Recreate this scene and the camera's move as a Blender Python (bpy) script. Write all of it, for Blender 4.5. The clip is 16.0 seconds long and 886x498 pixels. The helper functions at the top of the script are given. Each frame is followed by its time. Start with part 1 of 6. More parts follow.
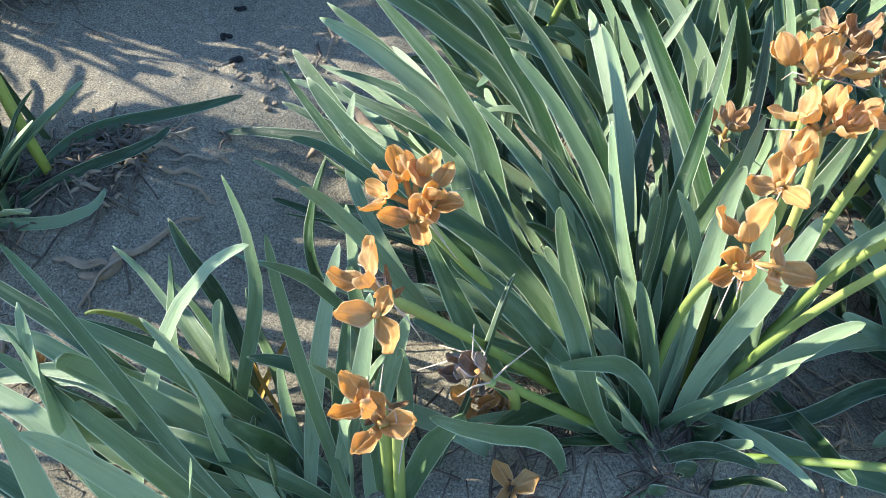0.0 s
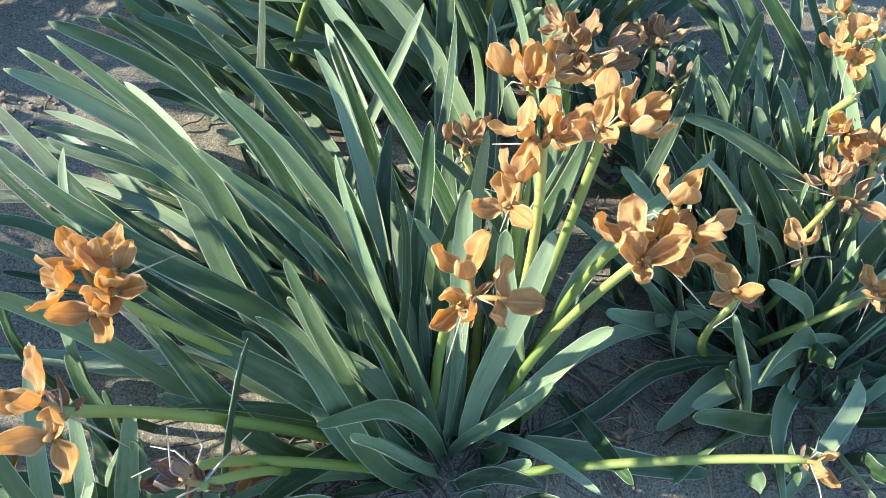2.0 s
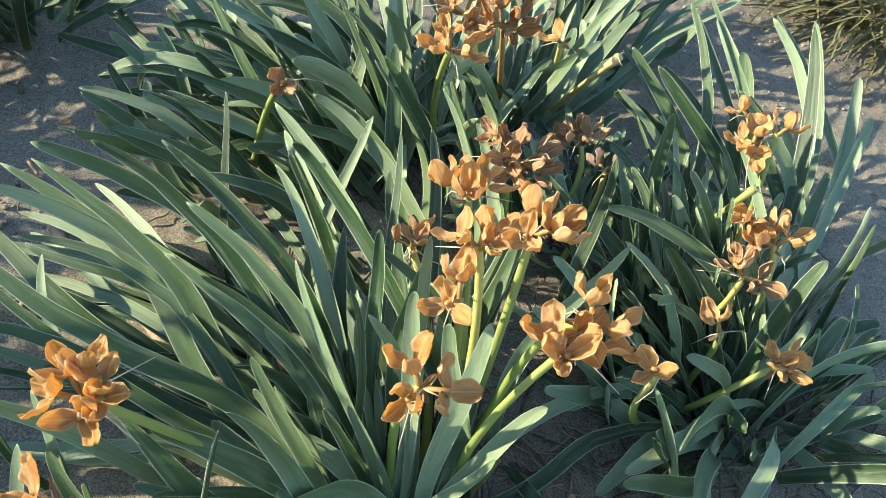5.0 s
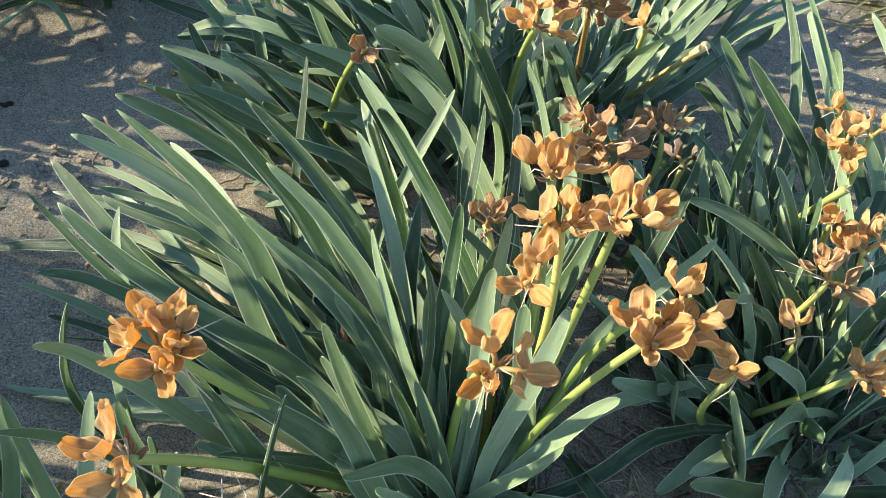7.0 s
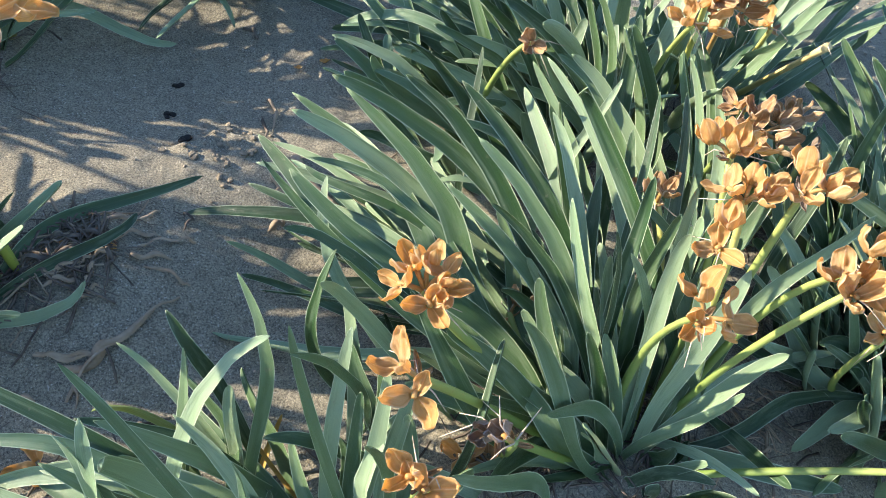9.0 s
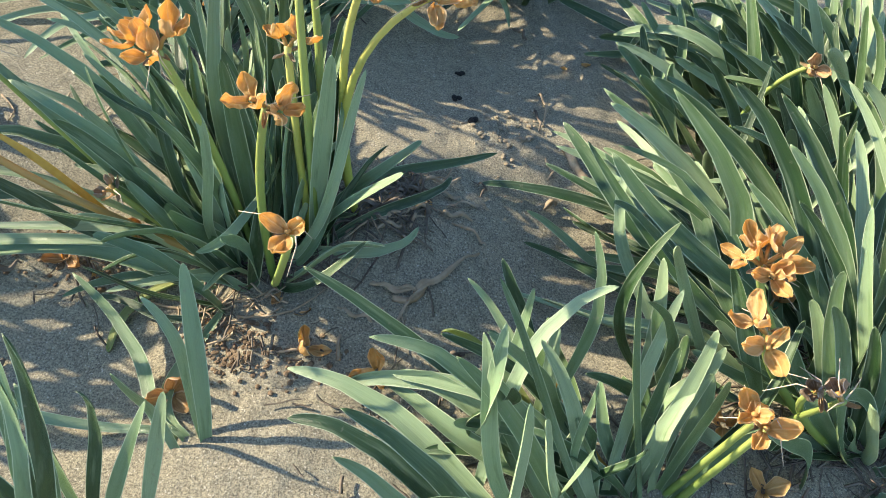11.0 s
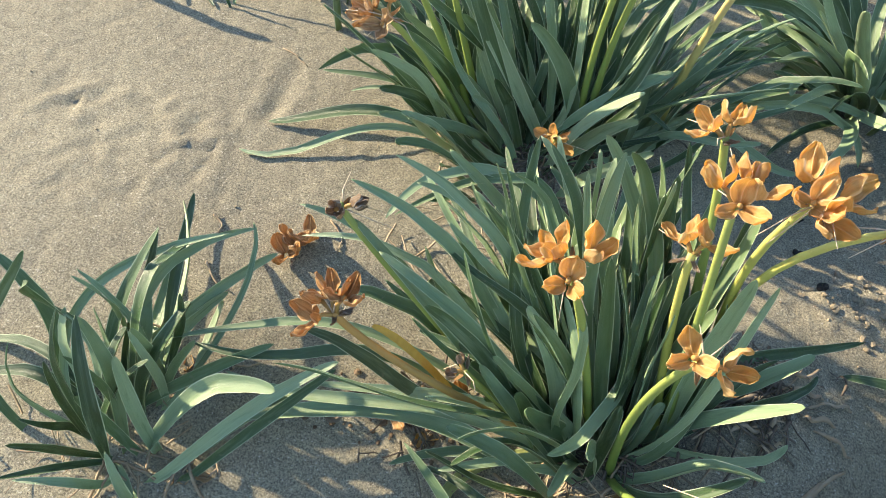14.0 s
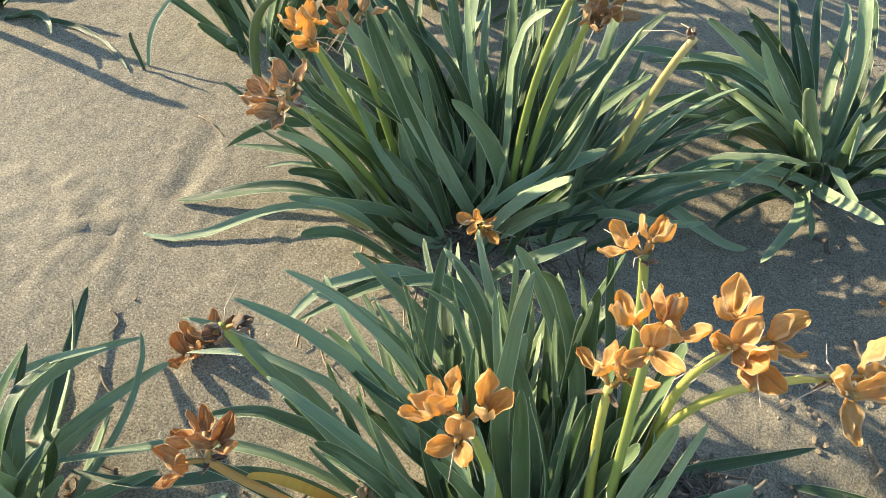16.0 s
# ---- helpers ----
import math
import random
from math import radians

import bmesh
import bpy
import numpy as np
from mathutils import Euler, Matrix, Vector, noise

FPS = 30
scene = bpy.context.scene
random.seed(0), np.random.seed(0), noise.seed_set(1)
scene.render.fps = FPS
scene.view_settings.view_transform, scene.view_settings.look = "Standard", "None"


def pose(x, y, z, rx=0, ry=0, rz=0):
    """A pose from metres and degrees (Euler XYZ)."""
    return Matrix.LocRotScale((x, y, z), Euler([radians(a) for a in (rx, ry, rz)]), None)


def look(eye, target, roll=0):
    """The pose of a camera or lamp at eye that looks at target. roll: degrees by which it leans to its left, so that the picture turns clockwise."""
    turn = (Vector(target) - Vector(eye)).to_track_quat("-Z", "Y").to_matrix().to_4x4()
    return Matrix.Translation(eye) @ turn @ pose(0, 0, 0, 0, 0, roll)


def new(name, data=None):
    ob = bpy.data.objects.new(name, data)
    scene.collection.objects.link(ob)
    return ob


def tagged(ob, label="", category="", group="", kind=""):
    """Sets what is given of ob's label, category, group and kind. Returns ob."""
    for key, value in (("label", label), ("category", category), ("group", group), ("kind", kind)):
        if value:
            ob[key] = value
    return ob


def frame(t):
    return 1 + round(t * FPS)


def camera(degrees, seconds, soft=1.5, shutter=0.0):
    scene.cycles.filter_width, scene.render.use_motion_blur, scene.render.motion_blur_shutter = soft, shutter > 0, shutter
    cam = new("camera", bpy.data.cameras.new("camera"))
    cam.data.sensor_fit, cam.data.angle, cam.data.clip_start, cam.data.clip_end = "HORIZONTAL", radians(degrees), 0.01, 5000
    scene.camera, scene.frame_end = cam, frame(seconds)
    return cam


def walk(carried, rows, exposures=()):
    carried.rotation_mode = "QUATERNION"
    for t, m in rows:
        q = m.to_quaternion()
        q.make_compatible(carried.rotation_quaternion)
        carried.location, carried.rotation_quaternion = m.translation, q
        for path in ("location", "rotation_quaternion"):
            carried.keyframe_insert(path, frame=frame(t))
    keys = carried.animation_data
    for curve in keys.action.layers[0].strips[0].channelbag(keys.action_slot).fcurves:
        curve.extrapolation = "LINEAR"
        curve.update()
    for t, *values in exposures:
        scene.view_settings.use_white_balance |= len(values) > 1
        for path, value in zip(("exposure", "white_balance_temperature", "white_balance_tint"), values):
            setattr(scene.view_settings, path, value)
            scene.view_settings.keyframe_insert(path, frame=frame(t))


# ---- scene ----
cam = camera(61.7, 16.0, soft=0.6)
METRES, EYE, TILT, LEAN, TURN = 1.25, 0.72, -50.0, 0.0, 0.0
ROWS = [
    (0.0, 0.0, 0.0, 0.0, 0.0, 0.0, -0.0),
    (0.5, 0.0298, 0.0029, 0.0054, -1.63, -0.98, 2.29),
    (1.0, 0.0702, 0.0404, 0.0212, -4.63, -1.8, 4.84),
    (1.5, 0.0824, 0.0472, 0.0306, -7.74, -2.2, 6.87),
    (2.0, 0.0819, 0.0276, 0.0313, -10.27, -2.06, 8.41),
    (2.5, 0.0879, 0.007, 0.0334, -12.31, -1.8, 9.66),
    (3.0, 0.0894, -0.0037, 0.0298, -13.63, -1.6, 10.66),
    (5.5, 0.0812, -0.0269, 0.0608, -13.12, 1.99, 8.93),
    (6.0, 0.0827, -0.0204, 0.0606, -12.25, 2.12, 7.72),
    (6.5, 0.0781, -0.0126, 0.0568, -11.28, 1.77, 6.76),
    (7.0, 0.0613, -0.0093, 0.0513, -10.33, 1.21, 5.86),
    (7.5, 0.0353, -0.0155, 0.0473, -9.63, 0.96, 5.19),
    (8.0, 0.0051, -0.0194, 0.0448, -9.36, 0.95, 4.76),
    (8.5, -0.0284, -0.0295, 0.043, -9.6, 1.13, 4.65),
    (11.0, -0.2624, -0.1147, -0.0006, -2.96, 2.4, -3.5),
    (11.5, -0.2742, -0.0945, 0.0161, 0.47, 2.04, -6.43),
    (12.0, -0.2972, -0.0512, 0.0686, 4.05, 1.38, -8.65),
    (12.5, -0.3189, -0.0406, 0.1033, 7.03, 0.82, -10.16),
    (13.0, -0.3482, -0.0409, 0.1174, 8.58, 0.46, -10.69),
    (13.5, -0.4257, -0.0522, 0.1274, 8.86, 0.62, -10.66),
    (14.0, -0.4537, -0.0608, 0.1362, 8.5, 1.13, -10.39),
    (14.5, -0.4536, -0.0517, 0.1721, 8.13, 1.73, -10.16),
    (15.0, -0.4405, -0.0375, 0.1953, 7.79, 2.06, -9.99),
    (15.5, -0.4229, -0.0225, 0.2084, 7.44, 2.22, -9.82),
    (16.0, -0.4153, 0.0016, 0.2218, 7.45, 2.13, -9.61),
]
walk(cam, [(t, pose(0, 0, EYE, TILT, LEAN, TURN) @ pose(METRES * x, METRES * y, METRES * z, 90 + pitch, roll, yaw)) for t, x, y, z, yaw, pitch, roll in ROWS],
     exposures=[(0, 1.6, 5600, 9), (1.8, 1.5, 5600, 9), (3, 1.41, 5950, 8.5), (6.5, 1.33, 6350, 9), (8.5, 1.52, 5950, 12.5), (11, 1.52, 6500, 6.5), (12.5, 1.57, 6750, 7), (14, 1.52, 6900, 7.5), (16, 1.46, 7050, 8)])

# ---- sun, sky and exposure ----
SUN_FROM = math.radians(166)      # where the sun stands, counted from +x towards +y
SUN_UP = math.radians(27)
world = bpy.data.worlds.new("sky")
scene.world = world
world.use_nodes = True
sky = world.node_tree.nodes.new("ShaderNodeTexSky")
sky.sky_type = "NISHITA"
sky.sun_disc = False
sky.ozone_density = 2.4
sky.dust_density = 0.4
sky.sun_elevation = SUN_UP
sky.sun_rotation = math.pi / 2 - SUN_FROM
sky_out = world.node_tree.nodes["Background"]
sky_out.inputs["Strength"].default_value = 0.117
world.node_tree.links.new(sky.outputs[0], sky_out.inputs["Color"])
sun = new("sun", bpy.data.lights.new("sun", "SUN"))
sun.data.energy = 4.3
sun.data.angle = math.radians(0.9)
sun.data.color = (1.0, 0.85, 0.63)
sun_way = Vector((math.cos(SUN_FROM) * math.cos(SUN_UP), math.sin(SUN_FROM) * math.cos(SUN_UP), math.sin(SUN_UP)))
sun.matrix_world = look(tuple(sun_way * 5), (0, 0, 0))


# ---- materials ----
class Nodes:
    """A node material under construction."""

    def __init__(self, name):
        self.mat = bpy.data.materials.new(name)
        self.mat.use_nodes = True
        self.tree = self.mat.node_tree
        self.bsdf = self.tree.nodes["Principled BSDF"]
        self.out = self.tree.nodes["Material Output"]

    def add(self, kind, values=(), **settings):
        node = self.tree.nodes.new(kind)
        if "operation" in settings:
            node.operation = settings["operation"]
        if "data_type" in settings:
            node.data_type = settings["data_type"]
        if "blend_type" in settings:
            node.blend_type = settings["blend_type"]
        if "feature" in settings:
            node.feature = settings["feature"]
        for key, value in dict(values).items():
            if isinstance(value, bpy.types.NodeSocket):
                self.tree.links.new(value, node.inputs[key])
            else:
                node.inputs[key].default_value = value
        return node

    def coords(self, which="Object"):
        return self.add("ShaderNodeTexCoord").outputs[which]

    def mapped(self, vector, scale):
        return self.add("ShaderNodeMapping", {"Vector": vector, "Scale": scale}).outputs[0]

    def noise(self, vector, scale, detail=3.0, rough=0.55):
        return self.add("ShaderNodeTexNoise", {"Vector": vector, "Scale": scale, "Detail": detail, "Roughness": rough}).outputs[0]

    def ramp(self, fac, *stops):
        node = self.add("ShaderNodeValToRGB", {"Fac": fac})
        points = node.color_ramp.elements
        while len(points) < len(stops):
            points.new(0.5)
        for point, (place, colour) in zip(points, stops):
            point.position, point.color = place, (*colour, 1)
        return node.outputs[0]

    def mix(self, fac, a, b, blend="MIX"):
        node = self.add("ShaderNodeMix", data_type="RGBA", blend_type=blend)
        for socket, value in ((node.inputs[0], fac), (node.inputs[6], a), (node.inputs[7], b)):
            if isinstance(value, bpy.types.NodeSocket):
                self.tree.links.new(value, socket)
            else:
                socket.default_value = value if isinstance(value, (int, float)) else (*value, 1)
        return node.outputs[2]

    def math(self, operation, a, b=0.0):
        return self.add("ShaderNodeMath", {0: a, 1: b}, operation=operation).outputs[0]

    def bump(self, height, strength, distance):
        node = self.add("ShaderNodeBump", {"Height": height, "Strength": strength, "Distance": distance})
        self.tree.links.new(node.outputs[0], self.bsdf.inputs["Normal"])
        return node.outputs[0]

    def set(self, **values):
        names = {"color": "Base Color", "rough": "Roughness", "spec": "Specular IOR Level"}
        for key, value in values.items():
            socket = self.bsdf.inputs[names[key]]
            if isinstance(value, bpy.types.NodeSocket):
                self.tree.links.new(value, socket)
            else:
                socket.default_value = (*value, 1) if isinstance(value, tuple) else value
        return self

    def see_through(self, amount, colour):
        """Lets part of the light through a thin sheet."""
        thin = self.add("ShaderNodeBsdfTranslucent", {"Color": colour})
        both = self.add("ShaderNodeMixShader", {0: amount, 1: self.bsdf.outputs[0], 2: thin.outputs[0]})
        self.tree.links.new(both.outputs[0], self.out.inputs[0])


def sand_material():
    n = Nodes("sand")
    at = n.coords()
    broad = n.noise(at, 2.2, 4)
    grain = n.noise(at, 440, 3, 0.85)
    specks = n.noise(at, 430, 1, 0.5)
    clump = n.noise(at, 75, 4, 0.65)
    colour = n.ramp(broad, (0.3, (0.238, 0.214, 0.163)), (0.7, (0.326, 0.292, 0.214)))
    colour = n.mix(0.55, colour, n.ramp(clump, (0.3, (0.34, 0.34, 0.35)), (0.7, (0.66, 0.66, 0.64))), "OVERLAY")
    colour = n.mix(0.6, colour, n.ramp(grain, (0.38, (0.08, 0.08, 0.085)), (0.5, (0.5, 0.5, 0.5)), (0.62, (0.92, 0.9, 0.86))), "OVERLAY")
    colour = n.mix(n.ramp(specks, (0.66, (0, 0, 0)), (0.72, (0.8, 0.8, 0.8))), colour, (0.62, 0.57, 0.48))
    colour = n.mix(n.ramp(specks, (0.27, (0.8, 0.8, 0.8)), (0.33, (0, 0, 0))), colour, (0.07, 0.06, 0.055))
    n.set(color=colour, rough=0.9, spec=0.25)
    height = n.math("ADD", n.math("MULTIPLY", grain, 0.5), n.math("MULTIPLY", clump, 0.7))
    n.bump(height, 0.6, 0.005)
    return n.mat


def leaf_material(name):
    n = Nodes(name)
    uv = n.coords("UV")
    at = n.coords()
    own = n.add("ShaderNodeObjectInfo").outputs["Random"]
    shift = n.add("ShaderNodeVectorMath", {0: uv, 1: n.add("ShaderNodeCombineXYZ", {0: n.math("MULTIPLY", own, 37.0), 1: n.math("MULTIPLY", own, 91.0)}).outputs[0]}, operation="ADD").outputs[0]
    veins = n.noise(n.mapped(shift, (30, 0.5, 1)), 1.6, 3, 0.65)
    patch = n.noise(n.mapped(shift, (3.0, 4.5, 1)), 1.0, 4, 0.6)
    colour = n.ramp(own, (0.0, (0.018, 0.05, 0.015)), (0.22, (0.042, 0.095, 0.034)), (0.5, (0.13, 0.21, 0.095)), (0.82, (0.33, 0.43, 0.255)), (1.0, (0.19, 0.295, 0.155)))
    colour = n.mix(0.35, colour, n.ramp(veins, (0.32, (0.32, 0.35, 0.35)), (0.68, (0.68, 0.68, 0.64))), "OVERLAY")
    fine = n.noise(n.mapped(shift, (75, 1.2, 1)), 1.3, 2, 0.7)
    colour = n.mix(0.28, colour, n.ramp(fine, (0.36, (0.3, 0.3, 0.32)), (0.64, (0.7, 0.7, 0.66))), "OVERLAY")
    colour = n.mix(n.ramp(patch, (0.48, (0, 0, 0)), (0.72, (0.55, 0.55, 0.55))), colour, (0.27, 0.36, 0.22))
    colour = n.mix(n.ramp(patch, (0.3, (0.5, 0.5, 0.5)), (0.46, (0, 0, 0))), colour, (0.06, 0.12, 0.035))
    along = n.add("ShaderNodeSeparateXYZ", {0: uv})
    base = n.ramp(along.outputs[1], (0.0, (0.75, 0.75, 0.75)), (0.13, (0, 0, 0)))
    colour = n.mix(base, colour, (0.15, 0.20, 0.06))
    edge = n.math("ABSOLUTE", n.math("SUBTRACT", along.outputs[0], 0.5))
    colour = n.mix(n.ramp(edge, (0.44, (0, 0, 0)), (0.485, (0.9, 0.9, 0.9))), colour, (0.58, 0.66, 0.45))
    spots = n.noise(at, 120, 2)
    colour = n.mix(n.ramp(spots, (0.68, (0, 0, 0)), (0.76, (0.5, 0.5, 0.5))), colour, (0.24, 0.24, 0.16))
    n.set(color=colour, rough=n.ramp(patch, (0.35, (0.3, 0.3, 0.3)), (0.65, (0.55, 0.55, 0.55))), spec=0.65)
    n.bump(n.math("ADD", veins, n.math("MULTIPLY", fine, 0.5)), 0.45, 0.0015)
    n.see_through(0.12, (0.32, 0.43, 0.16, 1))
    return n.mat


def husk_material(name, dark, mid, light, thin=0.3):
    n = Nodes(name)
    at = n.coords()
    own = n.add("ShaderNodeObjectInfo").outputs["Random"]
    uv = n.coords("UV")
    shift = n.add("ShaderNodeVectorMath", {0: uv, 1: n.add("ShaderNodeCombineXYZ", {0: n.math("MULTIPLY", own, 37.0), 1: n.math("MULTIPLY", own, 91.0)}).outputs[0]}, operation="ADD").outputs[0]
    blotch = n.noise(n.mapped(shift, (4, 1.6, 1)), 1.6, 5, 0.7)
    veins = n.noise(n.mapped(shift, (38, 2.0, 1)), 1.0, 3, 0.7)
    colour = n.mix(n.ramp(own, (0.1, (0, 0, 0)), (1.0, (1, 1, 1))), mid, light)
    colour = n.mix(n.ramp(blotch, (0.5, (0, 0, 0)), (0.74, (0.8, 0.8, 0.8))), colour, dark)
    colour = n.mix(0.55, colour, n.ramp(veins, (0.34, (0.26, 0.24, 0.22)), (0.66, (0.68, 0.68, 0.68))), "OVERLAY")
    part_way = n.add("ShaderNodeSeparateXYZ", {0: uv})
    across = part_way.outputs[0]
    edge = n.math("ABSOLUTE", n.math("SUBTRACT", across, 0.5))
    colour = n.mix(n.ramp(edge, (0.05, (0, 0, 0)), (0.08, (0.45, 0.45, 0.45)), (0.12, (0, 0, 0)), (0.36, (0, 0, 0)), (0.41, (0.5, 0.5, 0.5)), (0.44, (0, 0, 0))), colour, dark)
    colour = n.mix(n.ramp(edge, (0.0, (0.7, 0.7, 0.7)), (0.04, (0, 0, 0)), (0.43, (0, 0, 0)), (0.47, (0.85, 0.85, 0.85))), colour, (light[0] * 1.08, light[1] * 1.2, light[2] * 1.5))
    colour = n.mix(n.ramp(part_way.outputs[1], (0.0, (0.6, 0.6, 0.6)), (0.14, (0, 0, 0)), (0.9, (0, 0, 0)), (1.0, (0.5, 0.5, 0.5))), colour, dark)
    n.set(color=colour, rough=0.7, spec=0.2)
    n.bump(n.math("ADD", n.noise(n.mapped(shift, (14, 5, 1)), 2.2, 4, 0.65), n.math("MULTIPLY", veins, 0.5)), 0.7, 0.003)
    n.see_through(thin, (mid[0] * 1.2, mid[1] * 1.15, mid[2] * 0.9, 1))
    return n.mat


def stalk_material(name, low, high):
    n = Nodes(name)
    at = n.coords()
    uv = n.add("ShaderNodeSeparateXYZ", {0: n.coords("UV")})
    colour = n.mix(n.ramp(uv.outputs[1], (0.1, (0, 0, 0)), (0.9, (1, 1, 1))), low, high)
    colour = n.mix(n.ramp(n.noise(at, 160, 4), (0.6, (0, 0, 0)), (0.75, (0.6, 0.6, 0.6))), colour, (0.30, 0.24, 0.08))
    n.set(color=colour, rough=0.45, spec=0.4)
    n.bump(n.noise(n.mapped(n.coords("UV"), (30, 1, 1)), 3, 2), 0.3, 0.001)
    return n.mat


def plain_material(name, a, b, scale, rough=0.85, relief=0.002):
    n = Nodes(name)
    at = n.coords()
    n.set(color=n.ramp(n.noise(at, scale, 4, 0.65), (0.3, a), (0.7, b)), rough=rough, spec=0.25)
    n.bump(n.noise(at, scale * 3, 3), 0.5, relief)
    return n.mat


SAND = sand_material()
GREEN = leaf_material("green_leaf")
PALE_LEAF = husk_material("pale_leaf", (0.26, 0.30, 0.12), (0.38, 0.46, 0.17), (0.46, 0.52, 0.22), 0.35)
OLIVE_LEAF = husk_material("olive_leaf", (0.20, 0.19, 0.08), (0.32, 0.32, 0.13), (0.43, 0.41, 0.2), 0.2)
HUSKS = [
    husk_material("tan_husk", (0.53, 0.32, 0.11), (0.81, 0.56, 0.245), (0.9, 0.70, 0.39), 0.5),
    husk_material("brown_husk", (0.28, 0.15, 0.07), (0.60, 0.38, 0.18), (0.74, 0.54, 0.31)),
    husk_material("rusty_husk", (0.24, 0.10, 0.04), (0.58, 0.32, 0.12), (0.72, 0.48, 0.23)),
    husk_material("grey_husk", (0.20, 0.14, 0.10), (0.38, 0.28, 0.20), (0.52, 0.42, 0.32)),
]
STALK = stalk_material("green_stalk", (0.17, 0.26, 0.055), (0.33, 0.38, 0.11))
STALK_YELLOW = stalk_material("yellow_stalk", (0.36, 0.41, 0.07), (0.55, 0.52, 0.16))
STALK_DRY = stalk_material("dry_yellow_stalk", (0.46, 0.42, 0.11), (0.70, 0.54, 0.24))
THREAD = plain_material("pale_thread", (0.46, 0.36, 0.26), (0.68, 0.58, 0.46), 60)
STALK_TAN = stalk_material("tan_stalk", (0.36, 0.24, 0.08), (0.46, 0.27, 0.09))
STRAW = plain_material("straw", (0.30, 0.22, 0.14), (0.46, 0.36, 0.25), 60)
DARK_LITTER = plain_material("dark_litter", (0.07, 0.052, 0.042), (0.24, 0.20, 0.155), 50)
PALE_STICK = plain_material("pale_stick", (0.26, 0.18, 0.11), (0.58, 0.47, 0.34), 60)
SEED = plain_material("black_seed", (0.012, 0.011, 0.01), (0.03, 0.028, 0.026), 200, 0.6)
PEBBLE = plain_material("pebble", (0.17, 0.13, 0.09), (0.52, 0.44, 0.33), 45)
SOIL = plain_material("brown_soil", (0.10, 0.066, 0.042), (0.26, 0.19, 0.125), 90, 0.95, 0.003)
CLOD = plain_material("tan_clod", (0.24, 0.2, 0.14), (0.38, 0.31, 0.22), 140, 0.95, 0.003)
ORANGE_LEAF = plain_material("orange_leaf", (0.46, 0.25, 0.05), (0.66, 0.43, 0.11), 25, 0.6)


# ---- ground ----
def ground(x, y):
    """Height of the dune without its small ripples."""
    k = 1 / (1 + (math.hypot(x + 0.2, y - 0.6) / 6) ** 2)
    z = 0.07 + k * (-0.086 * x + 0.131 * y)
    for bx, by, s, h in ((-0.33, 0.55, 0.10, 0.035), (-0.71, 0.36, 0.13, -0.045), (-0.15, 0.53, 0.08, -0.025), (0.18, 0.30, 0.12, 0.03), (-0.27, 0.95, 0.15, -0.03)):
        z += h * math.exp(-((x - bx) ** 2 + (y - by) ** 2) / (2 * s * s))
    return z


PRINTS = [(-1.281, 0.778), (-1.242, 0.767), (-1.220, 0.779), (-1.148, 0.781), (-1.132, 0.773), (-1.108, 0.782), (-1.077, 0.758), (-1.063, 0.762), (-1.079, 0.772), (-1.086, 0.712), (-1.034, 0.698), (-1.181, 0.699), (-1.103, 0.639), (-1.034, 0.731), (-1.244, 0.756), (-1.189, 0.633)]     # where birds have trodden
TRODDEN = [(-0.203, 0.741, 0.035, 0.012), (-0.285, 0.611, 0.025, 0.006), (-0.082, 0.888, 0.03, 0.007), (-0.70, 0.46, 0.045, 0.005), (-0.505, 0.37, 0.035, 0.008), (-0.44, 0.345, 0.03, 0.005), (-0.28, 0.70, 0.03, 0.004), (-0.14, 0.93, 0.03, 0.006)]     # x, y, radius, height of loosened lumps
GROOVE = ((-0.983, 0.813), (-0.974, 0.906))


def sand_top(x, y):
    """Height of the dune with ripples, prints and small dents."""
    p = Vector((x, y, 0))
    calm = 0.35 + 0.65 * min(1, max(0, noise.noise(p * 1.6 + Vector((3, 1, 0))) * 1.2 + 0.5))
    out = max(-1.8 - x, x - 1.5, -0.1 - y, y - 1.8, 0)
    if out > 0.3:
        return ground(x, y)
    fade = 1 - out / 0.3
    calm *= fade * (0.2 + 0.8 * min(1, max(0, (x + 0.85) / 0.4)))
    z = ground(x, y)
    z += 0.0045 * noise.noise(p * 9) * calm + 0.0035 * noise.noise(p * 24 + Vector((5, 0, 2))) * calm
    z += 0.0028 * noise.noise(p * 60 + Vector((0, 7, 1))) * (0.5 * fade + calm)
    for px, py in PRINTS:
        if abs(x - px) < 0.05 and abs(y - py) < 0.05:
            r = math.hypot(x - px, y - py) * (1 + 0.5 * math.sin(3 * math.atan2(y - py, x - px) + px * 90))
            z += -0.0034 * math.exp(-(r / 0.01) ** 2) + 0.0015 * math.exp(-((r - 0.02) / 0.008) ** 2)
    for px, py, wide, high in TRODDEN:
        if abs(x - px) < 3 * wide and abs(y - py) < 3 * wide:
            k = math.exp(-((x - px) ** 2 + (y - py) ** 2) / (2 * wide * wide))
            z += k * high * (0.45 + 1.3 * noise.noise(p * 42 + Vector((1, 4, 2))) + 0.7 * abs(noise.noise(p * 75)))
    (ax, ay), (bx, by) = GROOVE
    if abs(x - ax) < 0.2 and abs(y - ay) < 0.3:
        k = min(1, max(0, ((x - ax) * (bx - ax) + (y - ay) * (by - ay)) / ((bx - ax) ** 2 + (by - ay) ** 2)))
        r = math.hypot(x - ax - k * (bx - ax), y - ay - k * (by - ay))
        z += -0.005 * (1 - 0.6 * k) * math.exp(-(r / 0.012) ** 2) + 0.001 * math.exp(-((r - 0.026) / 0.01) ** 2)
    return z


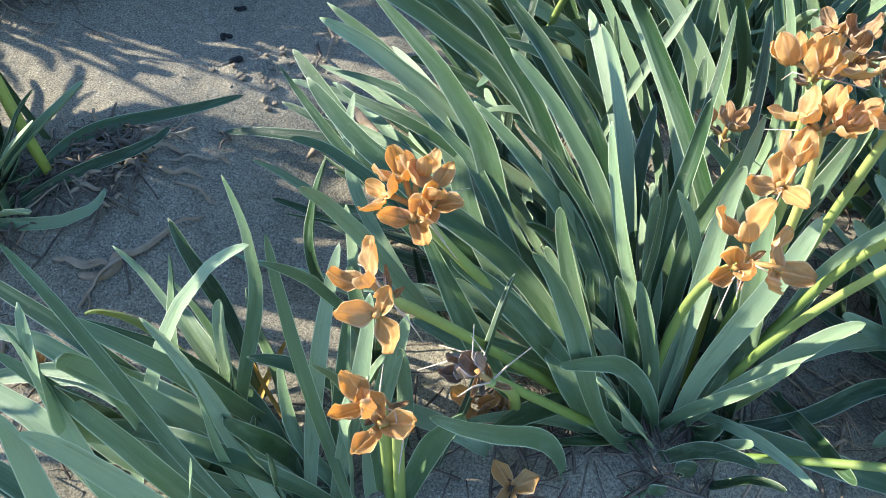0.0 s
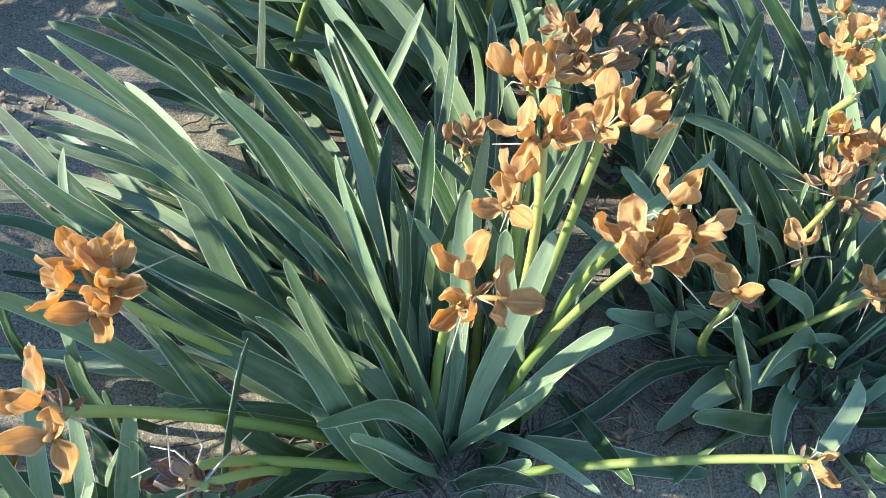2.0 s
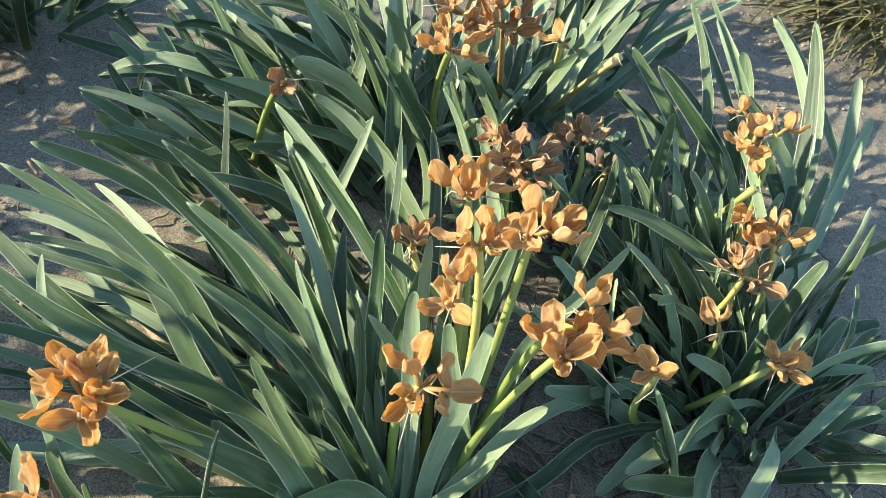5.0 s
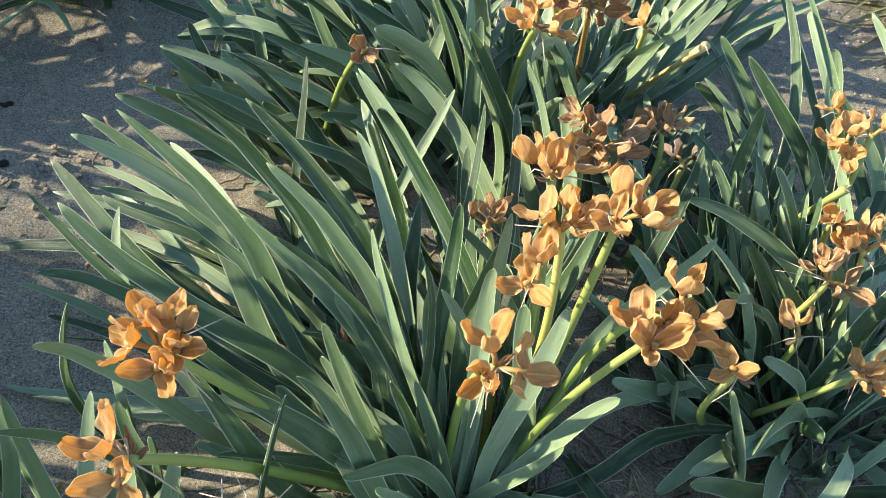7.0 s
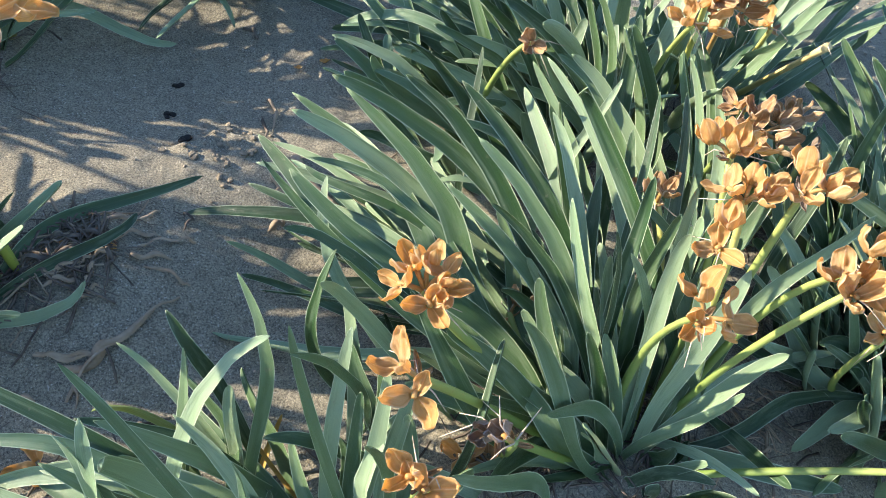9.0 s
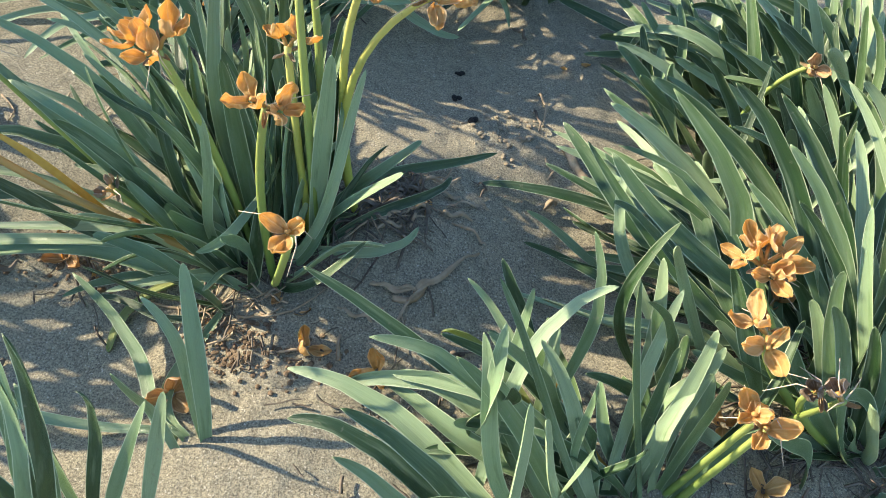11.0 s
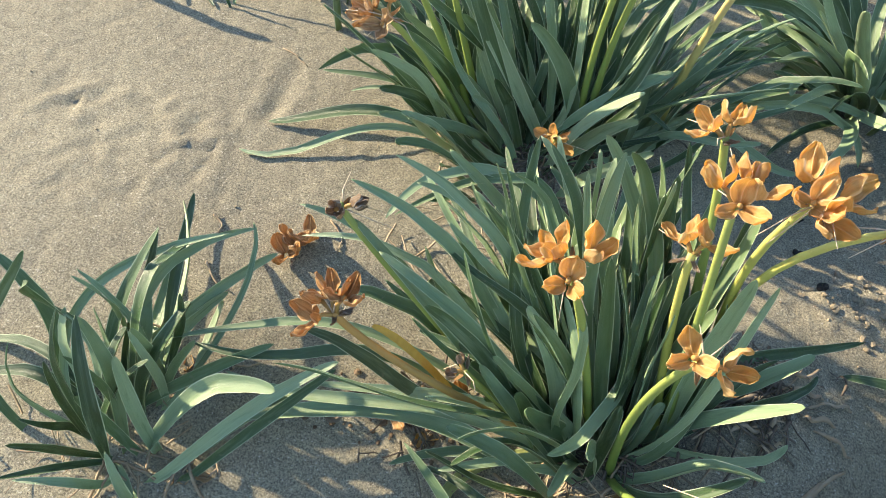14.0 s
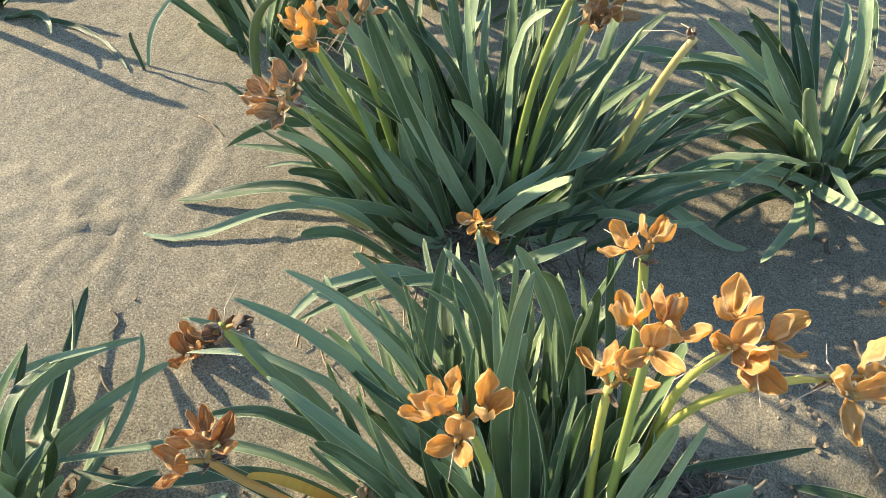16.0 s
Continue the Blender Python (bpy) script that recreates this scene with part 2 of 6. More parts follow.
def make_ground():
    near_x = [-1.8 + 0.008 * i for i in range(int(3.3 / 0.008))]
    near_y = [-0.1 + 0.008 * i for i in range(int(1.9 / 0.008))]

    def spread(near):
        out, step, far = [], 0.02, near[-1]
        while far < 400:
            far += step
            step *= 1.45
            out.append(far)
        back, step, far = [], 0.02, near[0]
        while far > -400:
            far -= step
            step *= 1.45
            back.append(far)
        return back[::-1] + near + out

    xs, ys = spread(near_x), spread(near_y)
    verts = [(x, y, sand_top(x, y)) for y in ys for x in xs]
    w = len(xs)
    faces = [(j * w + i, j * w + i + 1, (j + 1) * w + i + 1, (j + 1) * w + i) for j in range(len(ys) - 1) for i in range(w - 1)]
    me = bpy.data.meshes.new("ground")
    me.from_pydata(verts, [], faces)
    me.polygons.foreach_set("use_smooth", [True] * len(faces))
    me.materials.append(SAND)
    tagged(new("ground", me), "fine grey-brown dune sand with ripples and dents", "sand", kind="structure")


make_ground()


# ---- plants ----
def part(name, me, material, parent, label=""):
    ob = new(name, me)
    ob.parent = parent
    if not me.materials:
        me.materials.append(material)
    return tagged(ob, label)


def mesh_from(name, verts, faces, uvs=None):
    me = bpy.data.meshes.new(name)
    me.from_pydata([tuple(v) for v in verts], [], faces)
    me.polygons.foreach_set("use_smooth", [True] * len(faces))
    if uvs:
        layer = me.uv_layers.new(name="UVMap")
        layer.data.foreach_set("uv", [c for f in faces for v in f for c in uvs[v]])
    return me


lean_of = {}


def sharpen(me, ring, corners, length):
    """Hard edges along the margins of a strap of rings."""
    mark = me.attributes.new("sharp_edge", "BOOLEAN", "EDGE")
    pairs = np.empty(len(me.edges) * 2, dtype=np.int32)
    me.edges.foreach_get("vertices", pairs)
    a, b = pairs.reshape(-1, 2).T
    mark.data.foreach_set("value", np.isin(a % ring, corners) & (a % ring == b % ring) & (a < length) & (b < length))


def plant(x, y, lean=0.3, label="clump of strap-shaped blue-green leaves rooted in dune sand"):
    # lean: how far the blades of the clump turn to the sun (minus: away from it)
    ob = new("sea_daffodil")
    ob.location = (x, y, ground(x, y))
    lean_of[ob.name] = lean
    return tagged(ob, label, "plant", "dune plants")


def strap(points, widths, flats, thick, fold=0.2, name="leaf", sides=None):
    """A solid strap along points: channelled above, rounded below. flats: turn of the blade about its line, radians."""
    n = len(points)
    verts, uvs, faces = [], [], []
    side = None
    for i, p in enumerate(points):
        a, b = points[max(0, i - 1)], points[min(n - 1, i + 1)]
        way = (b - a).normalized()
        if side is None:
            side = sides.copy()
        side = (side - way * side.dot(way)).normalized()
        up = side.cross(way) * -1
        across = side * math.cos(flats[i]) + up * math.sin(flats[i])
        over = up * math.cos(flats[i]) - side * math.sin(flats[i])
        w, t = widths[i] / 2, thick * min(1, widths[i] / 0.008)
        for u, lift in ((-1, 0.0), (-0.5, -0.62), (0, -1.0), (0.5, -0.62), (1, 0.0)):
            verts.append(p + across * (u * w) + over * (fold * w * 2 * (lift + 0.5)))
            uvs.append((0.5 + u / 2, i / (n - 1)))
        for u, lift in ((0.55, -0.66), (0, -1.0), (-0.55, -0.66)):
            verts.append(p + across * (u * w) + over * (fold * w * 2 * (lift + 0.5) - t))
            uvs.append((0.5 + u / 2, i / (n - 1)))
    for i in range(n - 1):
        for k in range(8):
            a, b = i * 8 + k, i * 8 + (k + 1) % 8
            faces.append((a, a + 8, b + 8, b))
    faces.append(tuple(range(8)))
    faces.append(tuple(range((n - 1) * 8 + 7, (n - 1) * 8 - 1, -1)))
    me = mesh_from(name, verts, faces, uvs)
    sharpen(me, 8, (0, 4), n * 8)
    return me


rng = random.Random(11)


def blade_widths(n, width, blunt=0.86):
    """Narrow at the foot, widest past the middle, tapering to a small round tip."""
    out = []
    for s in STEPS:
        w = 0.64 + 0.36 * math.sin(math.pi * min(1, s * 0.8))
        if s > 0.55:
            w *= 1 - 0.45 * ((s - 0.55) / 0.45) ** 1.9
        if s > blunt:
            w *= math.sqrt(max(0.012, 1 - ((s - blunt) / (1 - blunt)) ** 2))
        out.append(w * width)
    return out


LEEWARD = Vector((0, -0.4, 0.9))     # the side that the wind turned the flat of the blades to
STEPS = [(i / 20) ** 0.96 if i < 15 else 1 - (1 - i / 20) ** 1.35 * 0.94 for i in range(21)]


def blade(on, points, left, width, roll=None, material=None, label=""):
    """The solid strap of a leaf along points given from the plant's foot; it never dips into the sand."""
    x, y = on.location.x, on.location.y
    wave, ripple = rng.uniform(0, 6.28), rng.uniform(0.002, 0.009) if roll is None else rng.uniform(0.0005, 0.0025)
    for s, p in zip(STEPS, points):
        p += left * (ripple * math.sin(wave + 6 * s) * s)
        p.z += ripple * 0.7 * math.sin(wave * 2 + 6.5 * s) * s
        floor = sand_top(x + p.x, y + p.y) - on.location.z + 0.004
        if s > 0.1 and p.z < floor:
            p.z = floor
    if roll is None:
        way = (points[-1] - points[2]).normalized()
        side = (left - way * left.dot(way)).normalized()
        up = way.cross(side)
        wish = LEEWARD + sun_way * lean_of[on.name]
        turn0 = math.atan2(-wish.dot(side), wish.dot(up))
        turn0 -= math.pi * round(turn0 / math.pi)
        turn0 = 0.75 * turn0 + rng.uniform(-0.6, 0.6)
        turn1 = turn0 + rng.uniform(-0.9, 0.9)
    else:
        turn0 = math.radians(roll) + rng.uniform(-0.32, 0.32)
        turn1 = turn0 + rng.uniform(-1.0, 1.0)
    flats = [turn0 + (turn1 - turn0) * s ** 1.3 for s in STEPS]
    me = strap(points, blade_widths(len(points), width, rng.uniform(0.93, 0.97)), flats, 0.0013, rng.uniform(0.1, 0.24), sides=left)
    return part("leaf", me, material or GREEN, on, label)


def leaf(on, dx, dy, heading, reach, rise, fwd, sway, arch, width, roll=0.0, material=None, label=""):
    """A leaf from (dx, dy) beside the plant's middle. heading: degrees; reach and rise: where its tip ends; fwd, sway, arch: how its
    middle bows from the straight line, along, to the left and up; roll: degrees about its own line."""
    x, y = on.location.x, on.location.y
    a = math.radians(heading)
    ahead, left = Vector((math.cos(a), math.sin(a), 0)), Vector((-math.sin(a), math.cos(a), 0))
    root = Vector((dx, dy, ground(x + dx, y + dy) - on.location.z - 0.012))
    tip = root + ahead * reach + Vector((0, 0, rise))
    bow = ahead * fwd + left * sway + Vector((0, 0, arch))
    points = [root.lerp(tip, s) + bow * (4 * s * (1 - s)) for s in STEPS]
    return blade(on, points, left, width, roll, material, label)


def trace(on, root, tip, bow, hook, width, roll, turn, material=None, label=""):
    """A leaf from root (x, y beside the plant's middle) to tip. bow: how its middle leaves the straight line; hook: how its ends
    bend the other way; roll and turn: degrees about its own line near the foot and near the tip."""
    x, y = on.location.x, on.location.y
    root = Vector((*root, ground(x + root[0], y + root[1]) - on.location.z - 0.012))
    tip, bow, hook = Vector(tip), Vector(bow), Vector(hook)
    points = [root.lerp(tip, s) + bow * (4 * s * (1 - s)) + hook * (8 * s * (1 - s) * (2 * s - 1)) for s in STEPS]
    a = math.atan2(tip.y - root.y, tip.x - root.x)
    left = Vector((-math.sin(a), math.cos(a), 0))
    for s, p in zip(STEPS, points):
        floor = sand_top(x + p.x, y + p.y) - on.location.z + 0.004
        if s > 0.1 and p.z < floor:
            p.z = floor
    flats = [math.radians(roll + (turn - roll) * (s - 0.1) / 0.75) for s in STEPS]
    me = strap(points, blade_widths(len(points), width, rng.uniform(0.9, 0.95)), flats, 0.0014, rng.uniform(0.08, 0.2), sides=left)
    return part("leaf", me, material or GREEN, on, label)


def free_leaf(on, dx, dy, heading, length, slope0, slope1, drift, width, material=None):
    """A leaf that leaves the ground at slope0 and ends at slope1, degrees, turning by drift degrees on the way."""
    x, y = on.location.x, on.location.y
    a = math.radians(heading)
    left = Vector((-math.sin(a), math.cos(a), 0))
    p = Vector((dx, dy, ground(x + dx, y + dy) - on.location.z - 0.012))
    points, last = [], 0.0
    power, weave, phase = rng.uniform(0.9, 2.2), rng.uniform(3, 13), rng.uniform(0, 6.28)
    for s in STEPS:
        e = math.radians(slope0 + (slope1 - slope0) * s ** power + weave * math.sin(phase + 5.5 * s))
        h = a + math.radians(drift * s ** 1.3 + weave * math.sin(phase * 2 + 6.5 * s))
        p = p + Vector((math.cos(h) * math.cos(e), math.sin(h) * math.cos(e), math.sin(e))) * ((s - last) * length)
        last = s
        points.append(p.copy())
    return blade(on, points, left, width, None, material)


def tube(points, radii, name, squash=0.8, ring=8):
    n = len(points)
    verts, uvs, faces = [], [], []
    side = Vector((1, 0.2, 0.1))
    for i, p in enumerate(points):
        way = (points[min(n - 1, i + 1)] - points[max(0, i - 1)]).normalized()
        side = (side - way * side.dot(way)).normalized()
        up = way.cross(side)
        for k in range(ring):
            c = 2 * math.pi * k / ring
            verts.append(p + side * (math.cos(c) * radii[i]) + up * (math.sin(c) * radii[i] * squash))
            uvs.append((k / ring, i / (n - 1)))
    for i in range(n - 1):
        for k in range(ring):
            a, b = i * ring + k, i * ring + (k + 1) % ring
            faces.append((a, b, b + ring, a + ring))
    faces.append(tuple(range(ring - 1, -1, -1)))
    faces.append(tuple(range((n - 1) * ring, n * ring)))
    return mesh_from(name, verts, faces, uvs)


def valve_mesh(seed):
    """One boat-shaped papery valve of a seed capsule, 1 long, hinged at its foot, opening towards +y, with the ridge of the torn wall inside."""
    r = random.Random(seed)
    rows, cols = 13, 9
    half, deep, curl = r.uniform(0.27, 0.37), r.uniform(0.14, 0.23), r.uniform(-0.2, 0.12)
    blunt, bow = r.uniform(0.88, 0.95), r.uniform(0.02, 0.12)
    a, b, c, d = (r.uniform(0, 6.28) for _ in range(4))
    dent = r.uniform(0.25, 0.75)
    verts, uvs, faces = [], [], []
    for layer in (0, 1):
        for i in range(rows):
            s = i / (rows - 1)
            w = half * (math.sin(math.pi * min(1, s * blunt + 0.05))) ** 0.72 + 0.008
            for j in range(cols):
                u = j / (cols - 1) * 2 - 1
                y = -deep * (1 - abs(u) ** 2.2) * math.sin(math.pi * min(1, 0.16 + s * 0.78)) - bow * math.sin(math.pi * s)
                if layer == 0:
                    y += 0.11 * max(0, 1 - abs(u) / 0.2) * math.sin(math.pi * min(1, s * 1.05))
                else:
                    y -= 0.02 * (1 - u * u) + 0.012
                y += curl * s * s + 0.025 * math.sin(6 * s + 3 * u + a) + 0.07 * u * u * math.sin(9 * s + b + (2 if u > 0 else 0))
                y += 0.06 * math.exp(-((s - dent) / 0.12) ** 2) * math.sin(4 * u + c) + 0.022 * math.sin(15 * s + 6 * u + d) + 0.02 * math.sin(9 * s - 8 * u + b)
                side = u * w * (1 + 0.08 * math.sin(9 * s + d)) + 0.05 * math.sin(3 * s + c) * s
                verts.append((side, y, s + 0.04 * u * math.sin(c)))
                uvs.append((0.5 + u / 2, s))
    k = rows * cols
    for i in range(rows - 1):
        for j in range(cols - 1):
            p = i * cols + j
            faces.append((p, p + cols, p + cols + 1, p + 1))
            faces.append((k + p, k + p + 1, k + p + cols + 1, k + p + cols))
    rim = [i * cols for i in range(rows)] + [(rows - 1) * cols + j for j in range(1, cols)] + [i * cols + cols - 1 for i in range(rows - 2, -1, -1)] + [j for j in range(cols - 2, 0, -1)]
    for p, q in zip(rim, rim[1:] + rim[:1]):
        faces.append((p, k + p, k + q, q))
    me = mesh_from("capsule_valve", verts, faces, uvs)
    sharpen(me, cols, (0, cols // 2, cols - 1), k)
    return me


VALVES = [[valve_mesh(40 + i) for i in range(10)] for _ in HUSKS]
for kind, husk in zip(VALVES, HUSKS):
    for me in kind:
        me.materials.append(husk)


def capsule(on, foot, axis, size, tone, gape):
    """Three valves opening round an axis."""
    axis = axis.normalized()
    q = axis.to_track_quat("Z", "Y")
    start = rng.uniform(0, 6.28)
    for k in range(3):
        ob = new("capsule_valve", rng.choice(VALVES[tone]))
        ob.parent = on
        turn = start + k * 2.094 + rng.uniform(-0.25, 0.25)
        lean = gape * rng.uniform(0.6, 1.25)
        s = size * rng.uniform(0.9, 1.12)
        m = q.to_matrix().to_4x4() @ Matrix.Rotation(turn, 4, "Z") @ Matrix.Translation((0, -0.05 * size, 0)) @ Matrix.Rotation(lean, 4, "X")
        ob.matrix_basis = Matrix.Translation(foot) @ m @ Matrix.Diagonal((s * rng.uniform(0.9, 1.15), s, s, 1))


def stalk(on, root, head, bow, heads=3, size=1.0, tone=0):
    """A flower stalk from root to head with an umbel of open seed capsules. tone: 0 tan, 1 brown, 2 rusty on a tan stalk, 3 grey and shrivelled, 4 bare yellow."""
    root, head, bow = Vector(root), Vector(head), Vector(bow)
    if heads:
        head = head - Vector((0, 0, 0.009 * size))
    n = 12
    points = [root.lerp(head, i / (n - 1)) + bow * (4 * (i / (n - 1)) * (1 - i / (n - 1))) for i in range(n)]
    end = (points[-1] - points[-3]).normalized()
    slim = {3: 0.0042, 4: 0.0056}.get(tone, 0.0045)
    if heads:
        points[-1] = head - end * 0.008 * size
    radii = [slim * (1.12 - 0.3 * i / (n - 1)) for i in range(n)]
    if not heads:
        radii[-3:] = [radii[-3] * 1.1, radii[-2] * 1.35, radii[-1] * 1.6]
    bark = {2: STALK_TAN, 4: STALK_DRY}.get(tone, STALK if rng.random() < 0.75 else STALK_YELLOW)
    ob = part("flower_stalk", tube(points, radii, "flower_stalk"), bark, on)
    husk = min(tone, 3)
    top = points[-1]
    flat = Vector((end.y, -end.x, 0.01)).normalized()
    other = end.cross(flat)
    for k in range(heads):
        c = 2.4 * k + rng.uniform(-0.4, 0.4)
        out = 0.3 + 0.75 * math.sqrt((k + 0.5) / max(heads, 1))
        axis = end + (flat * math.cos(c) + other * math.sin(c)) * out * 0.95 + Vector((0, 0, 0.3))
        axis.normalize()
        foot = top + axis * 0.009 * size + (flat * math.cos(c) + other * math.sin(c)) * 0.006 * size * heads ** 0.5
        part("pedicel", tube([top - end * 0.004, (top + foot) / 2 + end * 0.002, foot + axis * 0.003], [0.0024, 0.002, 0.0022], "pedicel", 1, 6), STALK_TAN, ob)
        capsule(ob, foot, axis, 0.0245 * size, husk, rng.uniform(0.4, 0.9) if husk < 3 else 0.25)
    for k in range(3 if heads > 1 else 2 if heads else 0):
        bract = new("withered_bract", rng.choice(VALVES[3 if rng.random() < 0.5 else 1]))
        bract.parent = ob
        lay = Matrix.Translation(top - end * 0.003) @ end.to_track_quat("Z", "Y").to_matrix().to_4x4() @ Matrix.Rotation(rng.uniform(0, 6.28), 4, "Z")
        bract.matrix_basis = lay @ Matrix.Rotation(rng.uniform(0.9, 2.3), 4, "X") @ Matrix.Diagonal((0.008, 0.011, rng.uniform(0.010, 0.02), 1))
    for k in range(max(3, min(heads, 3) + 1)):
        way = Vector((rng.uniform(-1, 1), rng.uniform(-1, 1), rng.uniform(-0.7, 0.5))).normalized()
        drop = Vector((rng.uniform(-1, 1), rng.uniform(-1, 1), -0.6)) * (0.012 if heads else 0.003)
        long = rng.uniform(0.015, 0.05) if heads else 0.01
        part("dry_thread", tube([top, top + way * long * 0.5, top + way * long + drop], [0.0008, 0.0006, 0.0003], "dry_thread", 1, 5), THREAD, ob)
    return ob


def fill(on, count, mean, spread, long, start, end, width, ring=0.05, middle=(0, 0), drift=40, material=None):
    """More leaves round the plant. mean and spread: headings in degrees; long: length range; start and end: ranges of slope at the foot and the tip."""
    for _ in range(count):
        heading = mean + spread * max(-1.5, min(1.5, rng.gauss(0, 1)))
        b = math.radians(heading) + rng.uniform(-1, 1)
        off = rng.uniform(0, ring)
        free_leaf(on, middle[0] + math.cos(b) * off, middle[1] + math.sin(b) * off, heading, rng.uniform(*long), rng.uniform(*start), rng.uniform(*end),
                  rng.uniform(-drift, drift), rng.uniform(*width), material)


dune_b = plant(-0.492, 0.468, 1.4, "dense clump of blue-green strap leaves with open tan seed capsules")
leaf(dune_b, -0.029, -0.007, -140, 0.158, -0.045, 0.017, -0.034, 0.019, 0.0166, -7, PALE_LEAF, "fading yellow-green leaf")
leaf(dune_b, -0.147, 0.031, -135, 0.1, 0.221, 0.008, -0.002, 0.032, 0.009, -74, ORANGE_LEAF, "withered orange-yellow leaf")
stalk(dune_b, (-0.008, 0.008, -0.009), (-0.064, -0.006, 0.298), (0.001, 0.012, 0.009), 4,1.0,0)
stalk(dune_b, (0.016, -0.019, -0.012), (0.042, -0.06, 0.286), (-0.012, 0.011, 0.01), 2,1.0,0)
stalk(dune_b, (0.062, 0.017, 0.002), (0.051, 0.064, 0.332), (0, -0.002, -0.002), 4,1.0,0)
stalk(dune_b, (0.056, 0.016, 0.001), (0.036, 0.07, 0.26), (-0.005, 0.012, 0.011), 2,0.9,0)
stalk(dune_b, (0.1, 0.065, 0.018), (0.114, 0.07, 0.336), (-0.02, 0.019, 0.02), 4,1.05,0)
stalk(dune_b, (0.103, 0.062, 0.018), (0.179, 0.058, 0.331), (-0.046, 0.022, 0.022), 2,1.1,0)
stalk(dune_b, (0.06, 0.023, 0.004), (0.044, 0.146, 0.328), (0.007, 0.032, 0.034), 2,0.9,0)
stalk(dune_b, (-0.037, 0.004, -0.013), (-0.258, -0.033, 0.218), (-0.039, -0.006, 0.016), 4,0.95,2)
stalk(dune_b, (-0.072, 0.018, -0.014), (-0.276, 0.068, 0.237), (-0.067, 0.019, 0.064), 2,0.7,3)
stalk(dune_b, (-0.037, 0.004, -0.013), (-0.146, -0.001, 0.111), (-0.002, -0.003, -0.001), 2,0.5,3)
stalk(dune_b, (0.016, -0.019, -0.012), (0.075, -0.15, 0.234), (-0.003, -0.014, -0.007), 1,0.95,0)
seedling_b = plant(-0.515, 0.257, 0.3, "small young clump of upright green leaves in sand")
front_left = plant(-0.602, 0.17, 0.3)
dune_c = plant(-0.64, 0.845, 0.35, "dense clump of blue-green strap leaves with open tan seed capsules")
stalk(dune_c, (-0.061, 0.001, -0.004), (-0.152, -0.085, 0.245), (-0.002, 0.01, 0.013), 4,1.0,1)
stalk(dune_c, (0.043, 0.014, -0.013), (0.048, -0.065, 0.097), (0, 0, 0), 2,0.8,0)
stalk(dune_c, (0.071, 0.033, -0.014), (0.112, 0.008, 0.347), (-0.015, 0.008, 0.012), 3,1,0)
stalk(dune_c, (0.079, 0.035, -0.015), (0.133, 0.006, 0.324), (-0.012, 0.01, 0.018), 4,0.9,1)
stalk(dune_c, (-0.051, 0.027, 0), (-0.108, 0.012, 0.281), (-0.006, 0.006, 0.006), 3,0.9,1)
stalk(dune_c, (-0.055, 0.02, 0), (-0.146, -0.017, 0.275), (-0.008, 0.012, 0.008), 3,0.95,0)
stalk(dune_c, (0.168, 0.079, -0.024), (0.233, 0.065, 0.271), (-0.001, 0.014, 0.02), 1,0.5,4)
dune_d = plant(-0.984, 0.364, 0.2)
dune_a = plant(0.19, 0.294, 0.9, "dense clump of blue-green strap leaves with open tan seed capsules")
leaf(dune_a, 0.038, 0.011, 11, 0.054, 0.07, 0.01, 0.009, -0.008, 0.0152, 7, PALE_LEAF, "fading yellow-green leaf")
stalk(dune_a, (-0.009, 0.027, -0.006), (0.006, 0, 0.246), (-0.001, 0.027, 0.015), 3,1.05,0)
stalk(dune_a, (0.051, 0.032, -0.014), (0.102, -0.015, 0.286), (-0.011, 0.007, 0), 3,1.0,0)
stalk(dune_a, (0.051, 0.032, -0.014), (0.124, -0.001, 0.282), (0.017, 0.034, 0.029), 3,1.0,0)
stalk(dune_a, (0.028, 0.029, -0.011), (0.078, 0.109, 0.267), (0.014, -0.003, 0.003), 4,0.95,0)
stalk(dune_a, (0.039, 0.028, -0.012), (0.112, 0.087, 0.293), (0.013, 0.013, 0.014), 4,1.0,0)
stalk(dune_a, (0.034, 0.028, -0.012), (0.084, 0.159, 0.276), (0.009, -0.005, 0), 4,1.0,0)
stalk(dune_a, (0.028, 0.029, -0.011), (0.054, 0.076, 0.245), (0.011, 0.012, 0.011), 2,1.0,0)
stalk(dune_a, (0.018, 0.03, -0.009), (0.042, 0.182, 0.198), (0.018, 0.006, 0.009), 3,0.85,1)
stalk(dune_a, (-0.025, 0.029, -0.005), (-0.212, 0.037, 0.262), (-0.032, 0.017, 0.013), 6,0.9,0)
stalk(dune_a, (-0.036, 0.025, -0.005), (-0.091, 0.16, 0.062), (-0.013, 0.009, 0.005), 1,0.85,1)
stalk(dune_a, (-0.056, 0.023, -0.004), (-0.227, -0.035, 0.257), (-0.02, 0.012, 0.008), 2,0.95,0)
stalk(dune_a, (0.024, -0.015, -0.016), (0.236, -0.099, 0.117), (0.007, 0.003, 0.004), 1,0.7,0)
stalk(dune_a, (-0.033, -0.002, -0.008), (-0.168, -0.06, 0.213), (-0.033, 0.011, 0.009), 1,0.8,3)
dune_e = plant(-0.067, 0.228, 1.6, "dense clump of blue-green strap leaves with open tan seed capsules")
leaf(dune_e, -0.1, 0.063, 68, 0.074, 0.055, -0.003, 0.005, 0.001, 0.006, -19, ORANGE_LEAF, "withered orange-yellow leaf")
leaf(dune_e, -0.019, 0.009, 129, 0.129, 0.068, 0.033, 0, 0.019, 0.0048, -33, ORANGE_LEAF, "withered orange-yellow leaf")
leaf(dune_e, -0.094, 0.068, 160, 0.135, 0.119, 0.023, -0.019, 0.029, 0.0139, -56, PALE_LEAF, "fading yellow-green leaf")
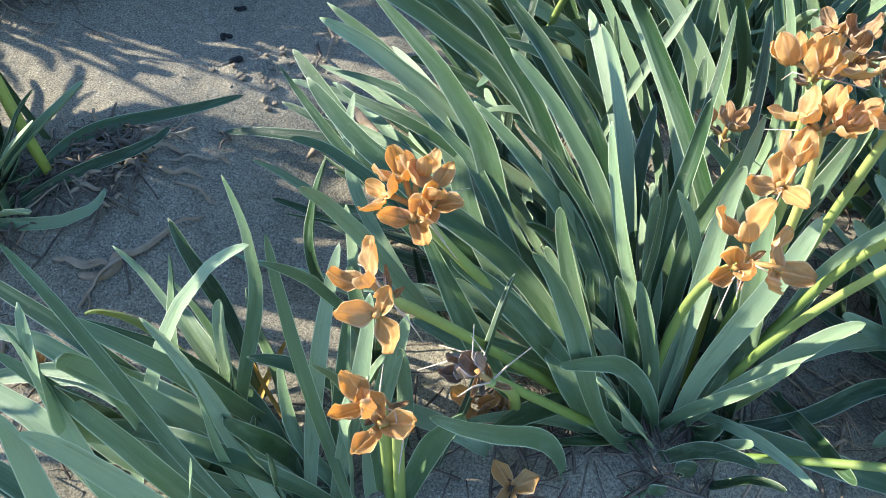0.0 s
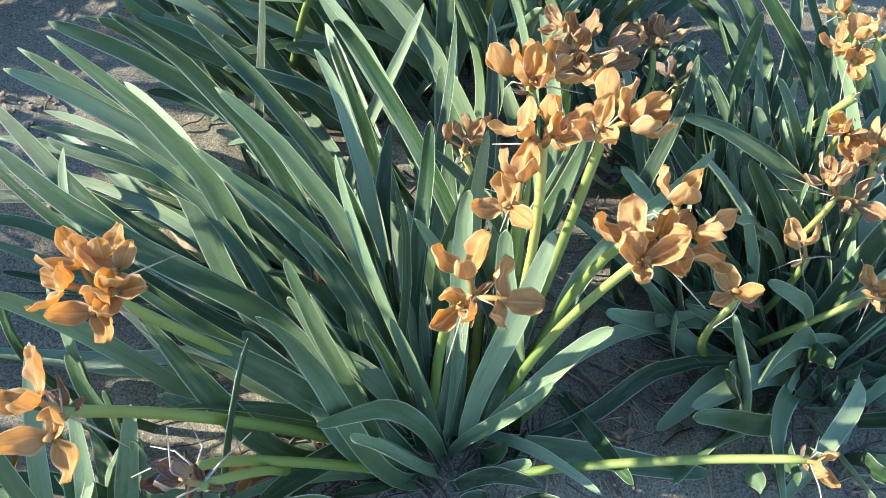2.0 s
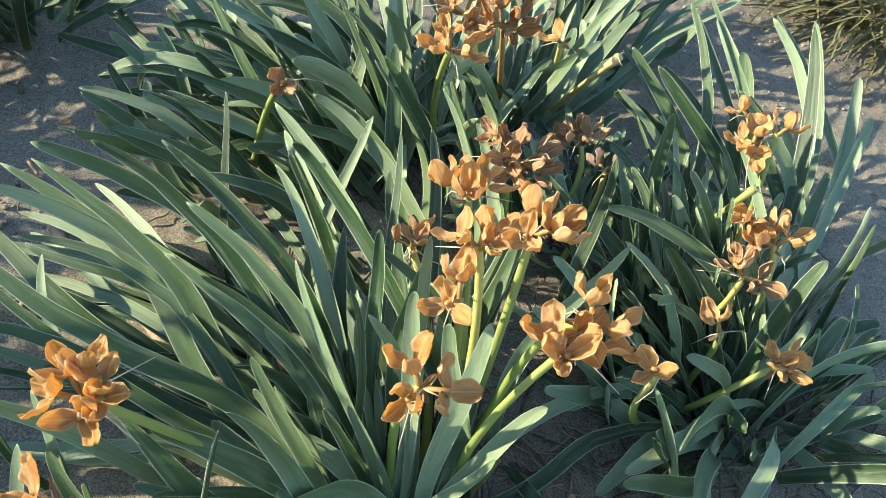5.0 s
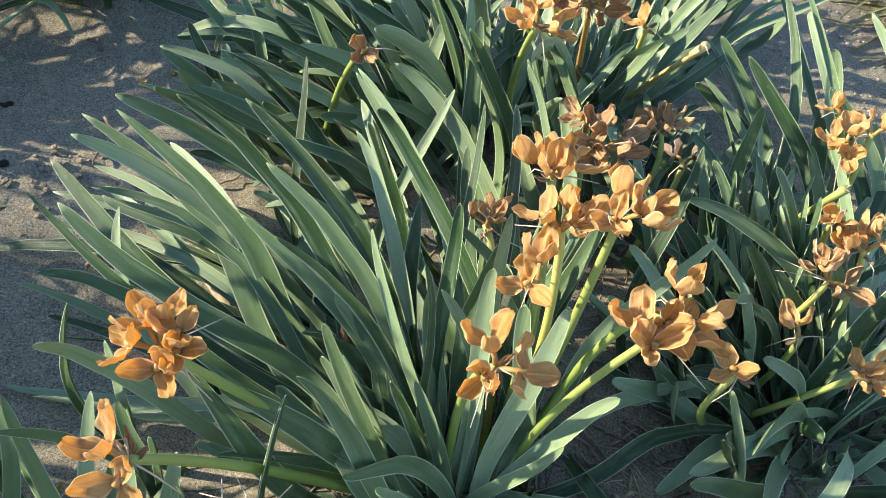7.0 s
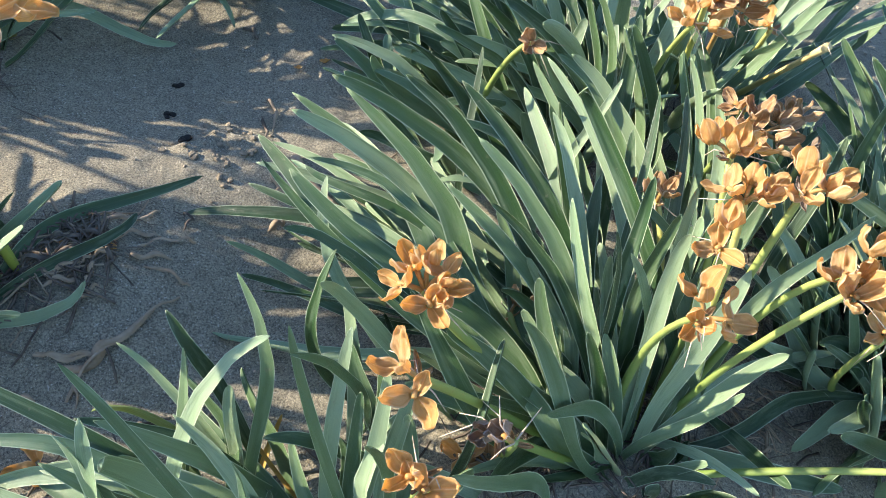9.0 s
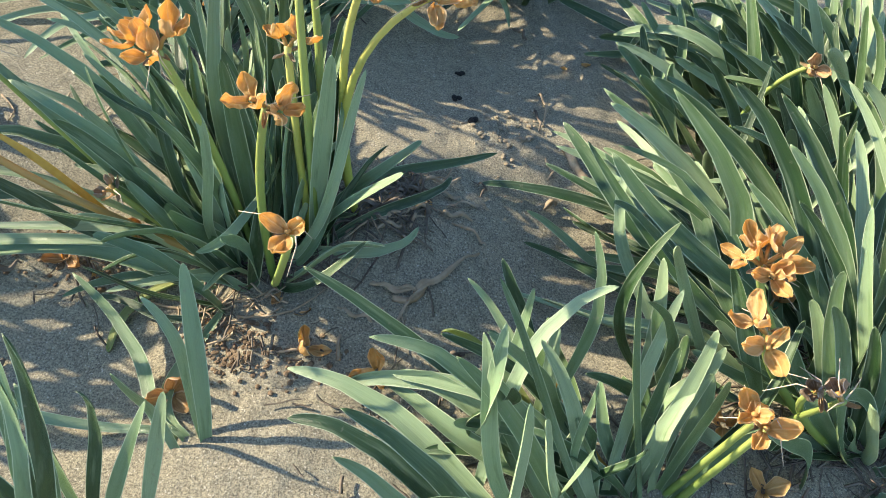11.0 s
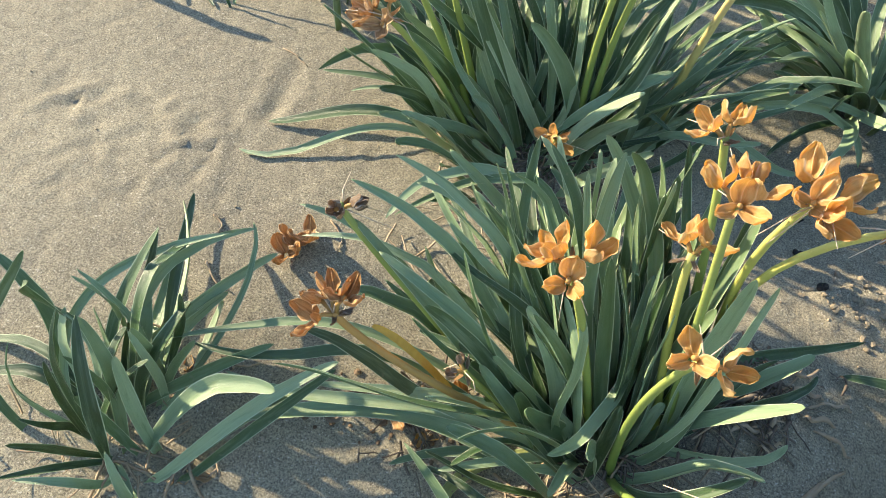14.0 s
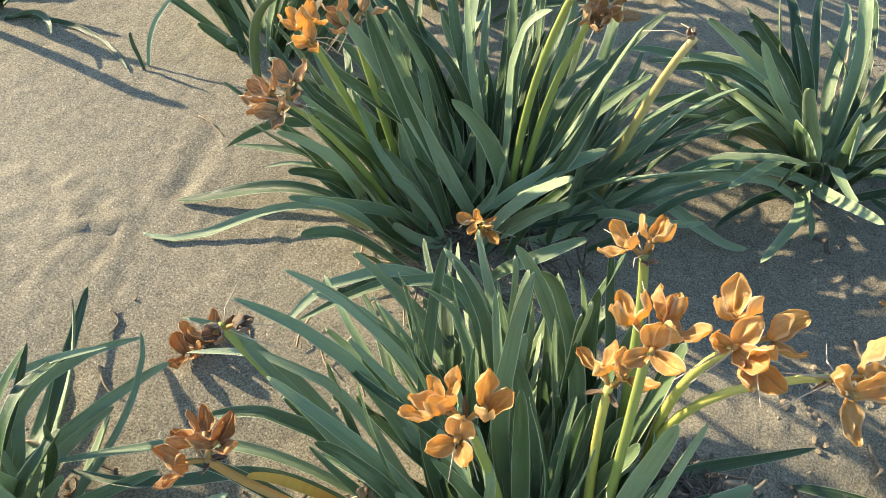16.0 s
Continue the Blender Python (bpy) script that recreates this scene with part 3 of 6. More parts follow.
stalk(dune_e, (0.023, 0.014, -0.009), (0.031, -0.017, 0.229), (0, 0, 0), 1,1.0,0)
stalk(dune_e, (0.031, 0.006, -0.01), (0.04, -0.022, 0.222), (0, 0, 0), 1,1,0)
stalk(dune_e, (0.129, 0.081, 0.005), (0.093, -0.01, 0.238), (0.008, 0.003, 0.007), 1,0.7,3)
dune_f = plant(0.58, 0.336, -1.0, "dense clump of blue-green strap leaves with open tan seed capsules")
leaf(dune_f, 0.001, -0.037, -167, 0.162, 0.171, -0.03, -0.032, 0.034, 0.0183, -46)
leaf(dune_f, -0.06, 0.006, 133, 0.088, 0.056, 0.001, -0.03, -0.002, 0.0136, -12)
leaf(dune_f, -0.015, -0.041, 13, 0.056, 0.003, -0.001, 0.004, 0.025, 0.0182, 38)
leaf(dune_f, -0.003, 0.03, 95, 0.181, 0.183, 0.015, -0.01, 0.019, 0.0186, 8)
leaf(dune_f, 0.144, 0.19, 165, 0.22, 0.126, 0.017, -0.009, 0.011, 0.0214, -43)
leaf(dune_f, 0.185, 0.215, 115, 0.24, 0.186, 0.001, -0.009, 0.012, 0.0214, -13)
leaf(dune_f, 0.083, 0.026, 122, 0.173, 0.157, 0.02, -0.043, -0.022, 0.0208, -11)
leaf(dune_f, 0.25, 0.271, 63, 0.24, 0.198, -0.033, -0.025, -0.03, 0.0229, 29)
leaf(dune_f, 0.164, 0.11, 94, 0.24, 0.212, -0.012, -0.013, 0.005, 0.0201, 4)
leaf(dune_f, 0.065, 0.026, 88, 0.24, 0.2, 0, -0.009, 0.008, 0.0187, 12)
leaf(dune_f, 0.182, 0.16, 42, 0.24, 0.155, 0.013, -0.005, -0.019, 0.021, 42)
leaf(dune_f, 0.154, 0.393, 120, 0.154, 0.134, 0.014, -0.005, 0.015, 0.0207, -15)
leaf(dune_f, 0.225, 0.335, 140, 0.171, 0.165, 0.013, -0.056, -0.013, 0.0252, -34)
leaf(dune_f, 0.249, 0.351, 99, 0.235, 0.173, 0.017, -0.001, 0.019, 0.0195, 1)
leaf(dune_f, 0.262, 0.328, 97, 0.215, 0.179, 0.016, -0.002, 0.02, 0.0193, 2)
leaf(dune_f, 0.413, 0.334, 117, 0.208, 0.201, 0.019, -0.007, 0.021, 0.0231, -23)
leaf(dune_f, 0.308, 0.316, 71, 0.167, 0.185, 0.014, -0.001, 0.022, 0.0225, 22)
leaf(dune_f, 0.245, 0.374, 101, 0.086, 0.162, 0.011, -0.006, 0.018, 0.0223, -2)
leaf(dune_f, 0.31, 0.277, 144, 0.16, 0.173, 0.005, -0.043, -0.005, 0.0262, -39)
leaf(dune_f, 0.179, 0.321, 139, 0.196, 0.129, 0.016, -0.009, 0.013, 0.0224, -33)
leaf(dune_f, 0.153, 0.222, 125, 0.175, 0.157, 0.016, -0.008, 0.015, 0.0173, -19)
leaf(dune_f, 0.133, 0.23, 88, 0.103, 0.163, 0.013, -0.004, 0.017, 0.0224, 11)
leaf(dune_f, 0.102, 0.165, 121, 0.138, 0.131, 0.013, -0.008, 0.012, 0.0202, -12)
leaf(dune_f, 0.113, 0.124, 130, 0.125, 0.129, 0.011, -0.034, -0.011, 0.0203, -19)
leaf(dune_f, -0.059, 0.038, 86, 0.24, 0.099, -0.002, -0.005, 0.002, 0.0203, 23)
leaf(dune_f, 0.261, 0.229, 121, 0.105, 0.166, 0.016, -0.048, -0.01, 0.0216, -20)
leaf(dune_f, 0.253, 0.208, 53, 0.24, 0.162, 0.007, -0.011, -0.01, 0.0218, 37)
leaf(dune_f, 0.147, 0.139, 50, 0.13, 0.146, 0.013, -0.001, 0.017, 0.018, 36)
leaf(dune_f, 0.086, 0.109, 71, 0.145, 0.154, 0.014, -0.002, 0.016, 0.0196, 24)
leaf(dune_f, 0.018, 0.018, 114, 0.122, 0.089, 0.01, -0.006, 0.008, 0.0176, -1)
leaf(dune_f, 0.09, 0.081, -7, 0.138, 0.056, 0.012, 0.001, 0.011, 0.0185, 50)
leaf(dune_f, 0.018, -0.051, 20, 0.167, 0.064, -0.016, -0.003, 0.041, 0.0163, 38)
leaf(dune_f, 0.013, 0.03, -43, 0.162, 0.016, 0.015, 0.002, 0.007, 0.017, 20)
leaf(dune_f, 0.057, 0.018, -151, 0.158, 0.043, 0.002, 0, -0.007, 0.0168, -37)
leaf(dune_f, 0.118, 0.021, 152, 0.13, 0.128, 0.009, -0.006, 0.013, 0.0193, -29)
leaf(dune_f, -0.045, 0.002, 159, 0.111, 0.106, 0.01, -0.011, 0.04, 0.0171, -29)
leaf(dune_f, -0.051, -0.027, -167, 0.053, 0.084, -0.032, -0.011, 0.03, 0.018, -51)
leaf(dune_f, -0.032, -0.042, -78, 0.045, 0.033, -0.006, 0.023, 0.009, 0.022, -22)
leaf(dune_f, -0.039, -0.029, -156, 0.148, 0.048, 0.001, -0.01, -0.004, 0.0193, -35)
leaf(dune_f, -0.039, 0.007, 136, 0.131, 0.171, 0.007, -0.036, -0.006, 0.0181, -18)
leaf(dune_f, -0.014, 0.016, 128, 0.162, 0.195, -0.007, -0.024, 0.005, 0.0179, -15)
leaf(dune_f, -0.002, 0.015, 128, 0.13, 0.21, 0.008, -0.039, -0.005, 0.0182, -16)
leaf(dune_f, 0.024, 0.011, 102, 0.1, 0.204, 0.004, -0.034, -0.002, 0.0181, -1)
stalk(dune_f, (-0.071, 0.026, 0), (-0.163, -0.022, 0.217), (-0.03, 0.001, -0.017), 1,0.9,0)
stalk(dune_f, (-0.045, 0.037, -0.001), (-0.015, -0.017, 0.172), (-0.029, 0.001, -0.02), 3,0.9,0)
stalk(dune_f, (-0.053, 0.05, 0.001), (-0.046, 0.04, 0.159), (0.012, 0.001, 0.01), 1,1,0)
stalk(dune_f, (-0.004, 0.124, 0.006), (-0.015, 0.072, 0.201), (0.004, -0.006, -0.001), 3,1.0,1)
stalk(dune_f, (0.022, 0.085, -0.001), (0.024, 0.093, 0.22), (0.011, -0.011, 0.003), 3,1.0,0)
stalk(dune_f, (0.059, 0.142, 0.003), (0.105, 0.226, 0.247), (0, 0, 0), 2,0.9,0)
stalk(dune_f, (0.197, 0.271, 0.008), (0.06, 0.209, 0.242), (0, 0, 0), 3,0.9,0)
stalk(dune_f, (0.214, 0.27, 0.006), (0.084, 0.257, 0.246), (0, 0, 0), 1,0.8,0)
stalk(dune_f, (0.082, 0.11, -0.003), (0.006, 0.115, 0.234), (-0.003, 0.031, 0.021), 2,0.8,0)
stalk(dune_f, (0.008, 0.235, 0.019), (0.038, 0.158, 0.22), (0, 0, 0), 0,1,0)
dune_g = plant(0.239, 0.725, 0.9, "dense clump of blue-green strap leaves with open tan seed capsules")
leaf(dune_g, -0.025, 0.017, 146, 0.272, 0.081, 0.061, -0.018, 0.08, 0.0166, -44)
leaf(dune_g, -0.029, -0.006, -169, 0.24, 0.212, 0.047, -0.025, 0.002, 0.0162, -59)
leaf(dune_g, -0.024, 0.018, 142, 0.208, 0.178, 0.014, -0.033, 0.058, 0.0176, -51)
leaf(dune_g, -0.027, 0.014, 152, 0.291, 0.121, 0.002, -0.011, 0.082, 0.0158, -46)
leaf(dune_g, -0.028, 0.011, 158, 0.149, 0.148, 0.011, -0.005, 0.034, 0.0173, -57)
leaf(dune_g, 0.016, -0.025, -58, 0.016, 0.235, -0.003, 0.05, 0, 0.0225, -73)
leaf(dune_g, -0.03, 0.004, 173, 0.18, 0.167, 0.019, -0.039, -0.021, 0.0193, -59)
leaf(dune_g, -0.149, 0.133, 128, 0.221, 0.097, -0.014, 0.015, 0.031, 0.0175, -39)
leaf(dune_g, -0.074, 0.235, -168, 0.226, 0.063, 0.018, -0.002, 0.012, 0.0166, -39)
leaf(dune_g, -0.116, 0.215, -171, 0.199, 0.032, 0.015, -0.002, 0.01, 0.0136, -36)
leaf(dune_g, -0.167, 0.023, 143, 0.101, 0.122, 0.011, -0.004, 0.013, 0.0175, -48)
leaf(dune_g, -0.023, 0.126, 151, 0.374, 0.077, 0.02, 0.002, 0.014, 0.0184, -42)
leaf(dune_g, -0.055, -0.169, 114, 0.533, 0.142, -0.005, 0.003, 0.018, 0.0167, -34)
leaf(dune_g, -0.014, -0.05, 149, 0.334, 0.098, 0.02, -0.001, 0.014, 0.011, -39)
leaf(dune_g, 0.002, -0.073, 143, 0.121, 0.167, 0.013, -0.007, 0.015, 0.0198, -56)
leaf(dune_g, 0.069, 0.083, 125, 0.099, 0.185, 0.012, -0.005, 0.018, 0.0207, -53)
leaf(dune_g, 0.067, -0.026, 158, 0.125, 0.166, 0.013, -0.013, 0.011, 0.0193, -66)
leaf(dune_g, -0.038, -0.09, 153, 0.057, 0.147, 0.007, -0.008, 0.013, 0.0192, -73)
leaf(dune_g, 0.118, 0.015, 160, 0.088, 0.181, 0.008, -0.012, 0.015, 0.0213, 72)
leaf(dune_g, -0.06, -0.039, 18, 0.074, 0.137, 0.022, 0.031, -0.012, 0.0168, 16)
leaf(dune_g, 0.034, -0.087, 81, 0.211, 0.224, 0.014, 0, 0.02, 0.0207, -25)
leaf(dune_g, 0.031, -0.054, 120, 0.295, 0.165, 0.015, 0, 0.016, 0.0214, -39)
leaf(dune_g, -0.002, 0.051, 126, 0.339, 0.12, -0.012, 0.02, 0.035, 0.0192, -40)
leaf(dune_g, 0.031, 0.085, 135, 0.24, 0.145, 0.015, -0.001, 0.017, 0.0196, -46)
leaf(dune_g, -0.019, 0.159, 129, 0.153, 0.133, 0.011, -0.002, 0.015, 0.0201, -45)
leaf(dune_g, -0.045, 0.085, 155, 0.197, 0.082, 0.013, -0.001, 0.013, 0.0176, -44)
leaf(dune_g, -0.018, 0.02, 154, 0.208, 0.095, 0.014, -0.001, 0.014, 0.0184, -44)
leaf(dune_g, -0.022, -0.075, 149, 0.201, 0.117, 0.016, -0.004, 0.013, 0.02, -43)
leaf(dune_g, 0.063, 0.124, 164, 0.13, 0.165, 0.013, -0.017, 0.011, 0.021, -69)
leaf(dune_g, 0.023, 0.019, 39, 0.019, 0.25, 0.066, 0.015, -0.005, 0.021, 2)
stalk(dune_g, (-0.138, 0.011, 0.003), (-0.078, -0.037, 0.215), (0, 0.017, 0.024), 1,1,1)
stalk(dune_g, (0.111, 0.028, -0.016), (0.079, -0.08, 0.262), (-0.01, 0.011, 0.01), 3,1.0,0)
stalk(dune_g, (0.154, -0.12, -0.039), (0.11, -0.215, 0.22), (-0.019, 0.017, 0.008), 5,0.95,1)
stalk(dune_g, (0.154, -0.12, -0.039), (0.239, -0.088, 0.131), (0.033, -0.013, 0.009), 5,0.95,1)
stalk(dune_g, (0.209, -0.155, -0.048), (0.291, -0.084, 0.073), (0.017, 0.005, 0.017), 2,0.9,3)
stalk(dune_g, (0.159, -0.103, -0.037), (0.105, -0.176, 0.22), (0, 0, 0), 2,0.8,1)
dune_h = plant(0.499, 0.816, 0, "dense clump of blue-green strap leaves with open tan seed capsules")
leaf(dune_h, -0.038, -0.041, -133, 0.24, 0.265, -0.028, -0.017, 0.052, 0.0166, 41)
leaf(dune_h, -0.036, -0.051, -125, 0.24, 0.245, 0.011, -0.036, -0.006, 0.0196, 42)
leaf(dune_h, 0.03, 0.004, 8, 0.186, 0.118, -0.005, -0.007, -0.014, 0.0225, 33)
leaf(dune_h, 0.028, 0.011, 22, 0.174, 0.144, -0.001, 0.005, 0.004, 0.0208, 26)
leaf(dune_h, 0.024, 0.018, 38, 0.061, 0.191, -0.007, 0.019, 0.002, 0.0218, 18)
leaf(dune_h, 0.124, 0.047, 21, 0.24, 0.081, 0.027, 0.036, -0.079, 0.0241, 28)
stalk(dune_h, (0.038, 0.034, -0.009), (0.061, -0.093, 0.174), (0, 0, 0), 0,1,4)
stalk(dune_h, (-0.035, 0.056, 0), (-0.163, -0.146, 0.295), (0, 0, 0), 3,1,1)
stalk(dune_h, (-0.03, 0.03, -0.005), (-0.096, -0.092, 0.247), (0, 0, 0), 5,1,2)
stalk(dune_h, (0.055, 0.058, -0.007), (0.004, -0.05, 0.186), (0, 0, 0), 1,0.9,0)
back_right = plant(-0.159, 1.104, 0.3)
leaf(back_right, -0.03, -0.003, -174, 0.109, 0.044, 0.02, -0.017, 0.024, 0.0141, -52)
leaf(back_right, -0.029, 0.006, 169, 0.113, 0.083, 0.013, -0.024, 0.024, 0.0159, -59)
leaf(back_right, -0.027, 0.012, 156, 0.137, 0.152, 0.022, -0.006, 0.054, 0.0161, -60)
leaf(back_right, -0.025, 0.016, 148, 0.076, 0.183, -0.013, -0.003, 0.005, 0.0161, -65)
leaf(back_right, -0.029, 0.006, 168, 0.18, 0.114, -0.032, 0.075, 0.05, 0.0137, -58)
leaf(back_right, -0.025, 0.016, 148, 0.14, 0.175, -0.012, -0.013, 0.018, 0.0163, -58)
leaf(back_right, -0.014, 0.027, 117, 0.134, -0.012, 0.002, 0.015, 0.025, 0.0175, -46)
leaf(back_right, -0.028, -0.01, -160, 0.043, 0.068, -0.018, 0.03, 0.011, 0.0119, 59)
leaf(back_right, 0.024, -0.018, -37, 0.032, 0.146, 0.015, 0.043, -0.003, 0.0138, -76)
leaf(back_right, 0.03, 0.001, 2, 0.112, 0.108, 0.03, -0.01, 0.003, 0.0137, 39)
leaf(back_right, 0.03, -0.002, -3, 0.163, 0.054, 0.037, -0.007, 0.008, 0.0138, 42)
back_left = plant(-0.965, 1.086, 0.3)
leaf(back_left, -0.022, -0.021, -136, 0.044, 0.149, -0.018, -0.037, 0.006, 0.0191, 64)
leaf(back_left, -0.029, -0.009, -163, 0.024, 0.031, -0.011, -0.002, 0.013, 0.0243, -56)
leaf(back_left, 0.03, -0.004, -8, 0.058, 0.065, -0.013, 0.006, 0.011, 0.0193, 62)
leaf(back_left, -0.03, -0.004, -173, 0.062, 0.054, 0.01, 0, 0.01, 0.0195, -46)
shoots = plant(-1.115, 1.004, 0.3, "two narrow green shoots in bare dune sand")
leaf(shoots, 0, 0, 136, 0.019, 0.063, 0.005, 0, 0.009, 0.0063, -15)
leaf(shoots, 0.002, 0.009, 54, 0.065, 0.104, -0.013, 0.006, 0.002, 0.0079, 39)
edge_left = plant(-1.4, 1.057, 0.3, "thin clump of long drooping leaves on dune sand")
leaf(edge_left, 0.029, -0.007, -13, 0.24, -0.008, 0, 0.037, 0.004, 0.0084, 37)
leaf(edge_left, 0.028, -0.009, -18, 0.131, 0.027, 0.003, 0.024, 0.018, 0.0098, 41)
# leaves with a place of their own
trace(dune_a, (-0.060, -0.002), (-0.306, 0.224, 0.208), (0.029, 0.014, 0.010), (-0.002, -0.022, -0.017), 0.0238, -63, -49)
trace(dune_a, (-0.001, 0.077), (-0.339, 0.331, 0.162), (-0.069, 0.008, 0.015), (0.021, -0.006, -0.003), 0.0220, -30, -52)
trace(dune_a, (0.002, 0.068), (-0.313, 0.156, 0.200), (-0.052, 0.030, 0.009), (0.015, 0.007, 0.007), 0.0138, -29, -12)
trace(dune_a, (-0.045, 0.022), (-0.300, 0.338, 0.209), (-0.001, 0.021, 0.006), (0.045, -0.020, -0.013), 0.0216, -28, -48)
trace(dune_a, (-0.028, 0.064), (-0.250, 0.263, 0.267), (-0.007, 0.016, 0.000), (0.042, -0.027, -0.016), 0.0253, -61, -70)
trace(dune_a, (0.017, 0.016), (-0.199, 0.242, 0.294), (0.004, 0.024, 0.015), (0.014, 0.004, 0.004), 0.0202, -68, -69)
trace(dune_a, (-0.032, 0.013), (-0.164, 0.199, 0.203), (0.037, -0.006, 0.002), (0.012, -0.013, -0.005), 0.0179, -69, -45)
trace(dune_a, (0.005, 0.008), (-0.136, 0.145, 0.229), (0.015, 0.016, 0.011), (0.009, -0.003, -0.001), 0.0143, -84, -73)
trace(dune_a, (-0.021, 0.010), (-0.148, 0.243, 0.285), (0.035, 0.019, 0.015), (0.009, -0.012, -0.008), 0.0194, -61, -48)
trace(dune_a, (-0.007, 0.003), (-0.137, 0.203, 0.252), (0.025, 0.007, 0.007), (0.011, -0.005, -0.002), 0.0169, -52, -44)
trace(dune_a, (-0.019, 0.005), (-0.042, 0.373, 0.180), (0.022, 0.004, 0.007), (-0.003, -0.003, -0.003), 0.0217, -13, -36)
trace(dune_a, (0.004, 0.005), (-0.063, 0.226, 0.259), (-0.003, 0.011, 0.009), (0.008, 0.007, 0.007), 0.0148, -34, -47)
trace(dune_a, (0.058, 0.009), (-0.048, 0.205, 0.296), (0.021, 0.016, 0.022), (-0.014, 0.024, 0.016), 0.0190, -91, -75)
trace(dune_a, (0.014, 0.036), (-0.012, 0.197, 0.203), (-0.030, -0.028, -0.019), (-0.009, -0.021, -0.017), 0.0245, -20, -47)
trace(dune_a, (-0.001, 0.000), (-0.022, 0.121, 0.207), (-0.019, 0.001, -0.003), (0.015, -0.003, 0.001), 0.0096, 24, 11)
trace(dune_a, (0.000, 0.000), (-0.061, 0.144, 0.228), (-0.003, -0.001, -0.001), (-0.003, -0.001, -0.001), 0.0163, -75, -78)
trace(dune_a, (0.001, -0.001), (0.008, 0.162, 0.209), (0.067, -0.013, 0.002), (0.012, -0.006, -0.003), 0.0149, 21, 14)
trace(dune_a, (0.003, 0.006), (-0.012, 0.102, 0.196), (0.023, 0.009, 0.006), (0.003, -0.003, -0.001), 0.0136, 13, 11)
trace(dune_a, (-0.014, 0.014), (0.020, 0.080, 0.242), (0.013, 0.016, 0.007), (-0.004, 0.003, 0.001), 0.0167, -1, -6)
trace(dune_a, (0.011, -0.001), (0.077, 0.059, 0.213), (-0.008, -0.000, -0.001), (0.001, -0.006, -0.003), 0.0196, 47, 15)
trace(dune_a, (-0.005, 0.001), (0.050, 0.247, 0.262), (-0.023, 0.002, -0.003), (0.010, -0.005, -0.002), 0.0111, -9, -32)
trace(dune_a, (-0.005, 0.003), (0.079, 0.248, 0.259), (0.005, -0.002, -0.002), (0.006, -0.005, -0.003), 0.0153, 35, 21)
trace(dune_a, (-0.054, 0.048), (-0.215, 0.071, 0.211), (-0.019, -0.039, -0.024), (0.005, 0.015, 0.011), 0.0199, 28, -128)
trace(dune_a, (-0.058, 0.008), (-0.093, 0.070, 0.169), (0.005, 0.015, 0.006), (0.000, -0.008, -0.004), 0.0172, -81, -88)
trace(dune_a, (-0.009, 0.001), (-0.039, 0.053, 0.147), (0.005, 0.001, 0.001), (0.000, -0.002, -0.001), 0.0184, -74, -72)
trace(dune_a, (-0.019, 0.003), (-0.059, 0.049, 0.158), (0.006, 0.001, 0.001), (0.001, -0.005, -0.003), 0.0167, -80, -73)
trace(dune_a, (-0.006, -0.002), (-0.060, 0.000, 0.069), (-0.004, -0.003, 0.002), (0.005, -0.000, 0.000), 0.0099, 56, 219)
trace(dune_a, (-0.009, -0.016), (-0.174, -0.025, 0.067), (-0.007, 0.016, 0.006), (0.005, -0.002, -0.000), 0.0145, -29, 25)
trace(dune_a, (-0.013, 0.006), (0.309, 0.038, -0.008), (0.018, 0.006, 0.011), (-0.033, 0.014, 0.001), 0.0164, 25, 25)
trace(dune_a, (0.006, 0.029), (0.105, -0.065, 0.029), (-0.000, 0.012, 0.010), (-0.002, 0.002, 0.002), 0.0102, 31, 31)
trace(dune_a, (-0.002, 0.003), (0.060, -0.022, 0.150), (-0.006, 0.000, 0.000), (0.002, -0.003, -0.002), 0.0116, 33, 23)
trace(dune_a, (0.001, 0.008), (0.265, 0.079, 0.028), (-0.006, 0.019, 0.012), (-0.011, 0.002, -0.001), 0.0158, 34, 36)
trace(dune_a, (-0.008, -0.021), (0.054, -0.058, 0.054), (-0.008, 0.009, 0.008), (-0.001, 0.003, 0.002), 0.0137, 52, 23)
trace(dune_a, (0.117, 0.058), (0.124, -0.070, 0.052), (0.000, 0.001, 0.001), (0.001, -0.001, -0.001), 0.0145, 12, 43)
trace(dune_a, (-0.001, 0.016), (0.215, -0.056, -0.006), (0.009, 0.001, 0.006), (0.001, -0.004, -0.003), 0.0212, 36, 28)
trace(dune_a, (-0.001, 0.014), (-0.185, 0.054, 0.173), (-0.009, 0.001, -0.004), (0.013, -0.002, 0.002), 0.0215, -28, -47)
trace(dune_a, (0.004, 0.021), (-0.193, 0.022, 0.129), (-0.008, 0.009, 0.004), (-0.009, 0.004, 0.001), 0.0143, -32, 29)
trace(dune_a, (0.007, 0.014), (-0.331, 0.238, 0.210), (-0.018, -0.012, -0.015), (0.006, -0.005, -0.004), 0.0151, -35, -67)
trace(dune_a, (0.001, -0.003), (-0.289, 0.260, 0.189), (0.015, 0.003, 0.002), (0.034, 0.017, 0.018), 0.0124, -36, -47)
trace(dune_a, (-0.004, 0.003), (-0.331, 0.412, 0.084), (0.018, 0.012, 0.017), (0.013, 0.008, 0.008), 0.0145, -41, -41)
trace(dune_a, (-0.106, 0.071), (-0.292, 0.289, 0.153), (0.010, 0.049, 0.054), (-0.019, -0.013, -0.013), 0.0108, -79, -35)
trace(dune_a, (-0.208, 0.109), (-0.271, 0.255, 0.168), (-0.019, -0.004, -0.006), (-0.010, -0.004, -0.005), 0.0150, -32, -46)
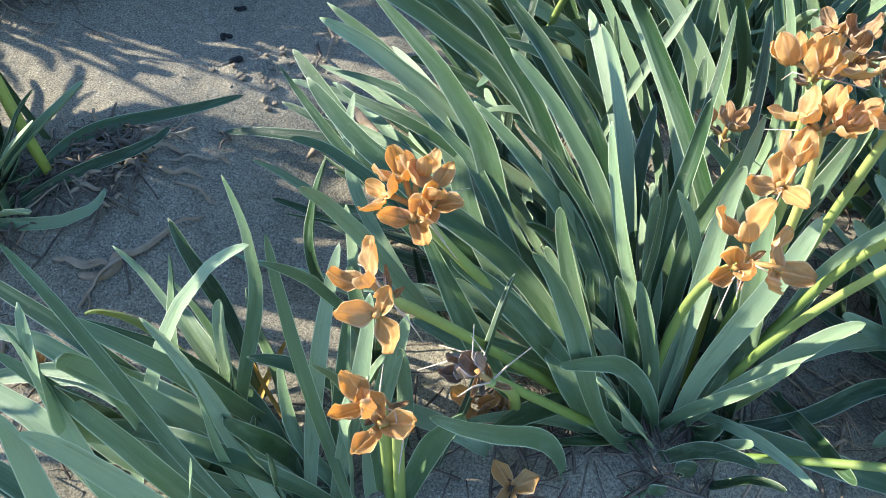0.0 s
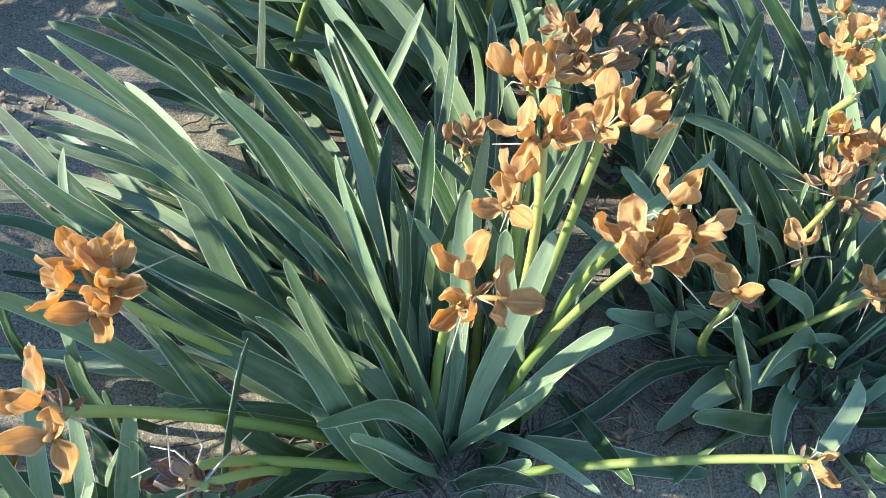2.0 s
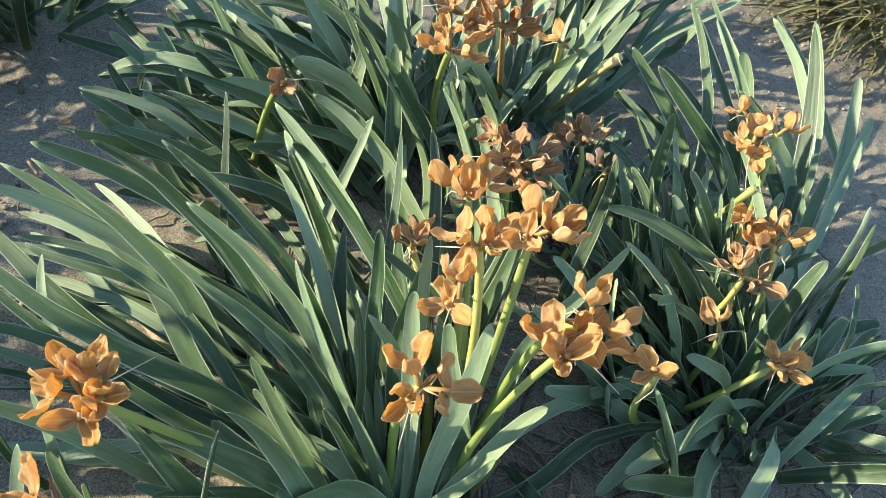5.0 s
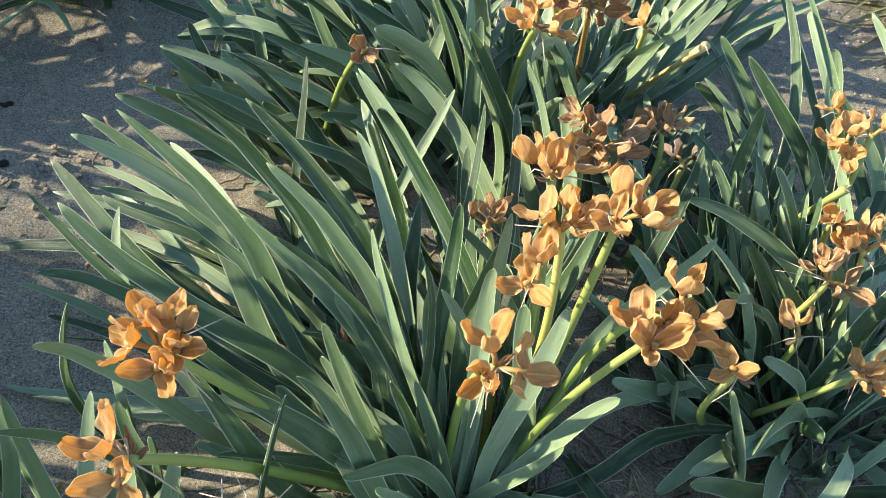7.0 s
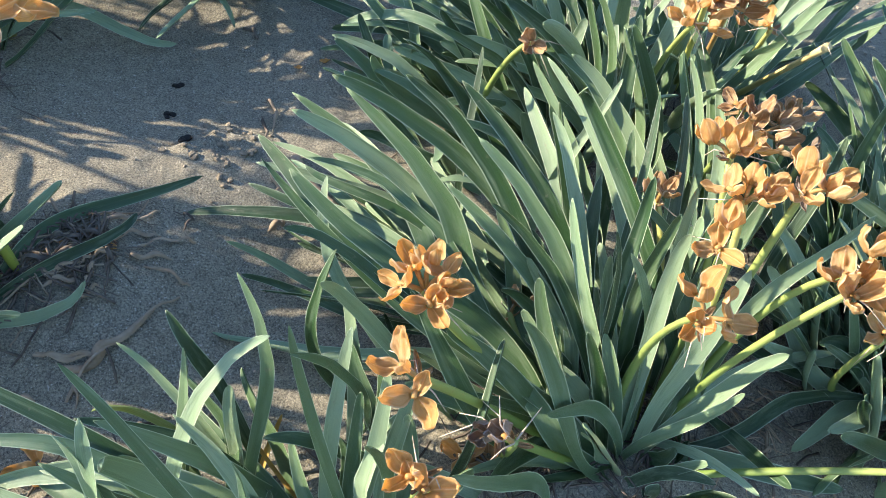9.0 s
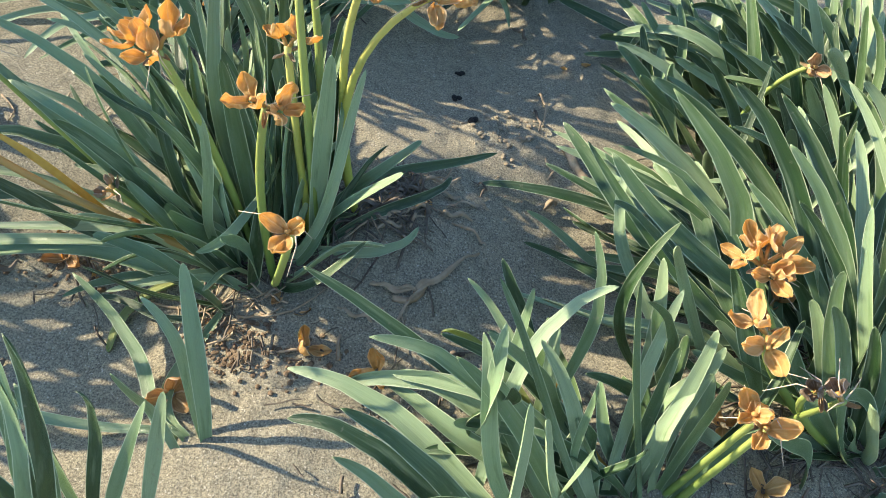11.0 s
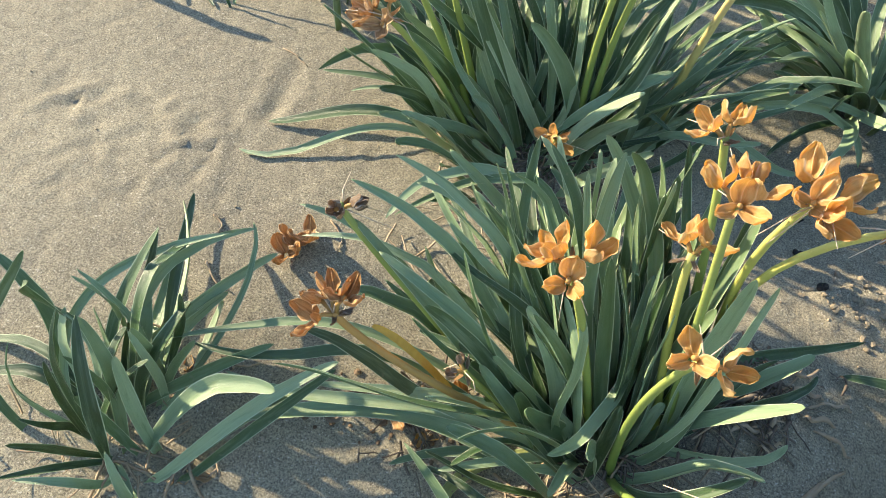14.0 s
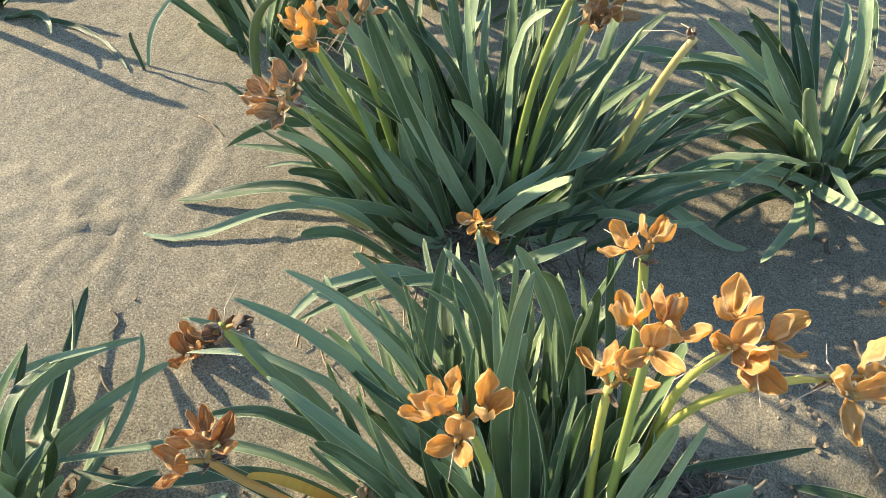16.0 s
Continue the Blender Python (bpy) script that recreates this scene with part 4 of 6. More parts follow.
trace(dune_a, (-0.001, -0.006), (-0.128, 0.034, 0.204), (-0.012, -0.017, -0.011), (0.011, 0.011, 0.010), 0.0178, 9, -92)
trace(dune_a, (-0.043, -0.011), (-0.105, 0.074, 0.207), (-0.005, 0.010, 0.003), (-0.002, 0.003, 0.001), 0.0165, -50, -68)
trace(dune_a, (-0.007, 0.004), (0.045, 0.128, 0.248), (0.002, 0.003, 0.002), (-0.002, 0.002, 0.001), 0.0142, 47, 26)
trace(dune_a, (-0.001, 0.002), (0.073, 0.055, 0.112), (0.005, -0.003, -0.002), (-0.002, 0.001, 0.000), 0.0172, 58, 37)
trace(dune_e, (-0.107, 0.005), (-0.180, 0.025, 0.262), (-0.035, -0.007, -0.009), (0.005, -0.018, -0.013), 0.0205, -33, 228)
trace(dune_e, (-0.023, -0.045), (-0.188, 0.048, 0.289), (-0.010, -0.008, -0.005), (0.005, 0.004, 0.003), 0.0104, -4, -21)
trace(dune_e, (-0.044, 0.055), (-0.188, 0.052, 0.212), (0.004, 0.002, 0.001), (0.019, -0.007, -0.003), 0.0165, -31, -31)
trace(dune_e, (-0.091, 0.039), (-0.181, 0.023, 0.200), (-0.009, 0.009, 0.005), (-0.019, 0.009, 0.005), 0.0191, -36, -32)
trace(dune_e, (-0.118, 0.029), (-0.169, -0.002, 0.213), (-0.042, 0.017, 0.005), (0.025, -0.008, -0.004), 0.0195, -46, -112)
trace(dune_e, (-0.185, -0.024), (-0.068, 0.106, 0.218), (-0.025, 0.018, 0.014), (-0.005, 0.009, 0.006), 0.0145, 25, -6)
trace(dune_e, (-0.106, 0.036), (-0.090, 0.150, 0.243), (0.015, 0.007, 0.002), (0.011, -0.010, -0.007), 0.0126, 28, -14)
trace(dune_e, (-0.085, 0.078), (-0.162, 0.189, 0.155), (-0.008, 0.024, 0.016), (0.008, -0.018, -0.014), 0.0157, -4, -24)
trace(dune_e, (-0.004, -0.008), (-0.053, 0.102, 0.235), (-0.004, -0.001, -0.000), (-0.002, 0.001, 0.001), 0.0115, 23, 13)
trace(dune_e, (-0.014, 0.165), (-0.053, 0.074, 0.238), (0.038, -0.026, -0.014), (0.007, 0.014, 0.010), 0.0120, 25, 213)
trace(dune_e, (-0.045, -0.000), (-0.006, 0.111, 0.214), (-0.006, 0.001, 0.001), (-0.001, -0.001, -0.001), 0.0138, 30, 2)
trace(dune_e, (-0.033, 0.009), (-0.002, 0.079, 0.170), (0.003, 0.003, 0.001), (-0.001, -0.001, -0.001), 0.0131, 27, 7)
trace(dune_e, (-0.024, 0.002), (0.018, 0.071, 0.209), (0.001, -0.001, -0.000), (0.002, -0.002, -0.001), 0.0154, 36, 4)
trace(dune_e, (0.008, 0.007), (0.042, 0.081, 0.170), (-0.009, 0.006, 0.003), (0.003, 0.000, -0.000), 0.0161, 50, 5)
trace(dune_e, (0.031, 0.141), (-0.014, 0.153, 0.258), (-0.046, 0.003, -0.001), (0.004, -0.001, -0.001), 0.0125, -45, -144)
trace(dune_e, (0.103, 0.131), (-0.028, 0.116, 0.264), (-0.007, 0.013, 0.007), (-0.003, 0.008, 0.006), 0.0141, -60, -62)
trace(dune_e, (0.029, 0.017), (-0.083, 0.071, 0.127), (0.027, 0.020, 0.016), (-0.004, 0.001, 0.000), 0.0156, -82, -13)
trace(dune_e, (0.014, 0.016), (-0.007, -0.009, 0.249), (0.011, 0.012, 0.006), (0.002, 0.001, 0.001), 0.0107, -154, -137)
trace(dune_e, (-0.039, -0.011), (-0.094, -0.026, 0.163), (-0.048, -0.019, -0.015), (0.012, 0.002, 0.003), 0.0065, 2, 177)
trace(dune_e, (-0.073, 0.002), (-0.046, -0.021, 0.159), (0.001, 0.006, 0.003), (0.001, -0.005, -0.003), 0.0085, 66, 37)
trace(dune_e, (-0.021, -0.003), (-0.154, -0.054, 0.256), (-0.031, -0.014, -0.013), (0.008, 0.009, 0.007), 0.0160, -39, -46)
trace(dune_e, (-0.036, -0.034), (-0.166, -0.045, 0.262), (-0.060, -0.044, -0.032), (0.019, 0.009, 0.007), 0.0189, -31, -62)
trace(dune_e, (-0.028, 0.003), (-0.096, 0.011, 0.209), (-0.032, -0.003, -0.005), (0.012, 0.004, 0.004), 0.0083, -15, -139)
trace(dune_e, (-0.038, -0.012), (-0.197, 0.019, 0.256), (-0.053, -0.025, -0.020), (0.017, 0.015, 0.012), 0.0159, -2, -111)
trace(dune_e, (-0.038, 0.027), (-0.092, 0.022, 0.121), (-0.001, 0.005, 0.002), (0.008, -0.005, -0.003), 0.0182, -35, -31)
trace(dune_b, (0.056, -0.005), (0.274, 0.182, 0.035), (-0.031, 0.027, 0.028), (-0.012, -0.014, -0.012), 0.0151, 48, 57)
trace(dune_b, (0.032, -0.009), (0.213, 0.114, 0.049), (0.025, 0.012, 0.022), (0.003, -0.008, -0.008), 0.0120, 54, 38)
trace(dune_b, (-0.010, 0.010), (0.176, 0.023, 0.052), (0.002, -0.010, -0.001), (0.012, -0.008, -0.010), 0.0128, 68, 43)
trace(dune_b, (0.003, -0.003), (0.138, 0.050, 0.146), (0.009, -0.006, -0.007), (-0.010, 0.004, 0.005), 0.0101, 36, 13)
trace(dune_b, (-0.025, 0.005), (-0.052, -0.053, 0.072), (0.057, 0.087, 0.075), (-0.001, -0.036, -0.030), 0.0169, -147, -316)
trace(dune_b, (-0.026, -0.040), (-0.366, -0.065, 0.031), (0.006, 0.035, 0.025), (0.019, 0.003, -0.002), 0.0226, -32, -6)
trace(dune_b, (-0.028, 0.005), (-0.457, -0.021, 0.081), (-0.035, 0.044, 0.051), (0.025, -0.002, -0.009), 0.0107, -35, -7)
trace(dune_b, (-0.057, -0.004), (-0.427, -0.018, 0.080), (-0.036, 0.029, 0.036), (0.033, -0.015, -0.022), 0.0132, -34, -10)
trace(dune_b, (-0.018, -0.016), (-0.390, -0.028, 0.054), (-0.030, 0.005, 0.019), (0.002, -0.012, -0.011), 0.0131, -32, -12)
trace(dune_b, (-0.027, -0.017), (-0.292, -0.023, 0.059), (0.027, 0.027, 0.016), (-0.003, -0.006, -0.004), 0.0131, -44, -23)
trace(dune_b, (-0.026, 0.033), (-0.303, -0.006, 0.128), (-0.036, -0.015, -0.009), (0.016, 0.011, 0.007), 0.0152, -42, -33)
trace(dune_b, (-0.004, -0.011), (-0.207, -0.061, -0.006), (-0.002, 0.005, 0.013), (0.007, 0.008, 0.004), 0.0119, -36, -25)
trace(dune_b, (-0.013, -0.033), (-0.180, -0.054, -0.012), (-0.009, -0.031, 0.006), (0.012, 0.013, 0.005), 0.0093, -37, -32)
trace(dune_b, (-0.000, 0.004), (-0.154, -0.064, 0.012), (-0.001, 0.000, 0.006), (-0.000, 0.000, -0.000), 0.0106, -39, -21)
trace(dune_b, (-0.007, -0.034), (-0.078, -0.046, 0.018), (0.011, 0.004, 0.010), (0.003, 0.001, -0.000), 0.0116, -43, -39)
trace(dune_b, (-0.009, 0.026), (-0.272, 0.084, 0.250), (-0.007, 0.025, 0.016), (0.027, 0.001, -0.004), 0.0142, -32, -26)
trace(dune_b, (0.018, 0.021), (-0.236, 0.111, 0.264), (0.010, 0.019, 0.012), (0.011, 0.007, 0.004), 0.0124, -32, -33)
trace(dune_b, (-0.000, 0.004), (-0.333, 0.092, 0.196), (-0.004, 0.004, 0.005), (0.011, 0.017, 0.013), 0.0117, -25, -30)
trace(dune_b, (-0.006, -0.002), (-0.325, 0.070, 0.175), (0.018, 0.027, 0.019), (0.019, 0.020, 0.014), 0.0105, -30, -14)
trace(dune_b, (-0.016, -0.022), (-0.268, 0.071, 0.212), (0.003, -0.002, -0.003), (0.004, 0.000, -0.000), 0.0141, -28, -34)
trace(dune_b, (0.014, 0.012), (-0.221, 0.125, 0.220), (0.016, 0.023, 0.019), (0.002, 0.011, 0.009), 0.0116, -39, -28)
trace(dune_b, (-0.001, 0.002), (-0.308, 0.033, 0.130), (0.005, 0.017, 0.013), (0.013, 0.023, 0.017), 0.0165, -33, -29)
trace(dune_b, (0.006, 0.011), (-0.134, 0.115, 0.270), (-0.022, 0.003, 0.004), (0.003, 0.006, 0.004), 0.0067, -28, -64)
trace(dune_b, (-0.003, 0.001), (-0.098, 0.131, 0.289), (0.008, 0.003, -0.001), (0.019, 0.000, -0.003), 0.0154, 3, -9)
trace(dune_b, (0.014, 0.016), (-0.033, 0.121, 0.301), (-0.030, -0.007, -0.002), (0.001, -0.003, -0.002), 0.0162, 8, -18)
trace(dune_b, (-0.003, -0.001), (-0.061, 0.122, 0.270), (-0.001, -0.000, 0.000), (-0.001, 0.000, 0.000), 0.0110, -22, -38)
trace(dune_b, (0.020, 0.013), (-0.028, 0.126, 0.297), (0.026, 0.028, 0.016), (-0.005, 0.014, 0.011), 0.0152, -27, -26)
trace(dune_b, (0.003, 0.000), (0.014, 0.062, 0.235), (0.004, -0.001, -0.001), (-0.002, -0.001, -0.001), 0.0065, -20, -38)
trace(dune_b, (0.006, 0.003), (-0.029, 0.061, 0.230), (-0.004, 0.003, 0.001), (0.001, -0.000, -0.000), 0.0191, 12, 6)
trace(dune_b, (0.058, 0.003), (0.083, 0.038, 0.260), (-0.002, 0.011, 0.005), (0.001, -0.003, -0.002), 0.0197, 56, 35)
trace(dune_b, (0.005, -0.005), (0.113, 0.063, 0.230), (0.018, -0.016, -0.013), (-0.008, -0.001, 0.001), 0.0133, 77, 82)
trace(dune_b, (0.002, -0.006), (0.096, 0.051, 0.146), (0.018, -0.019, -0.015), (-0.007, 0.001, 0.002), 0.0112, 31, 42)
trace(dune_b, (-0.011, -0.016), (-0.087, -0.000, 0.089), (0.007, 0.000, 0.000), (0.004, 0.002, 0.001), 0.0150, -26, -29)
trace(dune_b, (-0.021, -0.025), (-0.129, 0.001, 0.117), (0.002, -0.003, -0.002), (0.003, -0.003, -0.002), 0.0159, -23, -26)
trace(dune_b, (-0.022, -0.024), (-0.183, 0.006, 0.185), (0.000, 0.012, 0.008), (-0.004, 0.005, 0.004), 0.0155, -32, -30)
trace(dune_b, (-0.012, -0.003), (-0.086, 0.000, 0.211), (0.013, 0.006, 0.003), (0.007, -0.003, -0.003), 0.0134, -46, -41)
trace(dune_b, (-0.006, -0.001), (-0.050, 0.013, 0.217), (-0.019, -0.015, -0.007), (0.019, 0.001, -0.001), 0.0118, -24, -62)
trace(dune_b, (-0.008, -0.037), (0.008, -0.002, 0.100), (-0.000, -0.000, -0.000), (0.000, -0.001, -0.001), 0.0169, 49, 31)
trace(dune_b, (0.006, -0.002), (0.123, -0.048, 0.100), (-0.004, -0.027, -0.015), (0.001, 0.004, 0.002), 0.0141, 22, 35)
trace(dune_c, (-0.061, -0.024), (-0.336, -0.047, 0.027), (-0.022, 0.025, 0.031), (0.005, -0.010, -0.011), 0.0165, -49, -17)
trace(dune_c, (-0.055, -0.022), (-0.354, -0.103, 0.022), (-0.028, 0.008, 0.024), (0.012, -0.019, -0.019), 0.0110, -51, -21)
trace(dune_c, (0.001, 0.004), (-0.266, -0.017, 0.100), (0.011, 0.045, 0.039), (0.006, 0.019, 0.016), 0.0161, -49, -69)
trace(dune_c, (-0.023, 0.005), (-0.272, 0.008, 0.082), (-0.006, 0.025, 0.024), (0.004, -0.004, -0.005), 0.0105, -52, -24)
trace(dune_c, (-0.002, 0.017), (-0.228, -0.009, 0.068), (-0.002, 0.015, 0.015), (0.001, 0.007, 0.006), 0.0075, -45, -18)
trace(dune_c, (-0.005, -0.019), (-0.155, -0.028, 0.091), (0.000, -0.008, -0.003), (0.003, 0.002, 0.001), 0.0202, -52, -51)
trace(dune_c, (0.074, 0.018), (-0.005, 0.021, 0.183), (0.017, 0.012, 0.008), (0.003, 0.001, 0.000), 0.0210, -83, -71)
trace(dune_c, (-0.005, -0.000), (0.153, 0.060, 0.206), (0.024, -0.016, -0.019), (0.002, -0.006, -0.006), 0.0194, 84, 85)
trace(dune_c, (0.027, -0.001), (0.211, 0.145, 0.247), (-0.009, 0.001, 0.001), (-0.012, -0.004, -0.001), 0.0154, 48, 24)
trace(dune_c, (0.019, -0.019), (0.466, 0.158, 0.016), (-0.013, 0.023, 0.028), (-0.014, 0.021, 0.021), 0.0183, 65, 65)
trace(dune_c, (0.074, 0.017), (0.451, 0.106, -0.023), (0.037, 0.053, 0.069), (0.023, 0.011, 0.010), 0.0135, 63, 94)
trace(dune_c, (0.088, 0.029), (0.373, 0.082, -0.031), (0.025, 0.040, 0.041), (-0.010, -0.022, -0.020), 0.0153, 78, 67)
trace(dune_c, (0.003, 0.003), (0.210, 0.036, 0.045), (0.004, -0.003, 0.002), (-0.000, 0.002, 0.001), 0.0088, 25, 13)
trace(dune_c, (0.033, -0.017), (0.075, 0.020, 0.056), (0.007, -0.003, 0.000), (-0.001, 0.000, -0.000), 0.0132, 16, 9)
trace(dune_c, (0.002, 0.001), (-0.088, 0.003, 0.288), (-0.003, 0.008, 0.005), (-0.003, -0.000, 0.000), 0.0186, -54, -61)
trace(dune_c, (0.034, 0.024), (-0.116, -0.005, 0.288), (0.002, 0.006, 0.004), (-0.001, 0.003, 0.003), 0.0200, -62, -68)
trace(dune_d, (0.011, 0.010), (0.101, 0.202, 0.118), (-0.054, 0.008, 0.021), (-0.012, -0.001, 0.002), 0.0125, 74, 50)
trace(dune_d, (-0.016, -0.018), (0.080, 0.180, 0.127), (-0.081, 0.012, 0.031), (0.007, 0.001, -0.001), 0.0100, 87, 42)
trace(dune_d, (0.046, 0.040), (-0.029, 0.287, 0.061), (-0.010, 0.004, 0.016), (0.004, -0.003, -0.004), 0.0128, 33, 27)
trace(dune_d, (0.007, 0.022), (0.015, 0.159, 0.143), (-0.011, -0.002, 0.001), (0.006, -0.005, -0.005), 0.0100, 54, 38)
trace(dune_d, (0.032, 0.018), (0.094, 0.208, 0.119), (0.025, 0.007, -0.000), (0.006, 0.006, 0.004), 0.0069, 42, 30)
trace(dune_d, (-0.042, 0.022), (0.119, 0.200, 0.084), (-0.005, 0.007, 0.007), (0.004, 0.005, 0.003), 0.0134, 73, 59)
trace(dune_d, (0.079, -0.014), (0.183, 0.089, 0.005), (-0.002, 0.007, 0.008), (-0.004, -0.004, -0.003), 0.0096, 43, 16)
trace(dune_d, (0.009, 0.010), (-0.041, 0.094, 0.135), (0.039, 0.019, 0.005), (-0.005, -0.002, -0.001), 0.0078, -50, 13)
trace(dune_d, (0.042, 0.058), (0.039, 0.048, 0.123), (-0.003, 0.004, 0.003), (0.005, -0.002, -0.002), 0.0128, -94, -89)
trace(dune_d, (0.028, 0.046), (0.071, 0.091, 0.133), (0.003, 0.021, 0.006), (0.001, -0.007, -0.005), 0.0098, 72, 53)
trace(dune_d, (-0.011, 0.009), (0.148, 0.104, 0.056), (-0.003, 0.003, 0.003), (-0.000, -0.000, -0.000), 0.0134, 67, 48)
trace(dune_d, (0.000, 0.007), (0.028, 0.146, 0.158), (-0.024, 0.002, 0.006), (0.003, -0.001, -0.001), 0.0141, 40, -12)
trace(dune_g, (-0.137, -0.030), (-0.293, -0.040, 0.174), (-0.012, 0.033, 0.018), (0.005, -0.011, -0.007), 0.0175, -113, -248)
trace(dune_g, (-0.089, -0.032), (-0.262, -0.041, 0.176), (0.013, 0.005, 0.008), (0.010, -0.003, 0.001), 0.0154, -136, -36)
trace(dune_g, (0.026, 0.023), (-0.284, 0.119, 0.132), (0.023, 0.029, 0.032), (0.002, 0.005, 0.005), 0.0142, -86, -16)
trace(dune_g, (-0.021, -0.033), (-0.226, -0.015, 0.197), (-0.006, -0.015, -0.013), (0.016, 0.010, 0.013), 0.0156, 11, -122)
trace(dune_g, (0.038, -0.058), (0.013, -0.070, 0.243), (0.049, -0.026, -0.005), (-0.010, 0.007, 0.003), 0.0194, 179, 220)
trace(dune_g, (0.166, -0.114), (0.093, -0.044, 0.226), (0.026, 0.003, 0.009), (0.005, -0.000, 0.001), 0.0159, -118, -110)
trace(dune_g, (0.112, -0.143), (0.086, -0.063, 0.204), (0.021, -0.003, 0.003), (-0.007, -0.000, -0.002), 0.0156, -93, -86)
trace(dune_g, (0.013, -0.202), (-0.096, -0.178, 0.228), (-0.020, 0.015, 0.002), (0.005, -0.001, 0.001), 0.0151, -96, -151)
trace(dune_f, (0.036, 0.004), (-0.106, -0.026, 0.071), (0.030, 0.011, 0.032), (-0.008, 0.003, -0.001), 0.0118, 178, 370)
trace(dune_f, (0.046, -0.030), (-0.130, -0.135, 0.032), (0.036, 0.032, 0.062), (0.015, -0.003, 0.005), 0.0190, -116, 18)
trace(dune_f, (0.043, 0.011), (0.048, -0.169, 0.011), (0.021, -0.005, 0.010), (-0.001, 0.005, 0.003), 0.0178, 35, 31)
trace(dune_f, (0.030, 0.003), (0.134, -0.010, 0.091), (0.006, 0.023, 0.019), (-0.005, -0.006, -0.006), 0.0149, 24, 19)
trace(dune_f, (-0.043, 0.003), (-0.162, 0.028, 0.122), (0.011, -0.001, 0.006), (0.005, -0.005, -0.001), 0.0139, -56, -49)
trace(dune_e, (-0.060, -0.080), (-0.374, 0.094, 0.073), (0.009, 0.006, 0.019), (0.013, 0.010, 0.008), 0.0216, -27, -26)
trace(dune_e, (-0.062, -0.061), (-0.361, 0.023, 0.099), (-0.010, -0.007, 0.012), (0.010, 0.016, 0.013), 0.0192, -10, -27)
trace(dune_e, (-0.029, -0.041), (-0.290, 0.074, 0.164), (0.017, -0.000, 0.004), (0.025, 0.016, 0.016), 0.0183, -23, -35)
trace(dune_e, (-0.058, -0.058), (-0.311, -0.038, 0.150), (-0.021, -0.027, -0.011), (0.009, 0.014, 0.011), 0.0158, 0, -54)
trace(dune_e, (-0.060, 0.025), (-0.224, 0.093, 0.149), (0.012, 0.025, 0.018), (0.002, -0.005, -0.004), 0.0128, -70, -23)
trace(dune_e, (-0.003, 0.017), (-0.198, 0.156, 0.158), (-0.015, -0.003, -0.005), (0.008, 0.007, 0.007), 0.0118, -31, -63)
trace(dune_e, (-0.055, 0.034), (-0.138, 0.126, 0.185), (-0.052, -0.001, -0.010), (0.014, 0.003, 0.003), 0.0141, -21, -94)
trace(dune_e, (-0.007, -0.005), (-0.363, 0.165, 0.150), (0.001, 0.002, 0.002), (0.003, 0.004, 0.003), 0.0157, -29, -32)
trace(dune_e, (-0.049, -0.056), (-0.309, 0.007, 0.151), (-0.005, -0.020, -0.011), (0.018, 0.008, 0.008), 0.0198, -22, -43)
trace(dune_e, (-0.022, -0.023), (-0.215, 0.020, 0.220), (-0.003, -0.017, -0.010), (0.015, 0.002, 0.004), 0.0171, -28, -58)
trace(dune_e, (-0.041, -0.017), (-0.139, 0.060, 0.196), (0.004, -0.006, -0.002), (0.009, 0.000, 0.001), 0.0155, -25, -53)
trace(dune_a, (-0.275, -0.004), (-0.265, 0.101, 0.181), (0.009, -0.001, -0.001), (0.001, -0.002, -0.001), 0.0171, -23, -35)
trace(dune_a, (-0.088, 0.278), (-0.428, 0.320, 0.063), (-0.005, 0.007, 0.016), (-0.007, 0.004, 0.002), 0.0167, -38, -15)
trace(dune_a, (-0.188, 0.208), (-0.378, 0.244, 0.094), (-0.018, 0.001, -0.005), (0.010, 0.002, 0.003), 0.0111, -24, -64)
trace(dune_a, (-0.020, 0.167), (-0.344, 0.318, 0.135), (0.026, 0.020, 0.023), (-0.007, -0.002, -0.002), 0.0158, -92, -36)
trace(dune_a, (-0.063, 0.131), (-0.301, 0.294, 0.221), (0.025, 0.016, 0.016), (0.004, 0.001, 0.001), 0.0222, -95, -62)
trace(dune_a, (-0.024, 0.125), (-0.260, 0.310, 0.248), (0.043, 0.021, 0.023), (0.002, -0.001, -0.001), 0.0220, -102, -62)
trace(seedling_b, (-0.002, -0.004), (-0.010, 0.154, 0.024), (-0.042, -0.015, 0.005), (0.009, -0.002, -0.004), 0.0136, 18, 30)
trace(seedling_b, (-0.001, 0.000), (-0.015, 0.092, 0.168), (0.003, -0.003, -0.001), (-0.001, 0.001, 0.001), 0.0173, 19, 3)
trace(seedling_b, (-0.008, 0.000), (-0.171, 0.165, 0.054), (0.021, -0.029, -0.010), (0.025, -0.003, -0.008), 0.0149, -9, -14)
trace(seedling_b, (-0.000, 0.001), (-0.063, 0.088, 0.119), (0.008, 0.009, 0.006), (0.007, -0.002, -0.001), 0.0127, 1, -5)
trace(seedling_b, (-0.013, 0.016), (-0.225, 0.013, 0.021), (-0.039, -0.002, 0.010), (0.019, 0.002, 0.001), 0.0115, -26, -22)
trace(front_left, (-0.004, -0.007), (-0.023, 0.059, 0.221), (0.003, -0.025, -0.009), (0.013, 0.003, 0.003), 0.0189, 58, -36)
trace(front_left, (-0.004, -0.007), (-0.043, 0.052, 0.198), (-0.003, -0.029, -0.013), (0.019, -0.002, -0.001), 0.0159, 34, -64)
trace(front_left, (0.029, 0.014), (0.006, 0.062, 0.137), (-0.005, -0.015, -0.005), (0.013, 0.013, 0.010), 0.0125, 100, -12)
